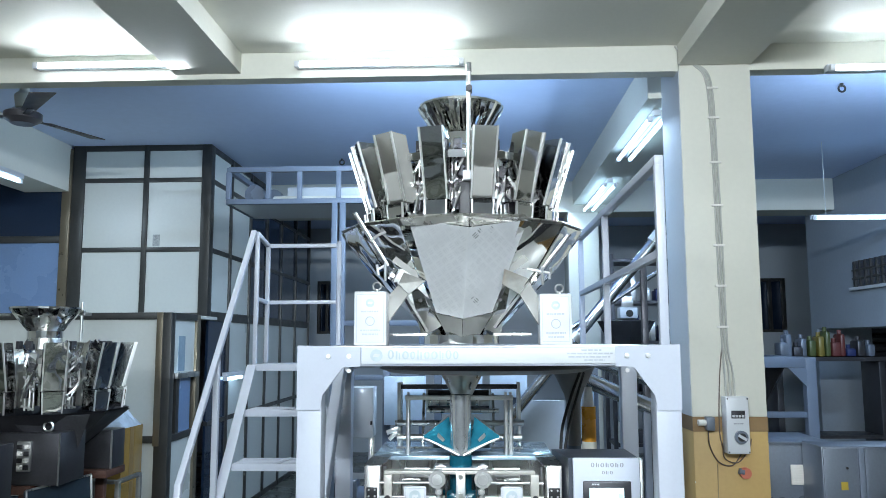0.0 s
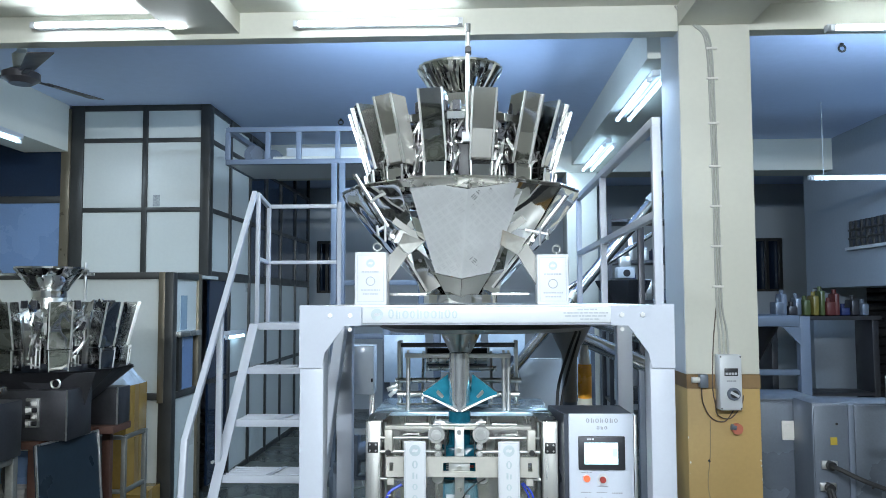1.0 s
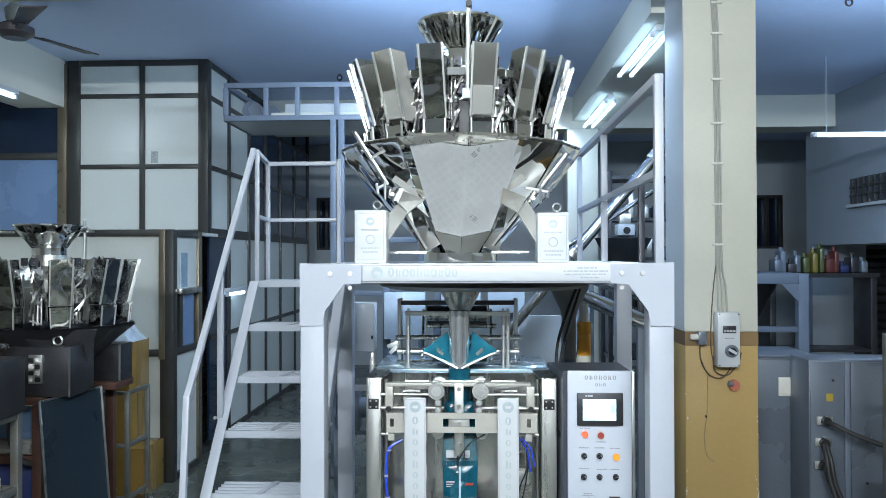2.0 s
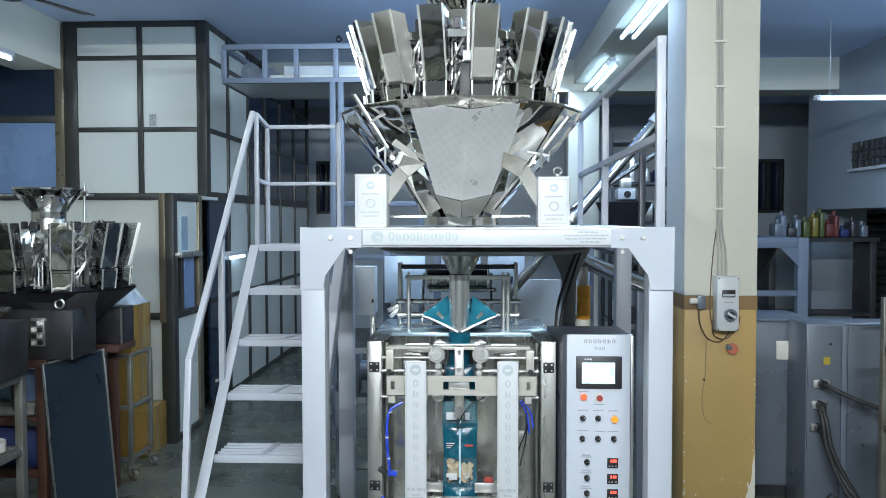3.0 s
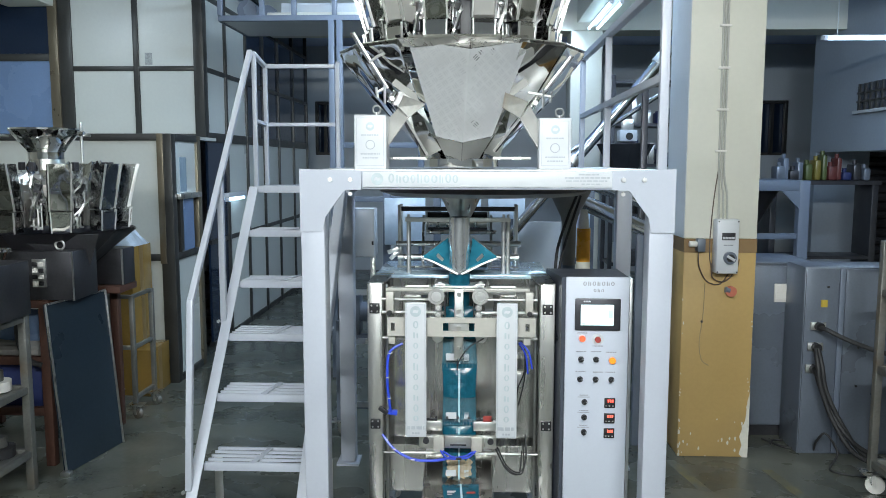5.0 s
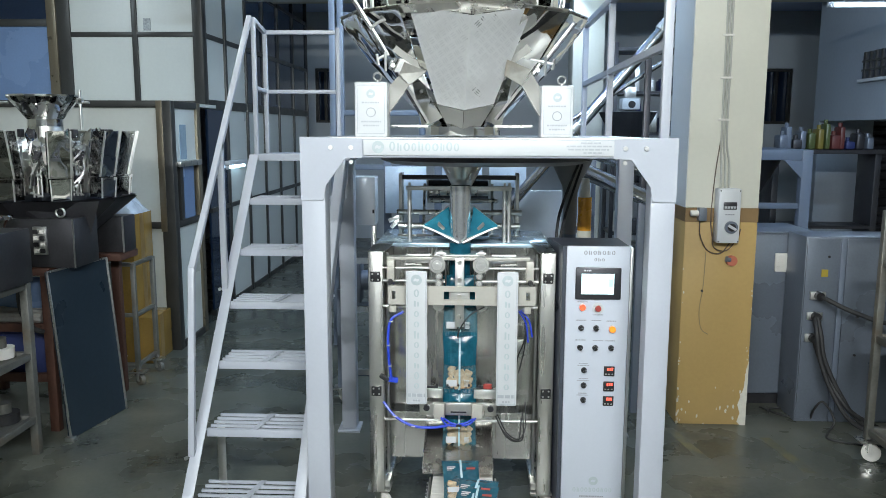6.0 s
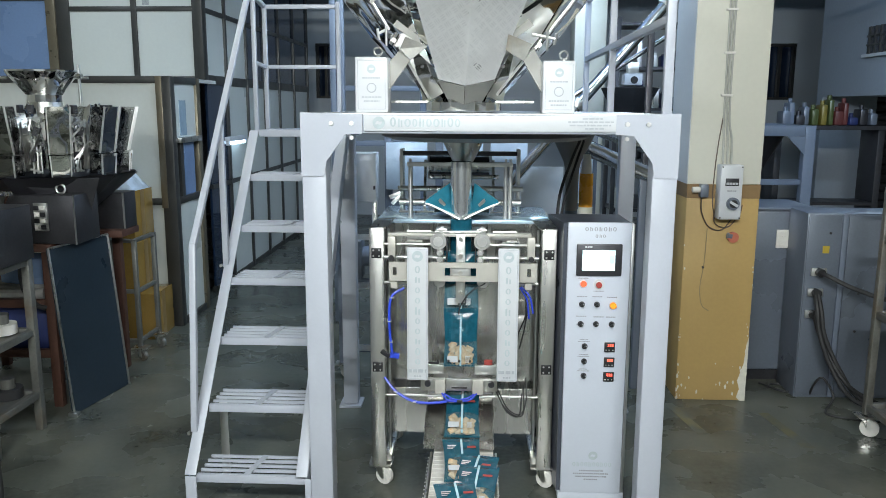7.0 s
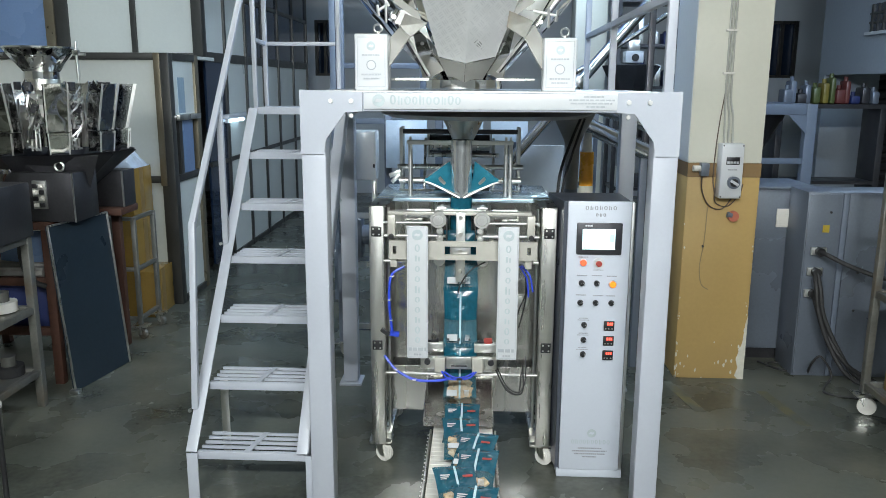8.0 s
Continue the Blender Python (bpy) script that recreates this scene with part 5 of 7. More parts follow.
def control_cabinet():
    c = thing("control_cabinet", (0.55, 3.3, 0), "tall white control cabinet with touch screen, switches and lit displays", "control panel")
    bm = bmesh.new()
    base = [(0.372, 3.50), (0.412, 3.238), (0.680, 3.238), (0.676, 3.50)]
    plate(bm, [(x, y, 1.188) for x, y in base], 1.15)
    # one dark blue-grey over the whole body, darker than the door
    part("body", bm, mat("cabinet_side_dark", (0.075, 0.085, 0.11), 0.34, 0.2, 0.1, 3, 0.03, 60), c, "dark blue-grey steel body")
    part("plinth", B(0.418, 0.694, 3.226, 3.49, 0.0, 0.035, 0.002), PANELWHITE, c)
    d = part("door", B(0.4265, 0.679, 3.220, 3.237, 0.036, 1.192, 0.005), PANELWHITE, c)
    part("door_edge", B(0.682, 0.694, 3.232, 3.30, 0.036, 1.185, 0.002), SATIN, c)
    Y = 3.2195
    s = part("touch_screen", B(0.463, 0.643, Y - 0.012, Y, 0.978, 1.107, 0.004), DARKSTEEL, d, "dark framed lit touch screen")
    part("display", B(0.485, 0.615, Y - 0.014, Y - 0.0115, 1.000, 1.083), SCREEN, s)
    part("display_key", B(0.594, 0.611, Y - 0.016, Y - 0.0145, 1.03, 1.062), SCREENGREEN, s)
    part("display_key", B(0.490, 0.503, Y - 0.016, Y - 0.0145, 1.003, 1.010), SCREENGREEN, s)
    part("print_mark", bars3(0.51, Y - 0.0125, (1.096,), (0.03,), 0.006), WHITE, s)
    for k in range(7):
        mark(k % 2, 0.501 + 0.0183 * k, Y, 1.166, 0.014, 0.0085, MIDINK, d)
    for k in range(3):
        mark(k % 2, 0.541 + 0.015 * k, Y, 1.138, 0.011, 0.0065, MIDINK, d)

    def knob(x, z, m=BLACK, r=0.0095):
        k = part("switch", ROD((x, Y - 0.012, z), (x, Y, z), r, 16), m, d)
        part("switch_ring", ROD((x, Y - 0.004, z), (x, Y, z), r * 1.25, 16), SATIN if m is not BLACK else DARKSTEEL, k)
        if m is BLACK:
            part("switch_grip", BAR((x - r * 0.6, Y - 0.017, z - r * 0.6), (x + r * 0.6, Y - 0.017, z + r * 0.6), 0.012, 0.006, 0.001), BLACK, k)
            part("switch_mark", BAR((x + r * 0.3, Y - 0.024, z + r * 0.3), (x + r * 0.65, Y - 0.024, z + r * 0.65), 0.0012, 0.002), WHITE, k)

    knob(0.494, 0.944, REDLAMP, 0.012), knob(0.494 + 0.062, 0.94, RED, 0.012)
    part("stop_plate", ROD((0.556, Y - 0.002, 0.94), (0.556, Y, 0.94), 0.024, 20), WHITE, d)
    knob(0.491, 0.858), knob(0.5515, 0.858), knob(0.616, 0.855, AMBER, 0.0125)
    knob(0.489, 0.776), knob(0.5505, 0.776), knob(0.614, 0.776)
    for i, z in enumerate((0.682, 0.618, 0.556)):
        knob(0.508, z)
        t = part("temperature_display", B(0.588, 0.631, Y - 0.006, Y, z - 0.023, z + 0.018, 0.002), BLACK, d, "black controller with red digits")
        bm = bmesh.new()
        for x in (0.604, 0.613, 0.621):
            box(bm, x - 0.0028, x + 0.0028, Y - 0.0072, Y - 0.006, z + 0.001, z + 0.012)
        part("digits", bm, REDLED, t)
        bm = bmesh.new()
        for x in (0.596, 0.608, 0.622):
            box(bm, x - 0.003, x + 0.003, Y - 0.0072, Y - 0.006, z - 0.016, z - 0.012)
        part("keys", bm, SATIN, t)
        part("print_mark", bars3(0.506, Y, (z + 0.028,), (0.036,), 0.0035), MIDINK, d)
        part("print_mark", bars3(0.506, Y, (z + 0.020,), (0.05,), 0.003), MIDINK, d)
    for x, z in ((0.491, 0.89), (0.552, 0.89), (0.612, 0.888), (0.49, 0.808), (0.56, 0.806), (0.61, 0.806), (0.494, 0.966), (0.556, 0.913)):
        part("print_mark", bars3(x, Y, (z,), (0.04,), 0.004), MIDINK, d)
    emblem((0.560, Y - 0.0008, 0.205), 0.019, d)
    for k in range(10):
        mark(k % 3 == 1, 0.482 + 0.0165 * k, Y, 0.166, 0.013, 0.010, LOGO, d)
    part("print_mark", bars3(0.555, Y, (0.137, 0.124, 0.111, 0.098), (0.10, 0.15, 0.13, 0.06), 0.0055), MIDINK, d)


control_cabinet()

# ---- take-off conveyor and bags ----


def conveyor():
    c = thing("take_off_conveyor", (0.015, 2.4, 0), "low slatted take-off conveyor with cream slats", "conveyor")
    x0, x1 = -0.105, 0.142
    for x in (x0 - 0.012, x1 + 0.004):
        part("side_rail", B(x, x + 0.008, 1.75, 3.12, 0.19, 0.254, 0.002), STEEL, c)
        for y in (1.85, 2.85):
            part("leg", B(x, x + 0.008, y, y + 0.04, 0, 0.19), STEEL, c)
    bm = bmesh.new()
    for k in range(46):
        y = 1.72 + k * 0.03
        for x in (x0 - 0.016, x1 + 0.012):
            bmesh.ops.create_icosphere(bm, subdivisions=1, radius=0.003, matrix=Matrix.Translation((x, y, 0.250)))
    tagged(part("chain_pins", bm, NYLON, c), kind="stuff")
    belt = new("belt")
    belt.parent = c
    ORIGIN[belt] = Vector((0.015, 2.4, 0))
    bm = bmesh.new()
    box(bm, x0 + 0.002, x1 - 0.002, 0, 0.033, 0.243, 0.252, 0.002)
    sl = flat_mesh("slat", bm, NYLON)
    for k in range(62):
        ob = new("slat", sl)
        ob.parent = belt
        ob.location = (-0.015, -2.4 + 1.45 + k * 0.036, 0)
    return belt


BELT = conveyor()
BAGH, BAGW = 0.25, 0.147


def bag_mesh(v0, v1, side, depth, seed):
    """One face of a pillow bag between two heights, creased."""
    bm = bmesh.new()
    nu, nv = 15, 14
    noise_off = Vector((seed * 3.1, seed * 1.7, side))
    grid = []
    for j in range(nv + 1):
        v = v0 + (v1 - v0) * j / nv
        row = []
        for i in range(nu + 1):
            u = 2 * i / nu - 1
            puff = (1 - abs(u) ** 3) * max(0.0, 1 - abs(2 * v - 1) ** 5)
            wob = noise.noise(Vector((u * 2.2, v * 6, 0)) + noise_off) * 0.006 + noise.noise(Vector((u * 6, v * 13, 2)) + noise_off) * 0.003
            d = (depth * puff * (1.15 - 0.5 * v) + wob * puff) * side
            w = BAGW / 2 * (1 - 0.07 * (1 - abs(2 * v - 1) ** 2)) * u
            row.append(bm.verts.new((w, d, v * BAGH)))
        grid.append(row)
    for a, b in zip(grid, grid[1:]):
        for i in range(nu):
            bm.faces.new((a[i], a[i + 1], b[i + 1], b[i]))
    return bm


BAG_PARTS = []
for spec in (("film", [(0.46, 0.955, -1)], FILM), ("back_film", [(0.03, 0.955, 1)], FILM), ("window", [(0.03, 0.46, -1)], FILMCLEAR)):
    bm = bag_mesh(*spec[1][0], 0.022, 2)
    BAG_PARTS.append((spec[0], flat_mesh(spec[0], bm, spec[2]), spec[0]))


def crimp(v0, v1):
    bm = bmesh.new()
    z0, z1 = v0 * BAGH, v1 * BAGH
    n = 24
    for i in range(n):
        a, b = -BAGW / 2 + BAGW * i / n, -BAGW / 2 + BAGW * (i + 1) / n
        box(bm, a, b - 0.0008, -0.0022 if i % 2 else -0.001, 0.001, z0, z1)
    return bm


BAG_PARTS.append(("top_seal", flat_mesh("top_seal", crimp(0.955, 1.0), FILM), ""))
BAG_PARTS.append(("bottom_seal", flat_mesh("bottom_seal", crimp(0.0, 0.03), FILM), ""))
seam = bmesh.new()
for j in range(12):
    z0, z1 = BAGH * (0.04 + 0.9 * j / 12), BAGH * (0.04 + 0.9 * (j + 1) / 12)
    v = (z0 + z1) / 2 / BAGH
    d = -(0.022 * max(0, 1 - abs(2 * v - 1) ** 5) * (1.15 - 0.5 * v) + 0.006)
    box(seam, -0.0045, 0.0035, d, d + 0.0015, z0, z1)
BAG_PARTS.append(("back_seam", flat_mesh("back_seam", seam, mat("pale_seam", (0.45, 0.66, 0.74), 0.3)), "pale seam"))
lab = bmesh.new()
for a, b, z0, z1 in ((-0.056, -0.022, 0.176, 0.181), (-0.056, -0.028, 0.167, 0.171), (-0.056, -0.036, 0.159, 0.162)):
    box(lab, a, b, -0.0275, -0.0265, z0, z1)
BAG_PARTS.append(("print_mark", flat_mesh("print_mark", lab, WHITE), ""))
lab = bmesh.new()
box(lab, 0.020, 0.054, -0.0268, -0.0258, 0.165, 0.175)
BAG_PARTS.append(("red_mark", flat_mesh("red_mark", lab, RED), "small red mark"))
lab = bmesh.new()
box(lab, -0.056, -0.012, -0.0315, -0.0305, 0.028, 0.056)
BAG_PARTS.append(("label", flat_mesh("label", lab, WHITE), "white label"))
lab = bmesh.new()
for k in range(6):
    box(lab, 0.020, 0.040, -0.0315, -0.0305, 0.028 + 0.005 * k, 0.0302 + 0.005 * k)
BAG_PARTS.append(("label_bars", flat_mesh("label_bars", lab, WHITE), ""))

BISC = bmesh.new()
box(BISC, -0.017, 0.017, -0.006, 0.006, -0.013, 0.013, 0.004)
BISC = flat_mesh("biscuit", BISC, BISCUIT)


def bag(label="sealed teal and clear snack pouch with biscuits"):
    b = thing("snack_bag", (0, 0, 0), label, "bag", group="snack bags")
    for name, me, lab_ in BAG_PARTS:
        if "film tube" in label and name in ("print_mark", "red_mark"):
            continue
        shared(name, me, b, Matrix())
    return b


def biscuits(seed):
    b = thing("biscuit_portion", (0, 0, 0), "small portion of pale brown biscuits inside a pouch", "biscuits", group="biscuit portions")
    rnd = random.Random(seed)
    for k in range(13):
        x, z = -0.036 + 0.024 * (k % 4) + rnd.uniform(-0.004, 0.004), 0.030 + 0.024 * (k // 4) + rnd.uniform(-0.004, 0.004)
        shared("biscuit", BISC, b, pose(x, -0.007 + rnd.uniform(-0.004, 0.004), z, rnd.uniform(-14, 14), rnd.uniform(-70, 70), rnd.uniform(-14, 14)))
    return b


PULLS = [-4.9 + 3 * k for k in range(8)]
SEAL_Z, FILM_Y = 0.55, 3.325


def bag_rows(release, dx, yaw):
    """Rows for a bag: drawn down with the film, let go at its time, down the chute, then along the belt."""
    rows = []

    def at(t):
        n = sum(1 for p in PULLS if p >= t + 1e-6 and p < release - 1)
        z = SEAL_Z - BAGH + BAGH * min(n, 2)
        return pose(0, FILM_Y + 0.006 * max(0, n - 2), z)

    belt_y = lambda t: 2.93 + 0.045 * (8.0 - t) - 0.045 * (6.6 - release)
    if release > 0:
        rows.append((0.0, at(0.0)))
        for p in PULLS:
            if 0 < p < min(release, 8.0):
                rows += [(p, at(p - 0.01))]
                if p + 0.6 <= 8.0:
                    rows += [(p + 0.3, Matrix.Translation((at(p - 0.01).translation + at(p + 0.01).translation) / 2)), (p + 0.6, at(p + 0.01))]
        if release < 8:
            lie = belt_y(release + 0.6)
            rows += [(release, at(release)), (release + 0.15, pose(dx * 0.3, FILM_Y - 0.06, 0.325, -18, 0, 0)), (release + 0.3, pose(dx * 0.6, 3.20, 0.322, -50, 0, yaw * 0.5)),
                     (release + 0.6, pose(dx, lie, 0.312, -72, 0, yaw))]
            if release + 0.61 < 8:
                rows.append((8.0, pose(dx, belt_y(8.0), 0.286, -77, 0, yaw)))
        else:
            rows.append((8.0, at(8.0)))
    else:
        rows = [(0.0, pose(dx, belt_y(0.0), 0.286, -77, 0, yaw)), (8.0, pose(dx, belt_y(8.0), 0.286, -77, 0, yaw))]
    return rows


BAGS = []
for rel, dx, yaw in ((-14.4, 0.02, 6), (-11.4, 0.03, -10), (-8.4, 0.05, -6), (-5.4, 0.035, 10), (-2.4, 0.055, -7), (0.6, 0.040, -11), (3.6, 0.026, 4), (6.6, 0.014, 0), (9.6, 0, 0), (12.6, 0, 0), (15.6, 0, 0)):
    hanging = rel > 8
    filled = rel < 10
    BAGS.append((rel, dx, yaw, bag("teal printed film tube not yet cut from the web" if hanging else "sealed teal and clear snack pouch with biscuits"), biscuits(int(rel * 10)) if filled else None))

# ---- things round the pillar ----


def pillar_fittings():
    Y = 4.428
    b = thing("switch_box", (1.414, Y, 1.05), "grey wall switch box with rotary handle and trailing cables", "switch box")
    part("case", B(1.356, 1.474, Y - 0.085, Y, 1.05, 1.343, 0.008), WHITE, b)
    part("window", B(1.382, 1.452, Y - 0.088, Y - 0.084, 1.232, 1.272, 0.001), DARKSTEEL, b)
    for k in range(4):
        part("breaker", B(1.386 + 0.016 * k, 1.398 + 0.016 * k, Y - 0.093, Y - 0.088, 1.238, 1.25), WHITE, b)
    dial = part("dial", ROD((1.425, Y - 0.105, 1.138), (1.425, Y - 0.085, 1.138), 0.033, 20), GREYCAB, b)
    part("dial_ring", ROD((1.425, Y - 0.11, 1.138), (1.425, Y - 0.105, 1.138), 0.021, 20), BLACK, dial)
    part("handle", BAR((1.405, Y - 0.115, 1.15), (1.445, Y - 0.115, 1.126), 0.012, 0.014, 0.002), WHITE, dial)
    part("print_mark", bars3(1.418, Y - 0.0852, (1.205,), (0.05,), 0.006), MIDINK, b)
    for z in (1.06, 1.332):
        for x in (1.364, 1.466):
            part("screw", ROD((x, Y - 0.088, z), (x, Y - 0.084, z), 0.004, 8), DARKSTEEL, b)
    k = thing("cable_run", (1.39, Y, 1.34), "grey power cables clipped up the column", "cable")
    for i, dx in enumerate((-0.014, 0.0, 0.014)):
        part("cable", SWEEP([(1.40 + dx * 1.6, Y - 0.03, 1.343), (1.40 + dx * 1.5, Y - 0.012, 1.48), (1.388 + dx, Y - 0.008, 1.62), (1.385 + dx, Y - 0.008, 2.1), (1.38 + dx * 0.9, Y - 0.008, 2.6), (1.365 + dx * 0.9, Y - 0.008, 3.05), (1.30 + dx, Y - 0.008, 3.16), (1.23 + dx, Y - 0.01, 3.23), (1.20 + dx, Y - 0.01, 3.27)], 0.006), mat("grey_cable", (0.42, 0.42, 0.38), 0.5), k)
    for z in (1.70, 1.92, 2.14, 2.36, 2.6, 2.85, 3.02):
        part("clip", B(1.352, 1.412, Y - 0.018, Y - 0.002, z, z + 0.012, 0.002), NYLON, k)
    part("thin_wire", SWEEP([(1.372, Y - 0.006, 1.60), (1.355, Y - 0.006, 1.45), (1.345, Y - 0.006, 1.30), (1.342, Y - 0.006, 1.15), (1.36, Y - 0.01, 1.04)], 0.0032), mat("drab_lead", (0.10, 0.07, 0.05), 0.5), k)
    s = thing("socket", (1.29, Y, 1.2), "small grey industrial socket with a plug", "socket")
    part("body", B(1.265, 1.308, Y - 0.05, Y, 1.165, 1.235, 0.005), GREYCAB, s)
    part("plug", ROD((1.225, Y - 0.03, 1.205), (1.265, Y - 0.03, 1.205), 0.016), NYLON, s)
    part("lead", SWEEP([(1.275, Y - 0.03, 1.165), (1.285, Y - 0.02, 1.08), (1.33, Y - 0.015, 1.0), (1.40, Y - 0.015, 0.985), (1.45, Y - 0.02, 1.05)], 0.0035), mat("drab_lead", (0.10, 0.07, 0.05), 0.5), s)
    part("lead", SWEEP([(1.35, Y - 0.02, 1.10), (1.36, Y - 0.02, 1.02), (1.43, Y - 0.015, 1.0), (1.49, Y - 0.01, 1.07), (1.505, Y - 0.005, 1.12)], 0.0032), mat("drab_lead", (0.10, 0.07, 0.05), 0.5), s)
    r = thing("red_plug", (1.46, Y, 0.96), "round red plug hanging on the column", "plug")
    part("disc", ROD((1.462, Y - 0.03, 0.945), (1.462, Y, 0.945), 0.029, 16), FADED, r)
    part("shank", ROD((1.430, Y - 0.02, 0.955), (1.455, Y - 0.02, 0.95), 0.016), GREYCAB, r)
    w = thing("stray_wire", (1.31, Y, 0.5), "thin old wire stuck to the column", "wire")
    part("strand", SWEEP([(1.325, Y - 0.004, 0.99), (1.32, Y - 0.004, 0.80), (1.305, Y - 0.004, 0.66), (1.32, Y - 0.004, 0.56), (1.36, Y - 0.004, 0.525)], 0.0022), mat("drab_wire", (0.28, 0.22, 0.12), 0.6), w)
    part("knot", ROD((1.31, Y - 0.006, 0.77), (1.318, Y - 0.006, 0.775), 0.007), BLACK, w)


pillar_fittings()


def grey_cabinets():
    c = thing("grey_cabinet", (1.85, 4.97, 0), "grey painted steel cabinet with a white vent square", "cabinet", group="grey cabinets")
    part("body", B(1.66, 2.06, 4.775, 5.22, 0.07, 1.05, 0.006), GREYCAB, c)
    part("plinth", B(1.68, 2.04, 4.80, 5.2, 0, 0.07), DARKSTEEL, c)
    part("door", B(1.668, 2.052, 4.765, 4.7745, 0.08, 1.038, 0.003), GREYCAB, c)
    part("lid", B(1.652, 2.068, 4.76, 5.23, 1.05, 1.062, 0.003), GREYCAB, c)
    vt = part("vent", B(1.828, 1.94, 4.752, 4.764, 0.826, 0.936, 0.003), NYLON, c, "white louvred vent")
    for k in range(7):
        part("louvre", B(1.838, 1.93, 4.748, 4.7515, 0.838 + 0.013 * k, 0.845 + 0.013 * k), NYLON, vt)
    part("lock", ROD((1.70, 4.757, 1.0), (1.70, 4.764, 1.0), 0.009, 12), NYLON, c)
    e = thing("grey_cabinet", (2.4, 4.8, 0), "darker grey steel cabinet with black cable plugs on its side", "cabinet", group="grey cabinets")
    part("body", B(1.895, 2.9, 4.50, 4.76, 0.0, 1.07, 0.006), GREYCAB, e)
    part("narrow_door", B(1.90, 2.078, 4.490, 4.4995, 0.02, 1.06, 0.003), GREYCAB, e)
    part("edge_strip", B(2.083, 2.112, 4.486, 4.4995, 0.01, 1.065, 0.003), PAINT_B, e)
    part("wide_door", B(2.117, 2.89, 4.490, 4.4995, 0.02, 1.06, 0.003), GREYCAB, e)
    part("sticker", B(1.984, 2.02, 4.487, 4.4895, 0.847, 0.888), YELLOW, e)
    for x, z in ((1.97, 0.742), (1.96, 0.625), (1.955, 0.50)):
        p = part("plug", ROD((x, 4.44, z), (x, 4.49, z), 0.024), BLACK, e)
        part("gland", B(x - 0.042, x + 0.042, 4.472, 4.4895, z - 0.022, z + 0.022, 0.003), SATIN, p)
    for x, z in ((2.02, 0.96), (2.2, 0.40), (2.2, 0.62)):
        part("screw", ROD((x, 4.484, z), (x, 4.4895, z), 0.007, 8), BLACK, e)
    k = thing("black_cables", (2.1, 4.3, 0), "thick black power cables drooping to the floor", "cable")
    for pts in ([(1.97, 4.45, 0.742), (1.99, 4.40, 0.735), (2.06, 4.36, 0.70), (2.15, 4.33, 0.665), (2.28, 4.3, 0.63), (2.6, 4.3, 0.6)],
                [(1.95, 4.45, 0.62), (1.945, 4.40, 0.55), (1.96, 4.38, 0.42), (2.02, 4.34, 0.24), (2.12, 4.28, 0.08), (2.3, 4.22, 0.014)],
                [(1.965, 4.45, 0.62), (1.97, 4.40, 0.53), (1.99, 4.38, 0.40), (2.07, 4.34, 0.22), (2.18, 4.3, 0.07), (2.4, 4.26, 0.014)],
                [(1.955, 4.45, 0.50), (1.965, 4.40, 0.42), (2.01, 4.37, 0.30), (2.11, 4.3, 0.14), (2.3, 4.3, 0.03)]):
        part("cable", SWEEP(pts, 0.013), RUBBER, k)
    f = thing("floor_cable", (1.95, 4.4, 0), "thin black cable lying in loops on the floor", "cable")
    part("loop", SWEEP([(1.78, 4.72, 0.006), (1.86, 4.58, 0.006), (1.97, 4.56, 0.006), (1.96, 4.66, 0.006), (1.85, 4.70, 0.006), (1.80, 4.63, 0.006)], 0.006), RUBBER, f)
    part("loop", SWEEP([(1.99, 4.5, 0.02), (1.97, 4.42, 0.10), (2.0, 4.38, 0.16), (2.06, 4.36, 0.06), (2.0, 4.3, 0.006), (1.98, 4.22, 0.006), (2.1, 4.16, 0.006), (2.3, 4.12, 0.006)], 0.006), RUBBER, f)


grey_cabinets()


def right_cart():
    c = thing("steel_trolley", (2.3, 4.1, 0), "worn steel frame trolley on casters", "trolley")
    for x, y in ((2.03, 3.95), (2.75, 3.95), (2.03, 3.40), (2.75, 3.40)):
        part("upright", B(x, x + 0.035, y, y + 0.035, 0.115, 1.27, 0.003), OLDSTEEL, c)
        caster(c, x + 0.02, y + 0.02, 0.045)
    for z in (0.14, 0.62, 1.0, 1.235):
        part("rail", B(2.065, 2.75, 3.955, 3.985, z, z + 0.035, 0.003), OLDSTEEL, c)
        part("rail", B(2.035, 2.062, 3.435, 3.95, z, z + 0.035, 0.003), OLDSTEEL, c)
    part("shelf", B(2.065, 2.75, 3.435, 3.95, 0.14, 0.15), OLDSTEEL, c)
    part("shelf", B(2.065, 2.75, 3.435, 3.95, 0.62, 0.63), OLDSTEEL, c)
    b = thing("grey_carton", (2.3, 3.8, 0.15), "small yellowish carton on the trolley shelf", "box")
    part("carton", B(2.12, 2.35, 3.70, 3.93, 0.151, 0.34, 0.004), CARTON, b)


right_cart()

# ---- left side: second weigher on its table, cartons, leaning panel, cart ----


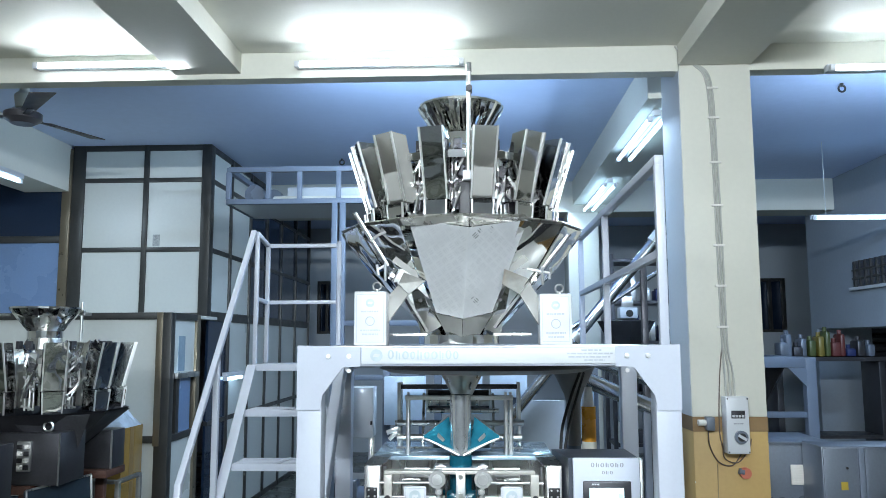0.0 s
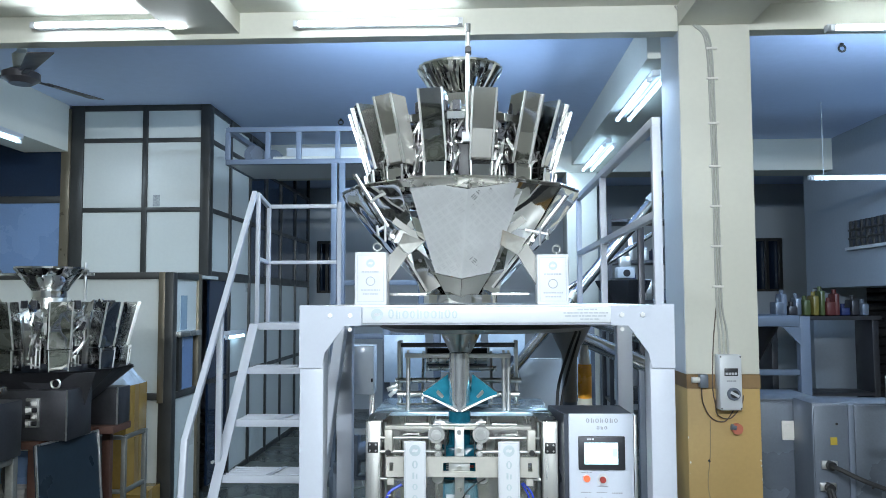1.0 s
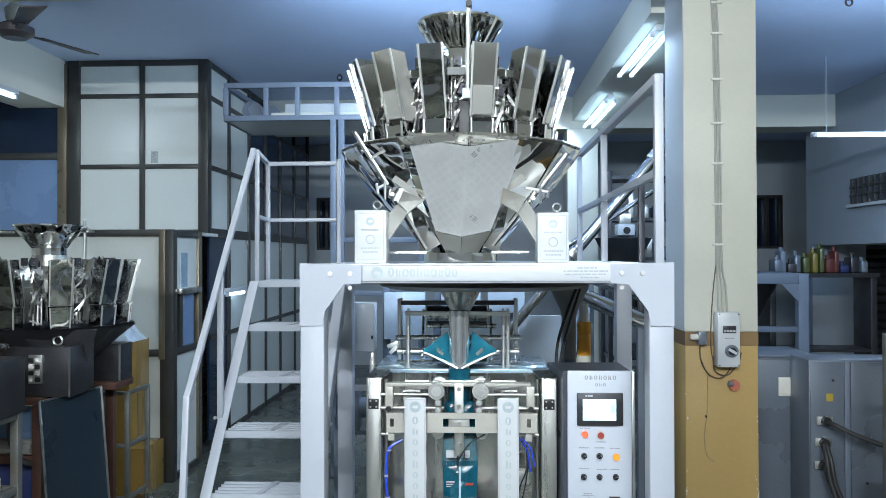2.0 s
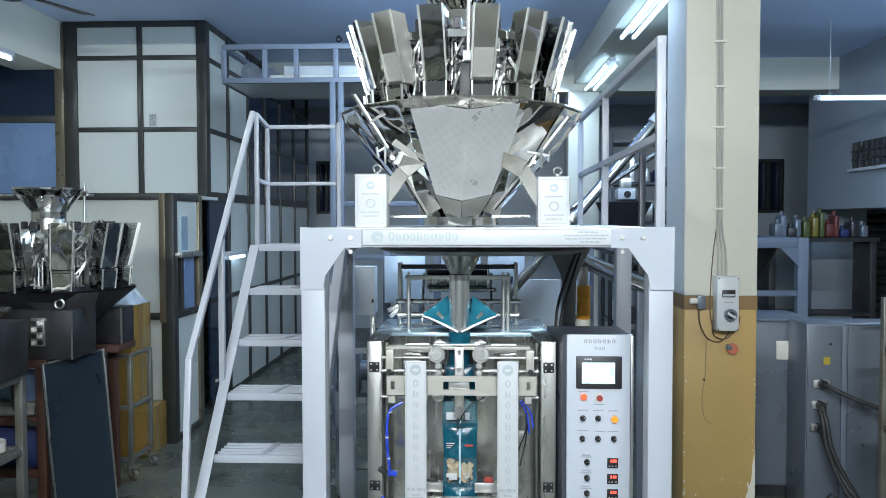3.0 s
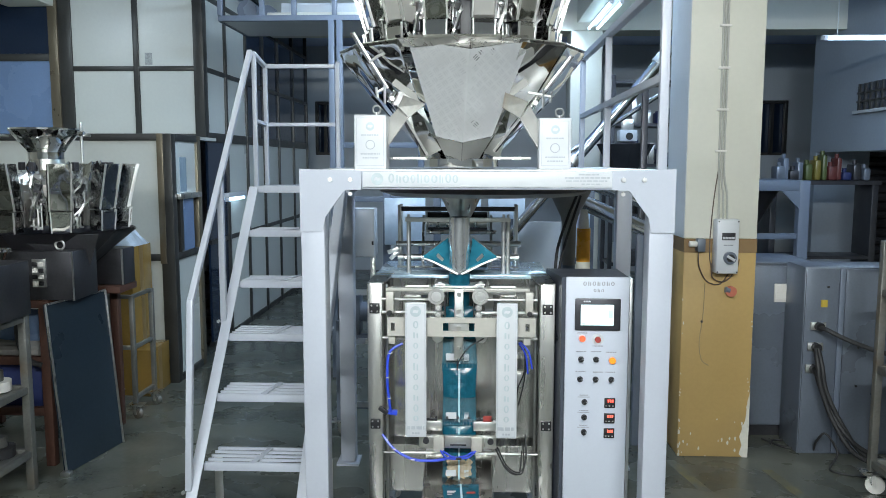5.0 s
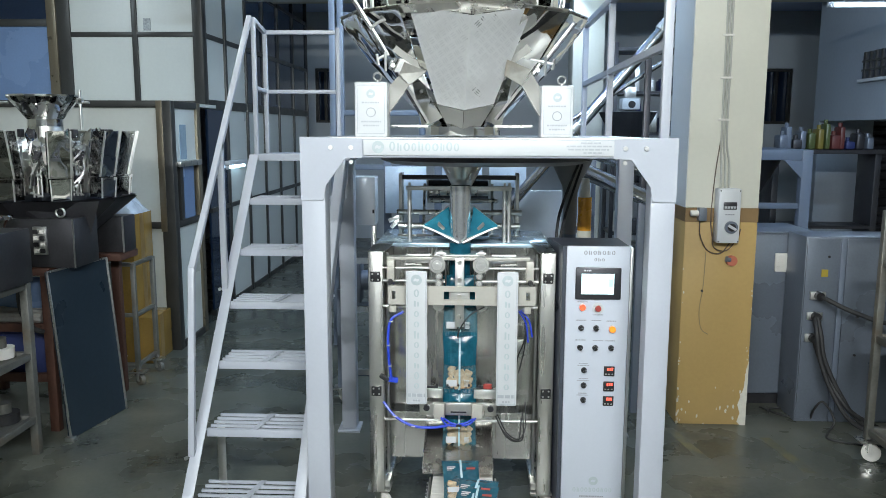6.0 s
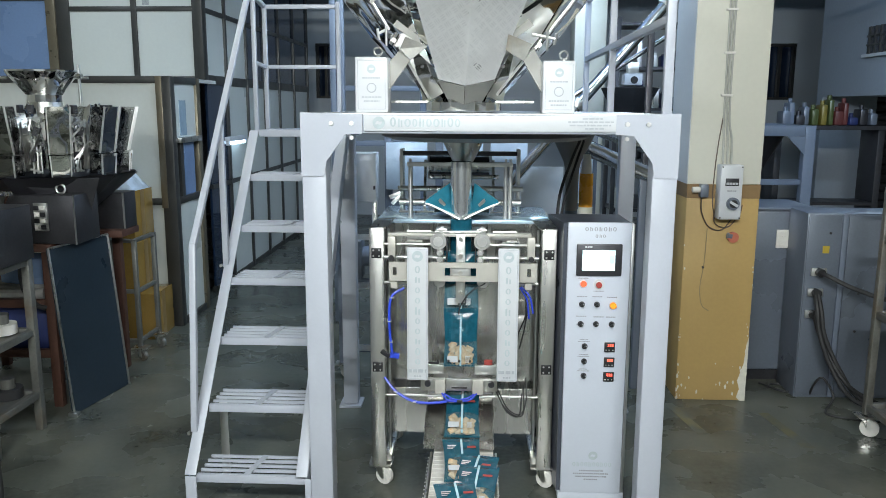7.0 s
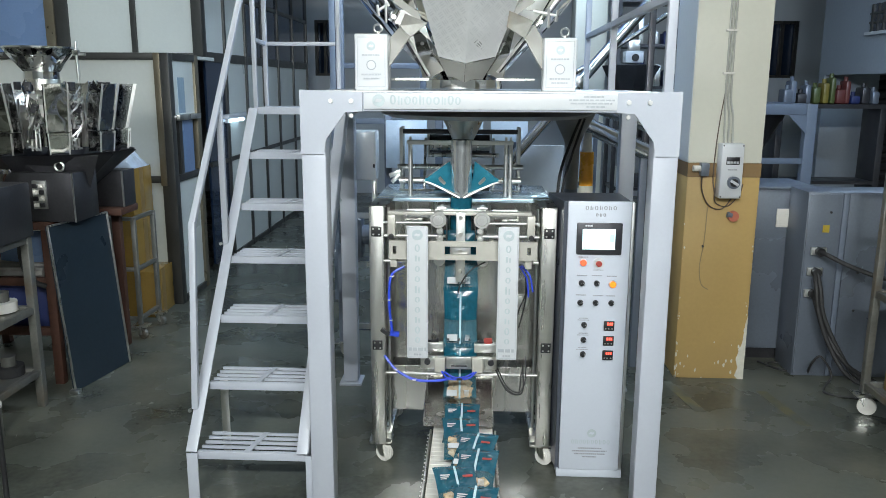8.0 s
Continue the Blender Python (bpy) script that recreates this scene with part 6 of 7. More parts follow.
def weigher_two():
    cx, cy = -2.40, 4.55
    w = thing("small_weigher", (cx, cy, 0), "second polished steel multihead weigher with dark lower boxes, on a table", "weighing machine")
    part("infeed_cone", lathe(bmesh.new(), [(0.193, 1.835), (0.193, 1.825), (0.095, 1.70), (0.095, 1.66), (0.092, 1.66), (0.092, 1.70), (0.189, 1.825)], (cx, cy, 0), 22), MIRROR, w, smooth=False)
    part("central_housing", lathe(bmesh.new(), [(0.0, 1.30), (0.24, 1.30), (0.24, 1.52), (0.10, 1.60), (0.09, 1.68), (0.0, 1.68)], (cx, cy, 0), 24), STEEL, w)
    heads(w, (cx, cy), 10, 0.40, 1.27, 1.385, 1.635, 0.112, 0.06, 0.0)
    part("tray", lathe(bmesh.new(), [(0.47, 1.255), (0.15, 0.99), (0.145, 0.995), (0.465, 1.265)], (cx, cy, 0), 10), DARKSTEEL, w, "dark steel collecting tray", smooth=False)
    part("front_tray", PLATE([(cx + 0.06, cy - 0.42, 1.25), (cx + 0.13, cy - 0.20, 0.96), (cx + 0.29, cy - 0.20, 0.96), (cx + 0.42, cy - 0.28, 1.255)], 0.005), DARKSTEEL, w)
    for x, y in ((-0.25, -0.1), (0.27, -0.12)):
        s = part("sensor_arm", ROD((cx + x, cy + y, 1.64), (cx + x, cy + y, 1.86), 0.008), SATIN, w)
        part("arm_bar", ROD((cx + x, cy + y, 1.79), (cx + x * 0.6 + (0.16 if x > 0 else 0), cy + y, 1.79), 0.007), SATIN, s)
        part("arm_knob", ROD((cx + x - 0.012, cy + y - 0.01, 1.80), (cx + x + 0.02, cy + y - 0.01, 1.80), 0.016, 8), STEEL, s)
    part("small_funnel", lathe(bmesh.new(), [(0.055, 1.20), (0.055, 1.185), (0.012, 1.13), (0.012, 1.05)], (cx + 0.02, cy - 0.52, 0), 16), MIRROR, w)
    for x0, x1, y0, y1, z0, z1 in ((-2.45, -2.06, 4.14, 4.4, 0.913, 1.175),):
        b = part("gear_box", B(x0, x1, y0, y1, z0, z1, 0.006), DARKSTEEL, w, "dark steel box with terminals")
        part("edge_fold", B(x1 - 0.008, x1, y0 - 0.003, y0, z0, z1), SATIN, b)
        part("lifting_eye", torus(bmesh.new(), (x1 - 0.10, y0 + 0.06, z1 + 0.028), 0.024, 0.006), SATIN, b)
        part("lifting_eye", torus(bmesh.new(), (x1 - 0.32, y0 + 0.06, z1 + 0.028), 0.024, 0.006), SATIN, b)
    t = part("terminal_panel", B(-2.278, -2.205, 4.126, 4.139, 0.985, 1.135, 0.002), SATIN, w)
    for i in range(4):
        for j in range(2):
            part("terminal", B(-2.272 + 0.034 * j, -2.248 + 0.034 * j, 4.116, 4.126, 0.995 + 0.034 * i, 1.018 + 0.034 * i, 0.001), BLACK if (i + j) % 2 else NYLON, t)
    part("base_box", B(-2.42, -2.04, 4.68, 4.84, 0.913, 1.13, 0.004), DARKSTEEL, w)
    part("edge_fold", B(-2.05, -2.04, 4.676, 4.68, 0.913, 1.13), SATIN, w)
    tb = thing("work_table", (-2.5, 4.5, 0), "red-brown painted steel table with shelves", "table")
    for x, y in ((-2.24, 4.13), (-2.17, 4.80), (-2.95, 4.13), (-2.95, 4.80)):
        part("leg", B(x - 0.02, x + 0.03, y, y + 0.045, 0, 0.87, 0.003), RUST, tb)
    part("top", B(-3.0, -2.20, 4.13, 4.86, 0.87, 0.912, 0.003), RUST, tb)
    part("top_end", B(-2.20, -2.04, 4.62, 4.86, 0.87, 0.911, 0.003), RUST, tb)
    for z in (0.56, 0.28):
        part("rail", B(-2.93, -2.26, 4.135, 4.17, z, z + 0.045, 0.002), RUST, tb)
        part("shelf", B(-2.93, -2.20, 4.17, 4.84, z + 0.01, z + 0.022), RUST, tb)
    cl = thing("folded_cloth", (-2.45, 4.3, 0.59), "grey rolled cloth on the table shelf", "cloth")
    bm = bmesh.new()
    for k in range(3):
        rod(bm, (-2.62, 4.22 + 0.05 * k, 0.617 + 0.012 * k), (-2.32, 4.24 + 0.05 * k, 0.615 + 0.01 * k), 0.033, 10)
    part("roll", bm, mat("grey_cloth", (0.35, 0.34, 0.32), 0.9, 0, 0.2, 12, 0.4), cl)
    bl = thing("blue_crate", (-2.6, 4.5, 0.3), "dark blue plastic crate under the table", "crate")
    bm = bmesh.new()
    box(bm, -2.92, -2.30, 4.20, 4.75, 0.303, 0.555, 0.01)
    part("crate", bm, BLUEPAINT, bl)
    wp = thing("white_canister", (-2.45, 4.4, 0.6), "pale blue sheet under the table top", "panel")
    part("sheet", B(-2.60, -2.33, 4.30, 4.32, 0.585, 0.83, 0.004), BLUEGLASS, wp)
    cb = thing("black_hose", (-2.3, 4.1, 0.6), "black hose hanging below the table", "hose")
    part("hose", SWEEP([(-2.33, 4.14, 0.868), (-2.335, 4.06, 0.80), (-2.32, 4.05, 0.68), (-2.28, 4.07, 0.60), (-2.24, 4.10, 0.57)], 0.014), RUBBER, cb)


weigher_two()


def leaning_panel():
    p = thing("leaning_panel", (-2.05, 4.25, 0), "dark blue sheet panel with bright edges leaning on the table", "panel")
    bl, br, tl, tr = Vector((-2.09, 4.017, 0.004)), Vector((-2.005, 4.50, 0.004)), Vector((-2.165, 4.03, 0.908)), Vector((-2.08, 4.515, 0.908))
    part("sheet", PLATE([bl, br, tr, tl], 0.012), SLATE, p)
    for a, b in ((bl, tl), (br, tr), (tl, tr)):
        part("edge_strip", BAR(a + Vector((0.003, 0, 0)), b + Vector((0.003, 0, 0)), 0.010, 0.010, 0.001), STEEL, p)
    part("corner_bracket", B(-2.11, -2.06, 3.99, 4.03, 0, 0.022, 0.002), SATIN, p)


leaning_panel()


def cartons():
    for z0, z1, x0, x1, y0 in ((0, 0.335, -2.66, -2.20, 5.40), (0.337, 0.70, -2.68, -2.305, 5.40), (0.702, 1.06, -2.68, -2.31, 5.40)):
        c = thing("carton", ((x0 + x1) / 2, y0 + 0.15, z0), "taped brown carton in a stack by the partition", "box", group="stacked cartons")
        part("box", B(x0, x1, y0, y0 + 0.33, z0, z1, 0.006), TAPE, c)
        part("tape", B((x0 + x1) / 2 - 0.03, (x0 + x1) / 2 + 0.03, y0 - 0.002, y0, z0 + 0.01, z1 - 0.004), CARTON, c)
        part("tape", B(x1, x1 + 0.002, y0 + 0.12, y0 + 0.18, z0 + 0.01, z1 - 0.004), CARTON, c)
    w = thing("wrapped_bundle", (-2.42, 5.5, 1.06), "crumpled clear-wrapped bundle on the cartons", "bundle")
    bm = bmesh.new()
    bmesh.ops.create_grid(bm, x_segments=22, y_segments=16, size=0.5)
    for v in bm.verts:
        u, q = v.co.x, v.co.y
        h = (1 - abs(2 * u) ** 4) * (1 - abs(2 * q) ** 4) * 0.11
        v.co = Vector((-2.50 + u * 0.38, 5.56 + q * 0.28, 1.062 + max(0, h + h * 5 * noise.noise(Vector((u * 9, q * 9, 3))) * 0.12)))
    bmesh.ops.solidify(bm, geom=bm.faces, thickness=0.004)
    part("wrap", bm, WRAP, w)
    t = thing("steel_stand", (-2.12, 5.0, 0), "small steel frame stand on casters beside the cartons", "trolley")
    for x, y in ((-2.12, 4.95), (-2.12, 5.25), (-2.4, 4.95), (-2.4, 5.25)):
        part("upright", B(x - 0.014, x + 0.014, y - 0.014, y + 0.014, 0.095, 0.80, 0.002), OLDSTEEL, t)
        caster(t, x, y, 0.035, OLDSTEEL)
    for z in (0.12, 0.45, 0.78):
        part("rail", B(-2.386, -2.134, 4.938, 4.962, z, z + 0.024, 0.002), OLDSTEEL, t)
        part("rail", B(-2.132, -2.108, 4.964, 5.236, z, z + 0.024, 0.002), OLDSTEEL, t)


cartons()


def left_cart():
    c = thing("grey_rack", (-2.5, 3.8, 0), "worn grey steel rack with shelves of parts", "rack")
    for x, y in ((-2.17, 3.84), (-2.17, 3.45), (-2.77, 3.84), (-2.77, 3.45)):
        part("upright", B(x - 0.02, x + 0.02, y - 0.02, y + 0.02, 0, 0.89, 0.003), OLDSTEEL, c)
    for z in (0.17, 0.50, 0.86):
        part("rail", B(-2.75, -2.19, 3.825, 3.855, z, z + 0.035, 0.002), OLDSTEEL, c)
        part("rail", B(-2.185, -2.155, 3.47, 3.82, z, z + 0.035, 0.002), OLDSTEEL, c)
        part("shelf", B(-2.75, -2.19, 3.47, 3.82, z + 0.01, z + 0.018), OLDSTEEL, c)
    for k, (z, m) in enumerate(((0.19, RUBBER), (0.525, NYLON))):
        b = thing("spare_part", (-2.27, 3.75, z), "dusty spare machine part on the rack shelf", "spare part", group="spare parts")
        part("disc", ROD((-2.29, 3.78, z), (-2.29, 3.78, z + 0.05), 0.07, 16), m, b)
        part("bush", ROD((-2.29, 3.78, z + 0.05), (-2.29, 3.78, z + 0.10), 0.035, 14), OLDSTEEL, b)
    k = thing("steel_box", (-2.36, 3.68, 0.896), "closed dark steel machine box with a lifting eye on the rack", "box")
    part("case", B(-2.6, -2.13, 3.5, 3.85, 0.896, 1.165, 0.006), DARKSTEEL, k)
    part("edge_fold", B(-2.140, -2.13, 3.496, 3.50, 0.90, 1.16), SATIN, k)
    part("lifting_eye", torus(bmesh.new(), (-2.19, 3.62, 1.192), 0.024, 0.006), SATIN, k)
    s = thing("black_stool", (-1.72, 2.75, 0), "black tube stool with a pale seat", "stool")
    for x, y in ((-1.73, 2.80), (-1.73, 2.5), (-2.02, 2.80), (-2.02, 2.5)):
        part("leg", ROD((x, y, 0), (x, y, 0.44), 0.011), BLACK, s)
    part("seat", B(-2.04, -1.715, 2.48, 2.82, 0.44, 0.47, 0.008), NYLON, s)


left_cart()

# ---- behind the machine ----


def gantry():
    g = thing("rear_gantry", (-1.4, 6.0, 0), "blue-grey painted steel gantry with rails behind the stair", "gantry")
    Y = 6.0
    for z in (2.95, 2.70):
        part("rail", B(-1.83, -0.3, Y - 0.02, Y + 0.02, z - 0.02, z + 0.02, 0.003), PAINT_B, g)
    for x in (-1.83, -1.52, -1.28, -0.98, -0.55):
        part("upright", B(x - 0.018, x + 0.018, Y - 0.018, Y + 0.018, 2.72, 2.93, 0.003), PAINT_B, g)
    for x in (-1.0, -0.94, -0.34):
        part("post", B(x - 0.022, x + 0.022, Y - 0.05, Y - 0.006, 0, 2.68, 0.003), PAINT_B, g)
    for z in (1.35, 1.75, 2.45):
        part("brace", B(-0.92, -0.36, Y - 0.045, Y - 0.012, z, z + 0.04, 0.003), PAINT_B, g)
    part("side_rail", BAR((-1.83, Y, 2.95), (-1.83, 6.7, 2.95), 0.04, 0.04, 0.003), PAINT_B, g)
    part("side_rail", BAR((-1.83, Y, 2.70), (-1.83, 6.7, 2.70), 0.04, 0.04, 0.003), PAINT_B, g)
    part("deck", B(-1.83, -0.3, Y + 0.02, 6.7, 2.68, 2.70), SATIN, g)
    d = thing("duct_bundle", (-1.1, 6.4, 2.7), "pale sheet-metal ducts lying on the gantry deck", "duct")
    part("duct", B(-1.55, -0.5, 6.25, 6.55, 2.702, 2.79, 0.008), CREAMPAINT, d)
    part("duct", B(-1.45, -0.6, 6.3, 6.5, 2.792, 2.87, 0.008), GREYPAINT, d)
    part("round_cap", ROD((-1.66, 6.1, 2.78), (-1.66, 6.2, 2.78), 0.075, 20), GREYCAB, d)
    part("round_cap", ROD((-1.56, 6.3, 2.78), (-1.56, 6.36, 2.78), 0.075, 20), GREYCAB, d)


gantry()


def rear_machine():
    m = thing("rear_machine", (0.1, 5.6, 0), "blue-grey framed machine with white panels behind the bagger", "machine")
    for x in (-0.55, -0.2, 0.3, 0.85):
        part("upright", B(x - 0.025, x + 0.025, 5.5, 5.55, 0, 1.55, 0.003), PAINT_B, m)
    for z in (0.35, 0.95, 1.5):
        part("rail", B(-0.55, 0.85, 5.505, 5.545, z, z + 0.04, 0.003), PAINT_B, m)
    part("white_panel", B(-0.56, -0.28, 5.46, 5.495, 1.08, 1.40, 0.004), BLUEWHITE, m)
    part("white_panel", B(0.352, 0.64, 5.42, 5.455, 0.90, 1.245, 0.004), BRIGHT, m)
    part("white_panel", B(0.66, 0.84, 5.46, 5.495, 1.02, 1.40, 0.004), BLUEWHITE, m)
    part("white_panel", B(-0.17, 0.10, 5.47, 5.50, 1.15, 1.46, 0.004), BLUEWHITE, m)
    part("white_panel", B(0.15, 0.40, 5.47, 5.50, 1.26, 1.46, 0.004), BLUEWHITE, m)
    part("drive_box", B(-0.45, 0.75, 5.6, 6.0, 0.4, 0.95, 0.006), GREYCAB, m)
    b = thing("wall_box", (-0.58, 4.4, 0), "pale grey junction box on a steel stand", "switch box")
    part("case", B(-0.655, -0.495, 4.42, 4.56, 1.12, 1.39, 0.008), BRIGHT, b)
    part("latch", B(-0.51, -0.50, 4.412, 4.42, 1.19, 1.21), DARKSTEEL, b)
    for x in (-0.64, -0.51):
        part("leg", B(x - 0.015, x + 0.015, 4.45, 4.48, 0, 1.12, 0.002), STEEL, b)
    for z in (0.25, 0.62, 0.9):
        part("cross_bar", B(-0.625, -0.525, 4.45, 4.475, z, z + 0.03), STEEL, b)
    e = thing("motor_stand", (-0.72, 4.75, 0), "small motor and gearbox on a wheeled steel frame", "motor")
    part("motor", ROD((-0.62, 4.75, 0.75), (-0.42, 4.75, 0.75), 0.06, 18), PAINT_B, e)
    part("gear_case", B(-0.74, -0.62, 4.68, 4.82, 0.62, 0.86, 0.01), GREYCAB, e)
    for x in (-0.75, -0.40):
        part("leg", B(x - 0.02, x + 0.02, 4.70, 4.74, 0.085, 0.70, 0.003), PAINT_B, e)
        caster(e, x, 4.72, 0.032)
    part("rail", B(-0.73, -0.42, 4.70, 4.735, 0.58, 0.62, 0.003), PAINT_B, e)
    part("rail", B(-0.73, -0.42, 4.70, 4.735, 0.16, 0.20, 0.003), PAINT_B, e)


rear_machine()


def pipes():
    t = thing("inclined_tube", (0.8, 5.4, 0), "long inclined steel feed tube rising behind the platform", "pipe")
    part("tube", ROD((0.28, 5.35, 1.14), (1.36, 5.35, 2.42), 0.036, 20), STEELPOLE, t)
    part("collar", ROD((1.24, 5.35, 2.275), (1.30, 5.35, 2.345), 0.05, 20), STEEL, t)
    part("collar", ROD((0.70, 5.35, 1.64), (0.735, 5.35, 1.68), 0.046, 20), STEEL, t)
    part("stay", B(0.30, 0.34, 5.33, 5.37, 0, 1.19, 0.003), STEEL, t)
    part("stay", B(1.16, 1.20, 5.40, 5.44, 0, 2.22, 0.003), DARKSTEEL, t)
    part("thin_tube", ROD((0.55, 5.5, 1.62), (1.30, 5.5, 2.10), 0.016, 14), STEELPOLE, t)
    u = thing("lower_tube", (0.9, 4.6, 0), "polished steel discharge tube sloping down beside the column", "pipe")
    part("tube", ROD((0.60, 4.6, 1.45), (1.12, 4.6, 1.23), 0.046, 24), STEELPOLE, u)
    part("tube", ROD((0.62, 4.72, 1.565), (1.14, 4.72, 1.385), 0.042, 20), STEELPOLE, u)
    part("mouth", ROD((0.585, 4.6, 1.456), (0.612, 4.6, 1.445), 0.054, 24), SATIN, u)
    part("stay", B(0.98, 1.02, 4.58, 4.62, 0, 1.26, 0.003), PAINT_B, u)
    h = thing("cone_hopper", (0.5, 4.2, 0), "bare grey steel conical hopper on a post under the platform", "hopper")
    part("cone", lathe(bmesh.new(), [(0.115, 1.53), (0.108, 1.50), (0.045, 1.37), (0.036, 1.33), (0.033, 1.12)], (0.545, 4.15, 0), 24), LEGGREY, h)
    part("stay", ROD((0.545, 4.15, 0), (0.545, 4.15, 1.12), 0.033), PAINT_B, h)
    part("hose", SWEEP([(0.56, 4.0, 1.48), (0.50, 3.85, 1.38), (0.44, 3.7, 1.25), (0.42, 3.62, 1.10)], 0.007), RUBBER, h)
    part("hose", SWEEP([(0.58, 4.0, 1.48), (0.52, 3.85, 1.36), (0.46, 3.7, 1.22), (0.43, 3.62, 1.08)], 0.006), RUBBER, h)
    o = thing("air_filter", (0.585, 3.9, 0), "orange filled air filter bottle on a slim stand", "filter")
    part("bowl", ROD((0.585, 3.9, 1.17), (0.585, 3.9, 1.33), 0.033, 20), ORANGE, o, "orange bowl")
    part("cap", ROD((0.585, 3.9, 1.33), (0.585, 3.9, 1.42), 0.026, 20, 0.018), NYLON, o)
    part("label", ROD((0.585, 3.9, 1.11), (0.585, 3.9, 1.17), 0.034, 20), CREAMPAINT, o)
    part("stand", ROD((0.585, 3.9, 0), (0.585, 3.9, 1.11), 0.012), STEEL, o)


pipes()


def rear_right():
    f = thing("far_platform", (2.7, 7.0, 0), "blue-grey painted platform frame far behind the column", "platform")
    for x in (2.30, 2.90):
        part("post", B(x - 0.045, x + 0.045, 7.0, 7.09, 0, 1.49, 0.006), PAINT_B, f)
    part("beam", B(2.345, 2.855, 7.0, 7.08, 1.40, 1.49, 0.006), PAINT_B, f)
    part("gusset", PLATE([(2.855, 6.995, 1.40), (2.70, 6.995, 1.40), (2.855, 6.995, 1.24)][::-1], 0.01), PAINT_B, f)
    part("deck", B(2.26, 2.95, 7.08, 8.0, 1.44, 1.49), PAINT_B, f)
    part("hopper", lathe(bmesh.new(), [(0.22, 1.40), (0.20, 1.36), (0.05, 1.08)], (2.58, 7.35, 0), 16), DARKSTEEL, f)
    part("low_rail", B(2.345, 2.855, 7.02, 7.06, 0.98, 1.03, 0.003), PAINT_B, f)
    r = thing("storage_rack", (1.75, 8.2, 0), "dark steel storage rack loaded with machine parts", "rack")
    for x in (1.42, 2.3):
        for y in (8.05, 8.5):
            part("upright", B(x - 0.02, x + 0.02, y - 0.02, y + 0.02, 0, 2.5, 0.002), DARKSTEEL, r)
    for z in (0.6, 1.1, 1.6, 2.0, 2.42):
        part("shelf", B(1.42, 2.3, 8.05, 8.5, z, z + 0.03), DARKSTEEL, r)
    rnd = random.Random(11)
    for z in (0.63, 1.13, 1.63, 2.03):
        x = 1.46
        while x < 2.2:
            w, h = rnd.uniform(0.05, 0.16), rnd.uniform(0.08, 0.28)
            b = thing("stored_part", (x, 8.2, z), "stored machine part or box on the dark rack", "box", group="stored parts")
            m = rnd.choice((GREYCAB, STEEL, NYLON, BLUEPAINT, DARKSTEEL, DARKSTEEL, SATIN))
            part("body", B(x, x + w, 8.08, 8.08 + rnd.uniform(0.15, 0.35), z, z + h, 0.008), m, b)
            part("lid", B(x + 0.006, x + w - 0.006, 8.07, 8.2, z + h, z + h + 0.015, 0.004), m, b)
            x += w + rnd.uniform(0.01, 0.09)
    s = thing("goods_shelf", (3.4, 8.1, 0), "dark shelf with bright plastic packs on top", "shelf")
    part("board", B(2.95, 4.0, 7.9, 8.3, 1.43, 1.47), DARKSTEEL, s)
    for x in (2.98, 3.95):
        part("upright", B(x - 0.03, x + 0.03, 7.92, 8.28, 0, 1.43, 0.003), DARKSTEEL, s)
    part("board", B(3.01, 3.92, 7.92, 8.28, 0.7, 0.73), DARKSTEEL, s)
    for x, w, h, m, lab in ((3.02, 0.10, 0.14, GREYCAB, "grey"), (3.15, 0.10, 0.10, DARKSTEEL, "dark"), (3.30, 0.07, 0.16, mat("lime_plastic", (0.075, 0.095, 0.03), 0.4), "lime green"), (3.39, 0.06, 0.20, mat("dull_yellow", (0.19, 0.15, 0.03), 0.4), "yellow"), (3.52, 0.09, 0.14, mat("dull_red", (0.11, 0.025, 0.022), 0.5), "dull red"), (3.66, 0.09, 0.08, BLUEPAINT, "blue"), (3.08, 0.06, 0.22, PAINT_B, "blue-grey"), (3.22, 0.06, 0.18, GREYCAB, "grey"), (3.46, 0.05, 0.25, mat("lime_plastic", (0.075, 0.095, 0.03), 0.4), "lime green"), (3.60, 0.05, 0.22, mat("dull_red", (0.11, 0.025, 0.022), 0.5), "dull red"), (3.76, 0.08, 0.16, DARKSTEEL, "dark"), (3.86, 0.07, 0.12, GREYCAB, "grey")):
        b = thing("plastic_pack", (x, 8.05, 1.47), "%s plastic pack standing on the shelf" % lab, "pack", group="packs on the shelf")
        part("pack", B(x, x + w, 7.98, 8.15, 1.471, 1.471 + h, 0.02), m, b)
        part("neck", ROD((x + w / 2, 8.06, 1.465 + h), (x + w / 2, 8.06, 1.51 + h), 0.02), m, b)
    # upper wall with louvres and a dark roller shutter below
    dull = mat("dull_grey_paint", (0.32, 0.36, 0.41), 0.7, 0, 0.08, 2, 0.05, 30)
    solid("wall_loft_side", B(3.9, 4.05, 5.2, 9.2, 1.76, 3.36), dull, "grey painted loft wall with a louvred window", kind="structure")
    solid("wall_loft_end", B(3.9, 4.5, 9.2, 9.35, 0, 3.36), dull, "grey painted pier beside a roller shutter", kind="structure")
    solid("wall_loft_head", B(4.5, 7, 9.2, 9.35, 1.80, 3.36), dull, "grey painted wall above a roller shutter", kind="structure")
    solid("floor_loft", B(4.05, 7, 5.2, 9.2, 1.76, 1.90), dull, "grey underside of the loft", kind="structure")
    sh = thing("door_1", (5.5, 9.3, 0), "dark grey closed roller shutter", "shutter", kind="structure")
    for k in range(18):
        part("slat", ROD((4.5, 9.3, 0.05 + 0.1 * k), (7, 9.3, 0.05 + 0.1 * k), 0.052, 8), DARKSTEEL, sh)
    lv = thing("window_3", (3.9, 7.4, 2.14), "dark louvred window in the loft wall", "window", kind="structure")
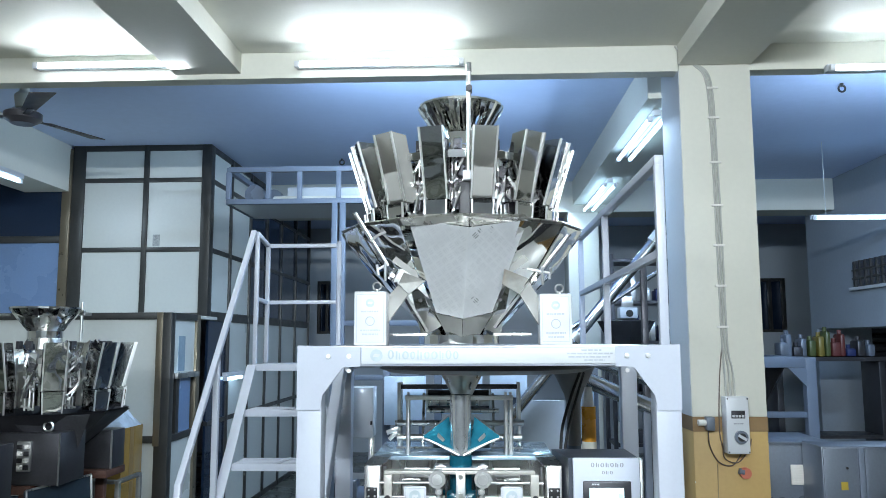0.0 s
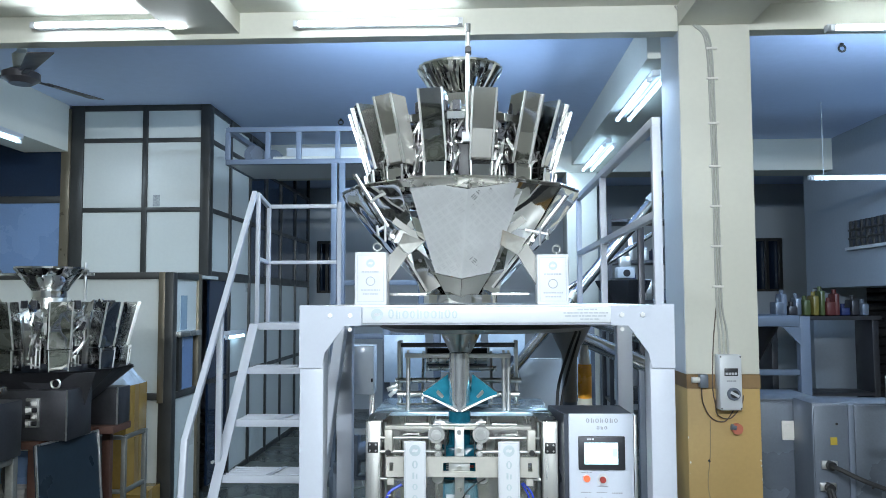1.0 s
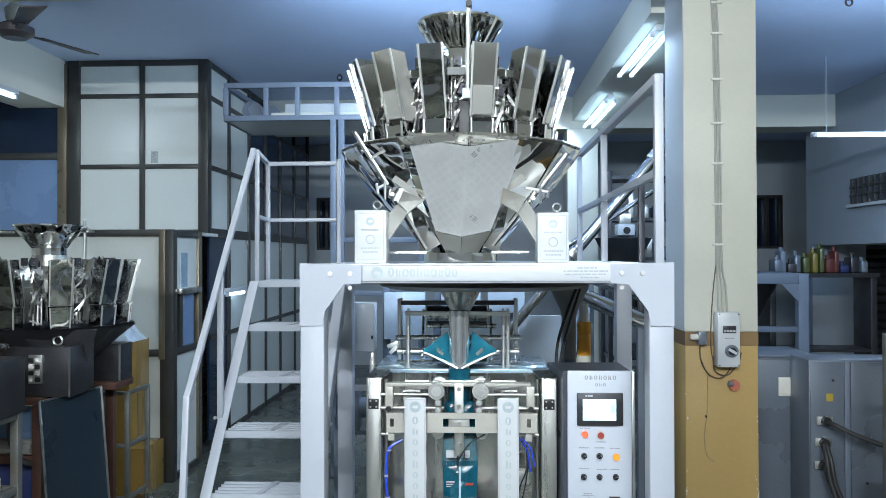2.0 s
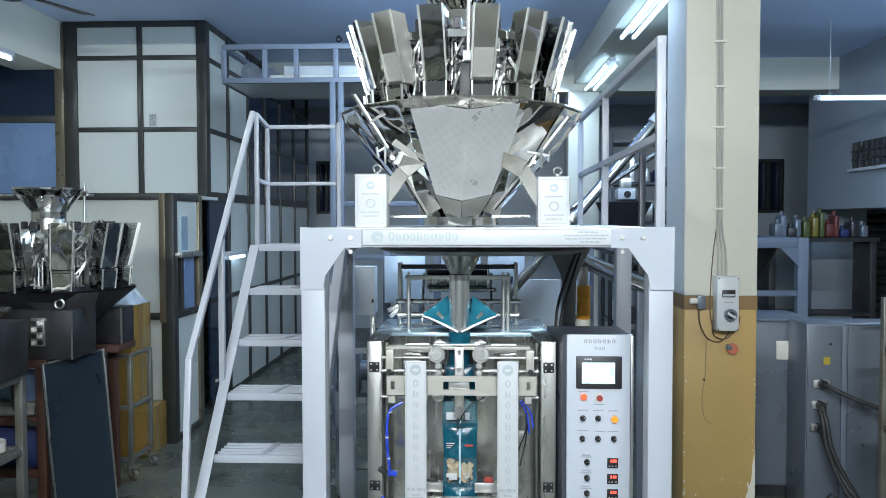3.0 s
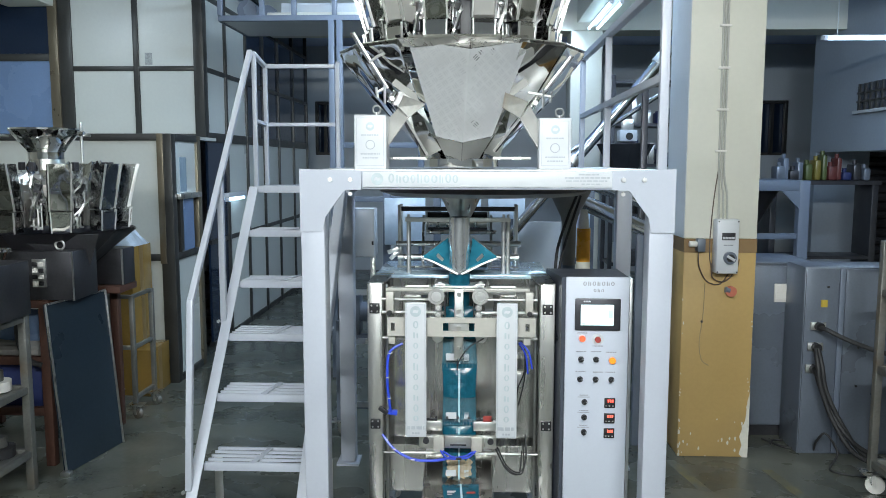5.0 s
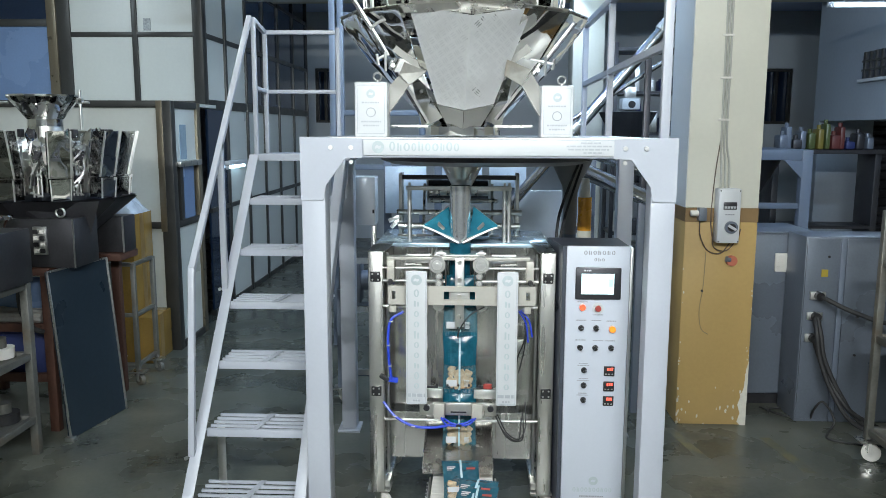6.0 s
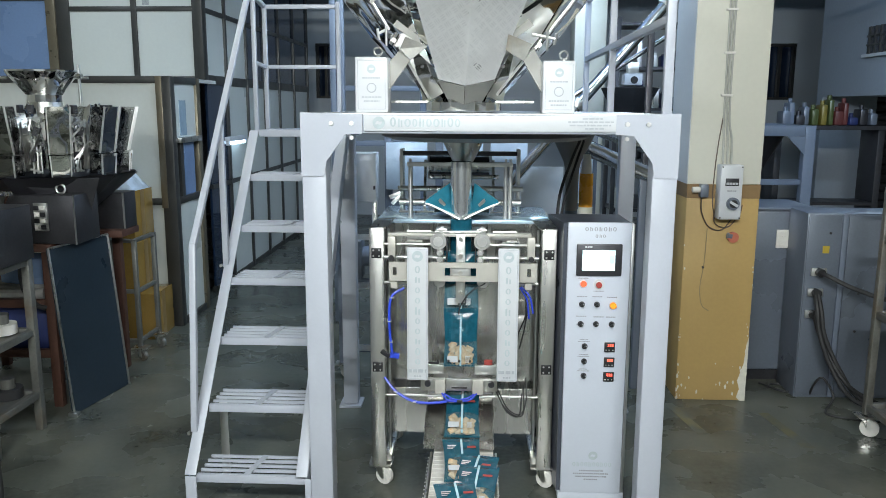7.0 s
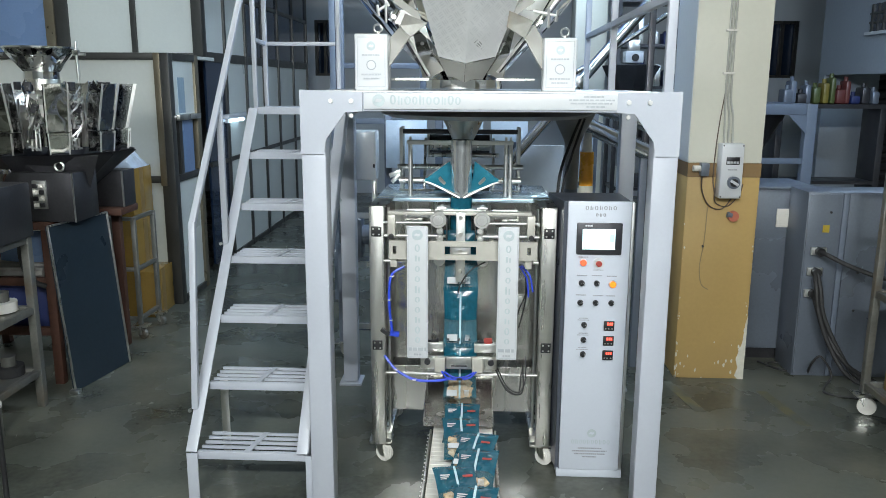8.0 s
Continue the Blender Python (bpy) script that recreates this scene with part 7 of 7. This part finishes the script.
    part("back", B(3.885, 3.898, 6.2, 8.25, 2.16, 2.42), DARKGLASS, lv)
    for k in range(19):
        part("bar", B(3.868, 3.885, 6.2 + 0.11 * k, 6.225 + 0.11 * k, 2.16, 2.42), ALU, lv)
    for z in (2.235, 2.32):
        part("louvre", B(3.872, 3.884, 6.2, 8.25, z, z + 0.02), ALU, lv)
    part("sill", B(3.86, 3.898, 6.15, 8.3, 2.13, 2.16), GREYPAINT, lv)
    # small white camera-like unit on a dark cabinet, beside the storage rack
    u = thing("white_feeder", (1.62, 7.3, 0), "small white vibrating feeder unit on a dark conical stand", "feeder")
    part("body", B(1.53, 1.69, 7.2, 7.34, 1.83, 1.93, 0.012), WHITE, u)
    part("opening", ROD((1.615, 7.192, 1.875), (1.615, 7.202, 1.875), 0.032, 16), BLACK, u)
    part("top_frame", B(1.56, 1.66, 7.24, 7.30, 1.93, 2.03, 0.006), SATIN, u)
    part("hopper", lathe(bmesh.new(), [(0.02, 1.83), (0.26, 1.81), (0.24, 1.77), (0.08, 1.48), (0.06, 1.3)], (1.61, 7.35, 0), 8), DARKSTEEL, u, smooth=False)
    part("stand", B(1.55, 1.67, 7.29, 7.41, 0, 1.3, 0.006), DARKSTEEL, u)
    u.location.x -= 0.19


rear_right()


def ceiling_fan():
    c = Vector((-2.88, 5.0, 3.10))
    f = thing("ceiling_fan", c, "dark brown ceiling fan standing still, three blades", "fan")
    part("motor", lathe(bmesh.new(), [(0.0, -0.05), (0.07, -0.05), (0.115, -0.02), (0.115, 0.02), (0.07, 0.045), (0.0, 0.045)], c, 24), mat("brown_enamel", (0.05, 0.045, 0.05), 0.35), f)
    part("canopy", lathe(bmesh.new(), [(0.02, 0.045), (0.05, 0.06), (0.06, 0.14), (0.03, 0.17), (0.03, 0.26)], c, 20), CREAMPAINT, f)
    for a in (-50, 70, 190):
        m = Matrix.Translation(c) @ pose(0, 0, 0, 0, 0, a) @ pose(0, 0, 0, 10, 0, 0)
        bm = bmesh.new()
        box(bm, 0.18, 0.62, -0.06, 0.06, -0.004, 0.004, 0.003)
        for v in bm.verts:
            v.co.y *= 0.75 + 0.5 * (v.co.x - 0.18) / 0.44
        bmesh.ops.transform(bm, matrix=m, verts=bm.verts)
        b = part("blade", bm, mat("brown_enamel", (0.05, 0.045, 0.05), 0.35), f)
        part("blade_arm", box(bmesh.new(), 0.09, 0.24, -0.02, 0.02, -0.01, 0.0, 0.002, m), DARKSTEEL, b)


ceiling_fan()


def small_fixings():
    for x, y in ((0.15, 5.6), (2.55, 5.4), (-1.2, 7.4)):
        h = thing("ceiling_hook", (x, y, 3.36), "small black hook in the ceiling", "hook", group="ceiling hooks")
        part("hook", torus(bmesh.new(), (x, y, 3.325), 0.022, 0.007), BLACK, h)
        part("shank", ROD((x, y, 3.34), (x, y, 3.36), 0.012), BLACK, h)
    rnd = random.Random(21)
    bm = bmesh.new()
    for k in range(70):
        x, y = rnd.uniform(-2.3, 2.4), rnd.uniform(2.2, 5.5)
        a, L, w = rnd.uniform(0, 6.28), rnd.uniform(0.004, 0.03), rnd.uniform(0.0008, 0.0022)
        d, e = Vector((math.cos(a), math.sin(a), 0)) * L, Vector((-math.sin(a), math.cos(a), 0)) * w
        o = Vector((x, y, 0.0012))
        bm.faces.new([bm.verts.new(q) for q in (o - d, o - d * 0.3 - e, o + d * 0.6 - e * 0.7, o + d, o + d * 0.3 + e, o - d * 0.6 + e * 0.6)])
    solid("floor_scuffs", bm, mat("pale_scuff", (0.26, 0.26, 0.22), 0.6), "pale scuffs and crumbs on the floor", kind="stuff")
    solid("floor_line_1", PLATE([(1.20, 3.95, 0.0015), (1.26, 3.95, 0.0015), (1.175, 4.36, 0.0015), (1.125, 4.36, 0.0015)], 0.001), FLOORYELLOW, "worn yellow floor marking", kind="structure")
    solid("floor_line_2", PLATE([(1.675, 3.80, 0.0015), (1.735, 3.80, 0.0015), (1.665, 4.24, 0.0015), (1.61, 4.24, 0.0015)], 0.001), FLOORYELLOW, "worn yellow floor marking", kind="structure")


small_fixings()


def motions():
    # the slats creep towards the viewer with the bags on them
    walk(BELT, [(0.0, pose(0, 0.36, 0)), (8.0, pose(0, 0, 0))])
    for rel, dx, yaw, b, fill in BAGS:
        rows = bag_rows(rel, dx, yaw)
        walk(b, rows)
        if fill:
            drop = rel - 3.95
            if drop > 0:
                first = [(0.0, pose(0, FILM_Y + 0.1, 1.62)), (drop - 0.2, pose(0, FILM_Y + 0.1, 1.62)), (drop, pose(0, FILM_Y, SEAL_Z))]
                late = [r for r in rows if r[0] > drop]
                walk(fill, first + late)
            else:
                walk(fill, rows)


motions()
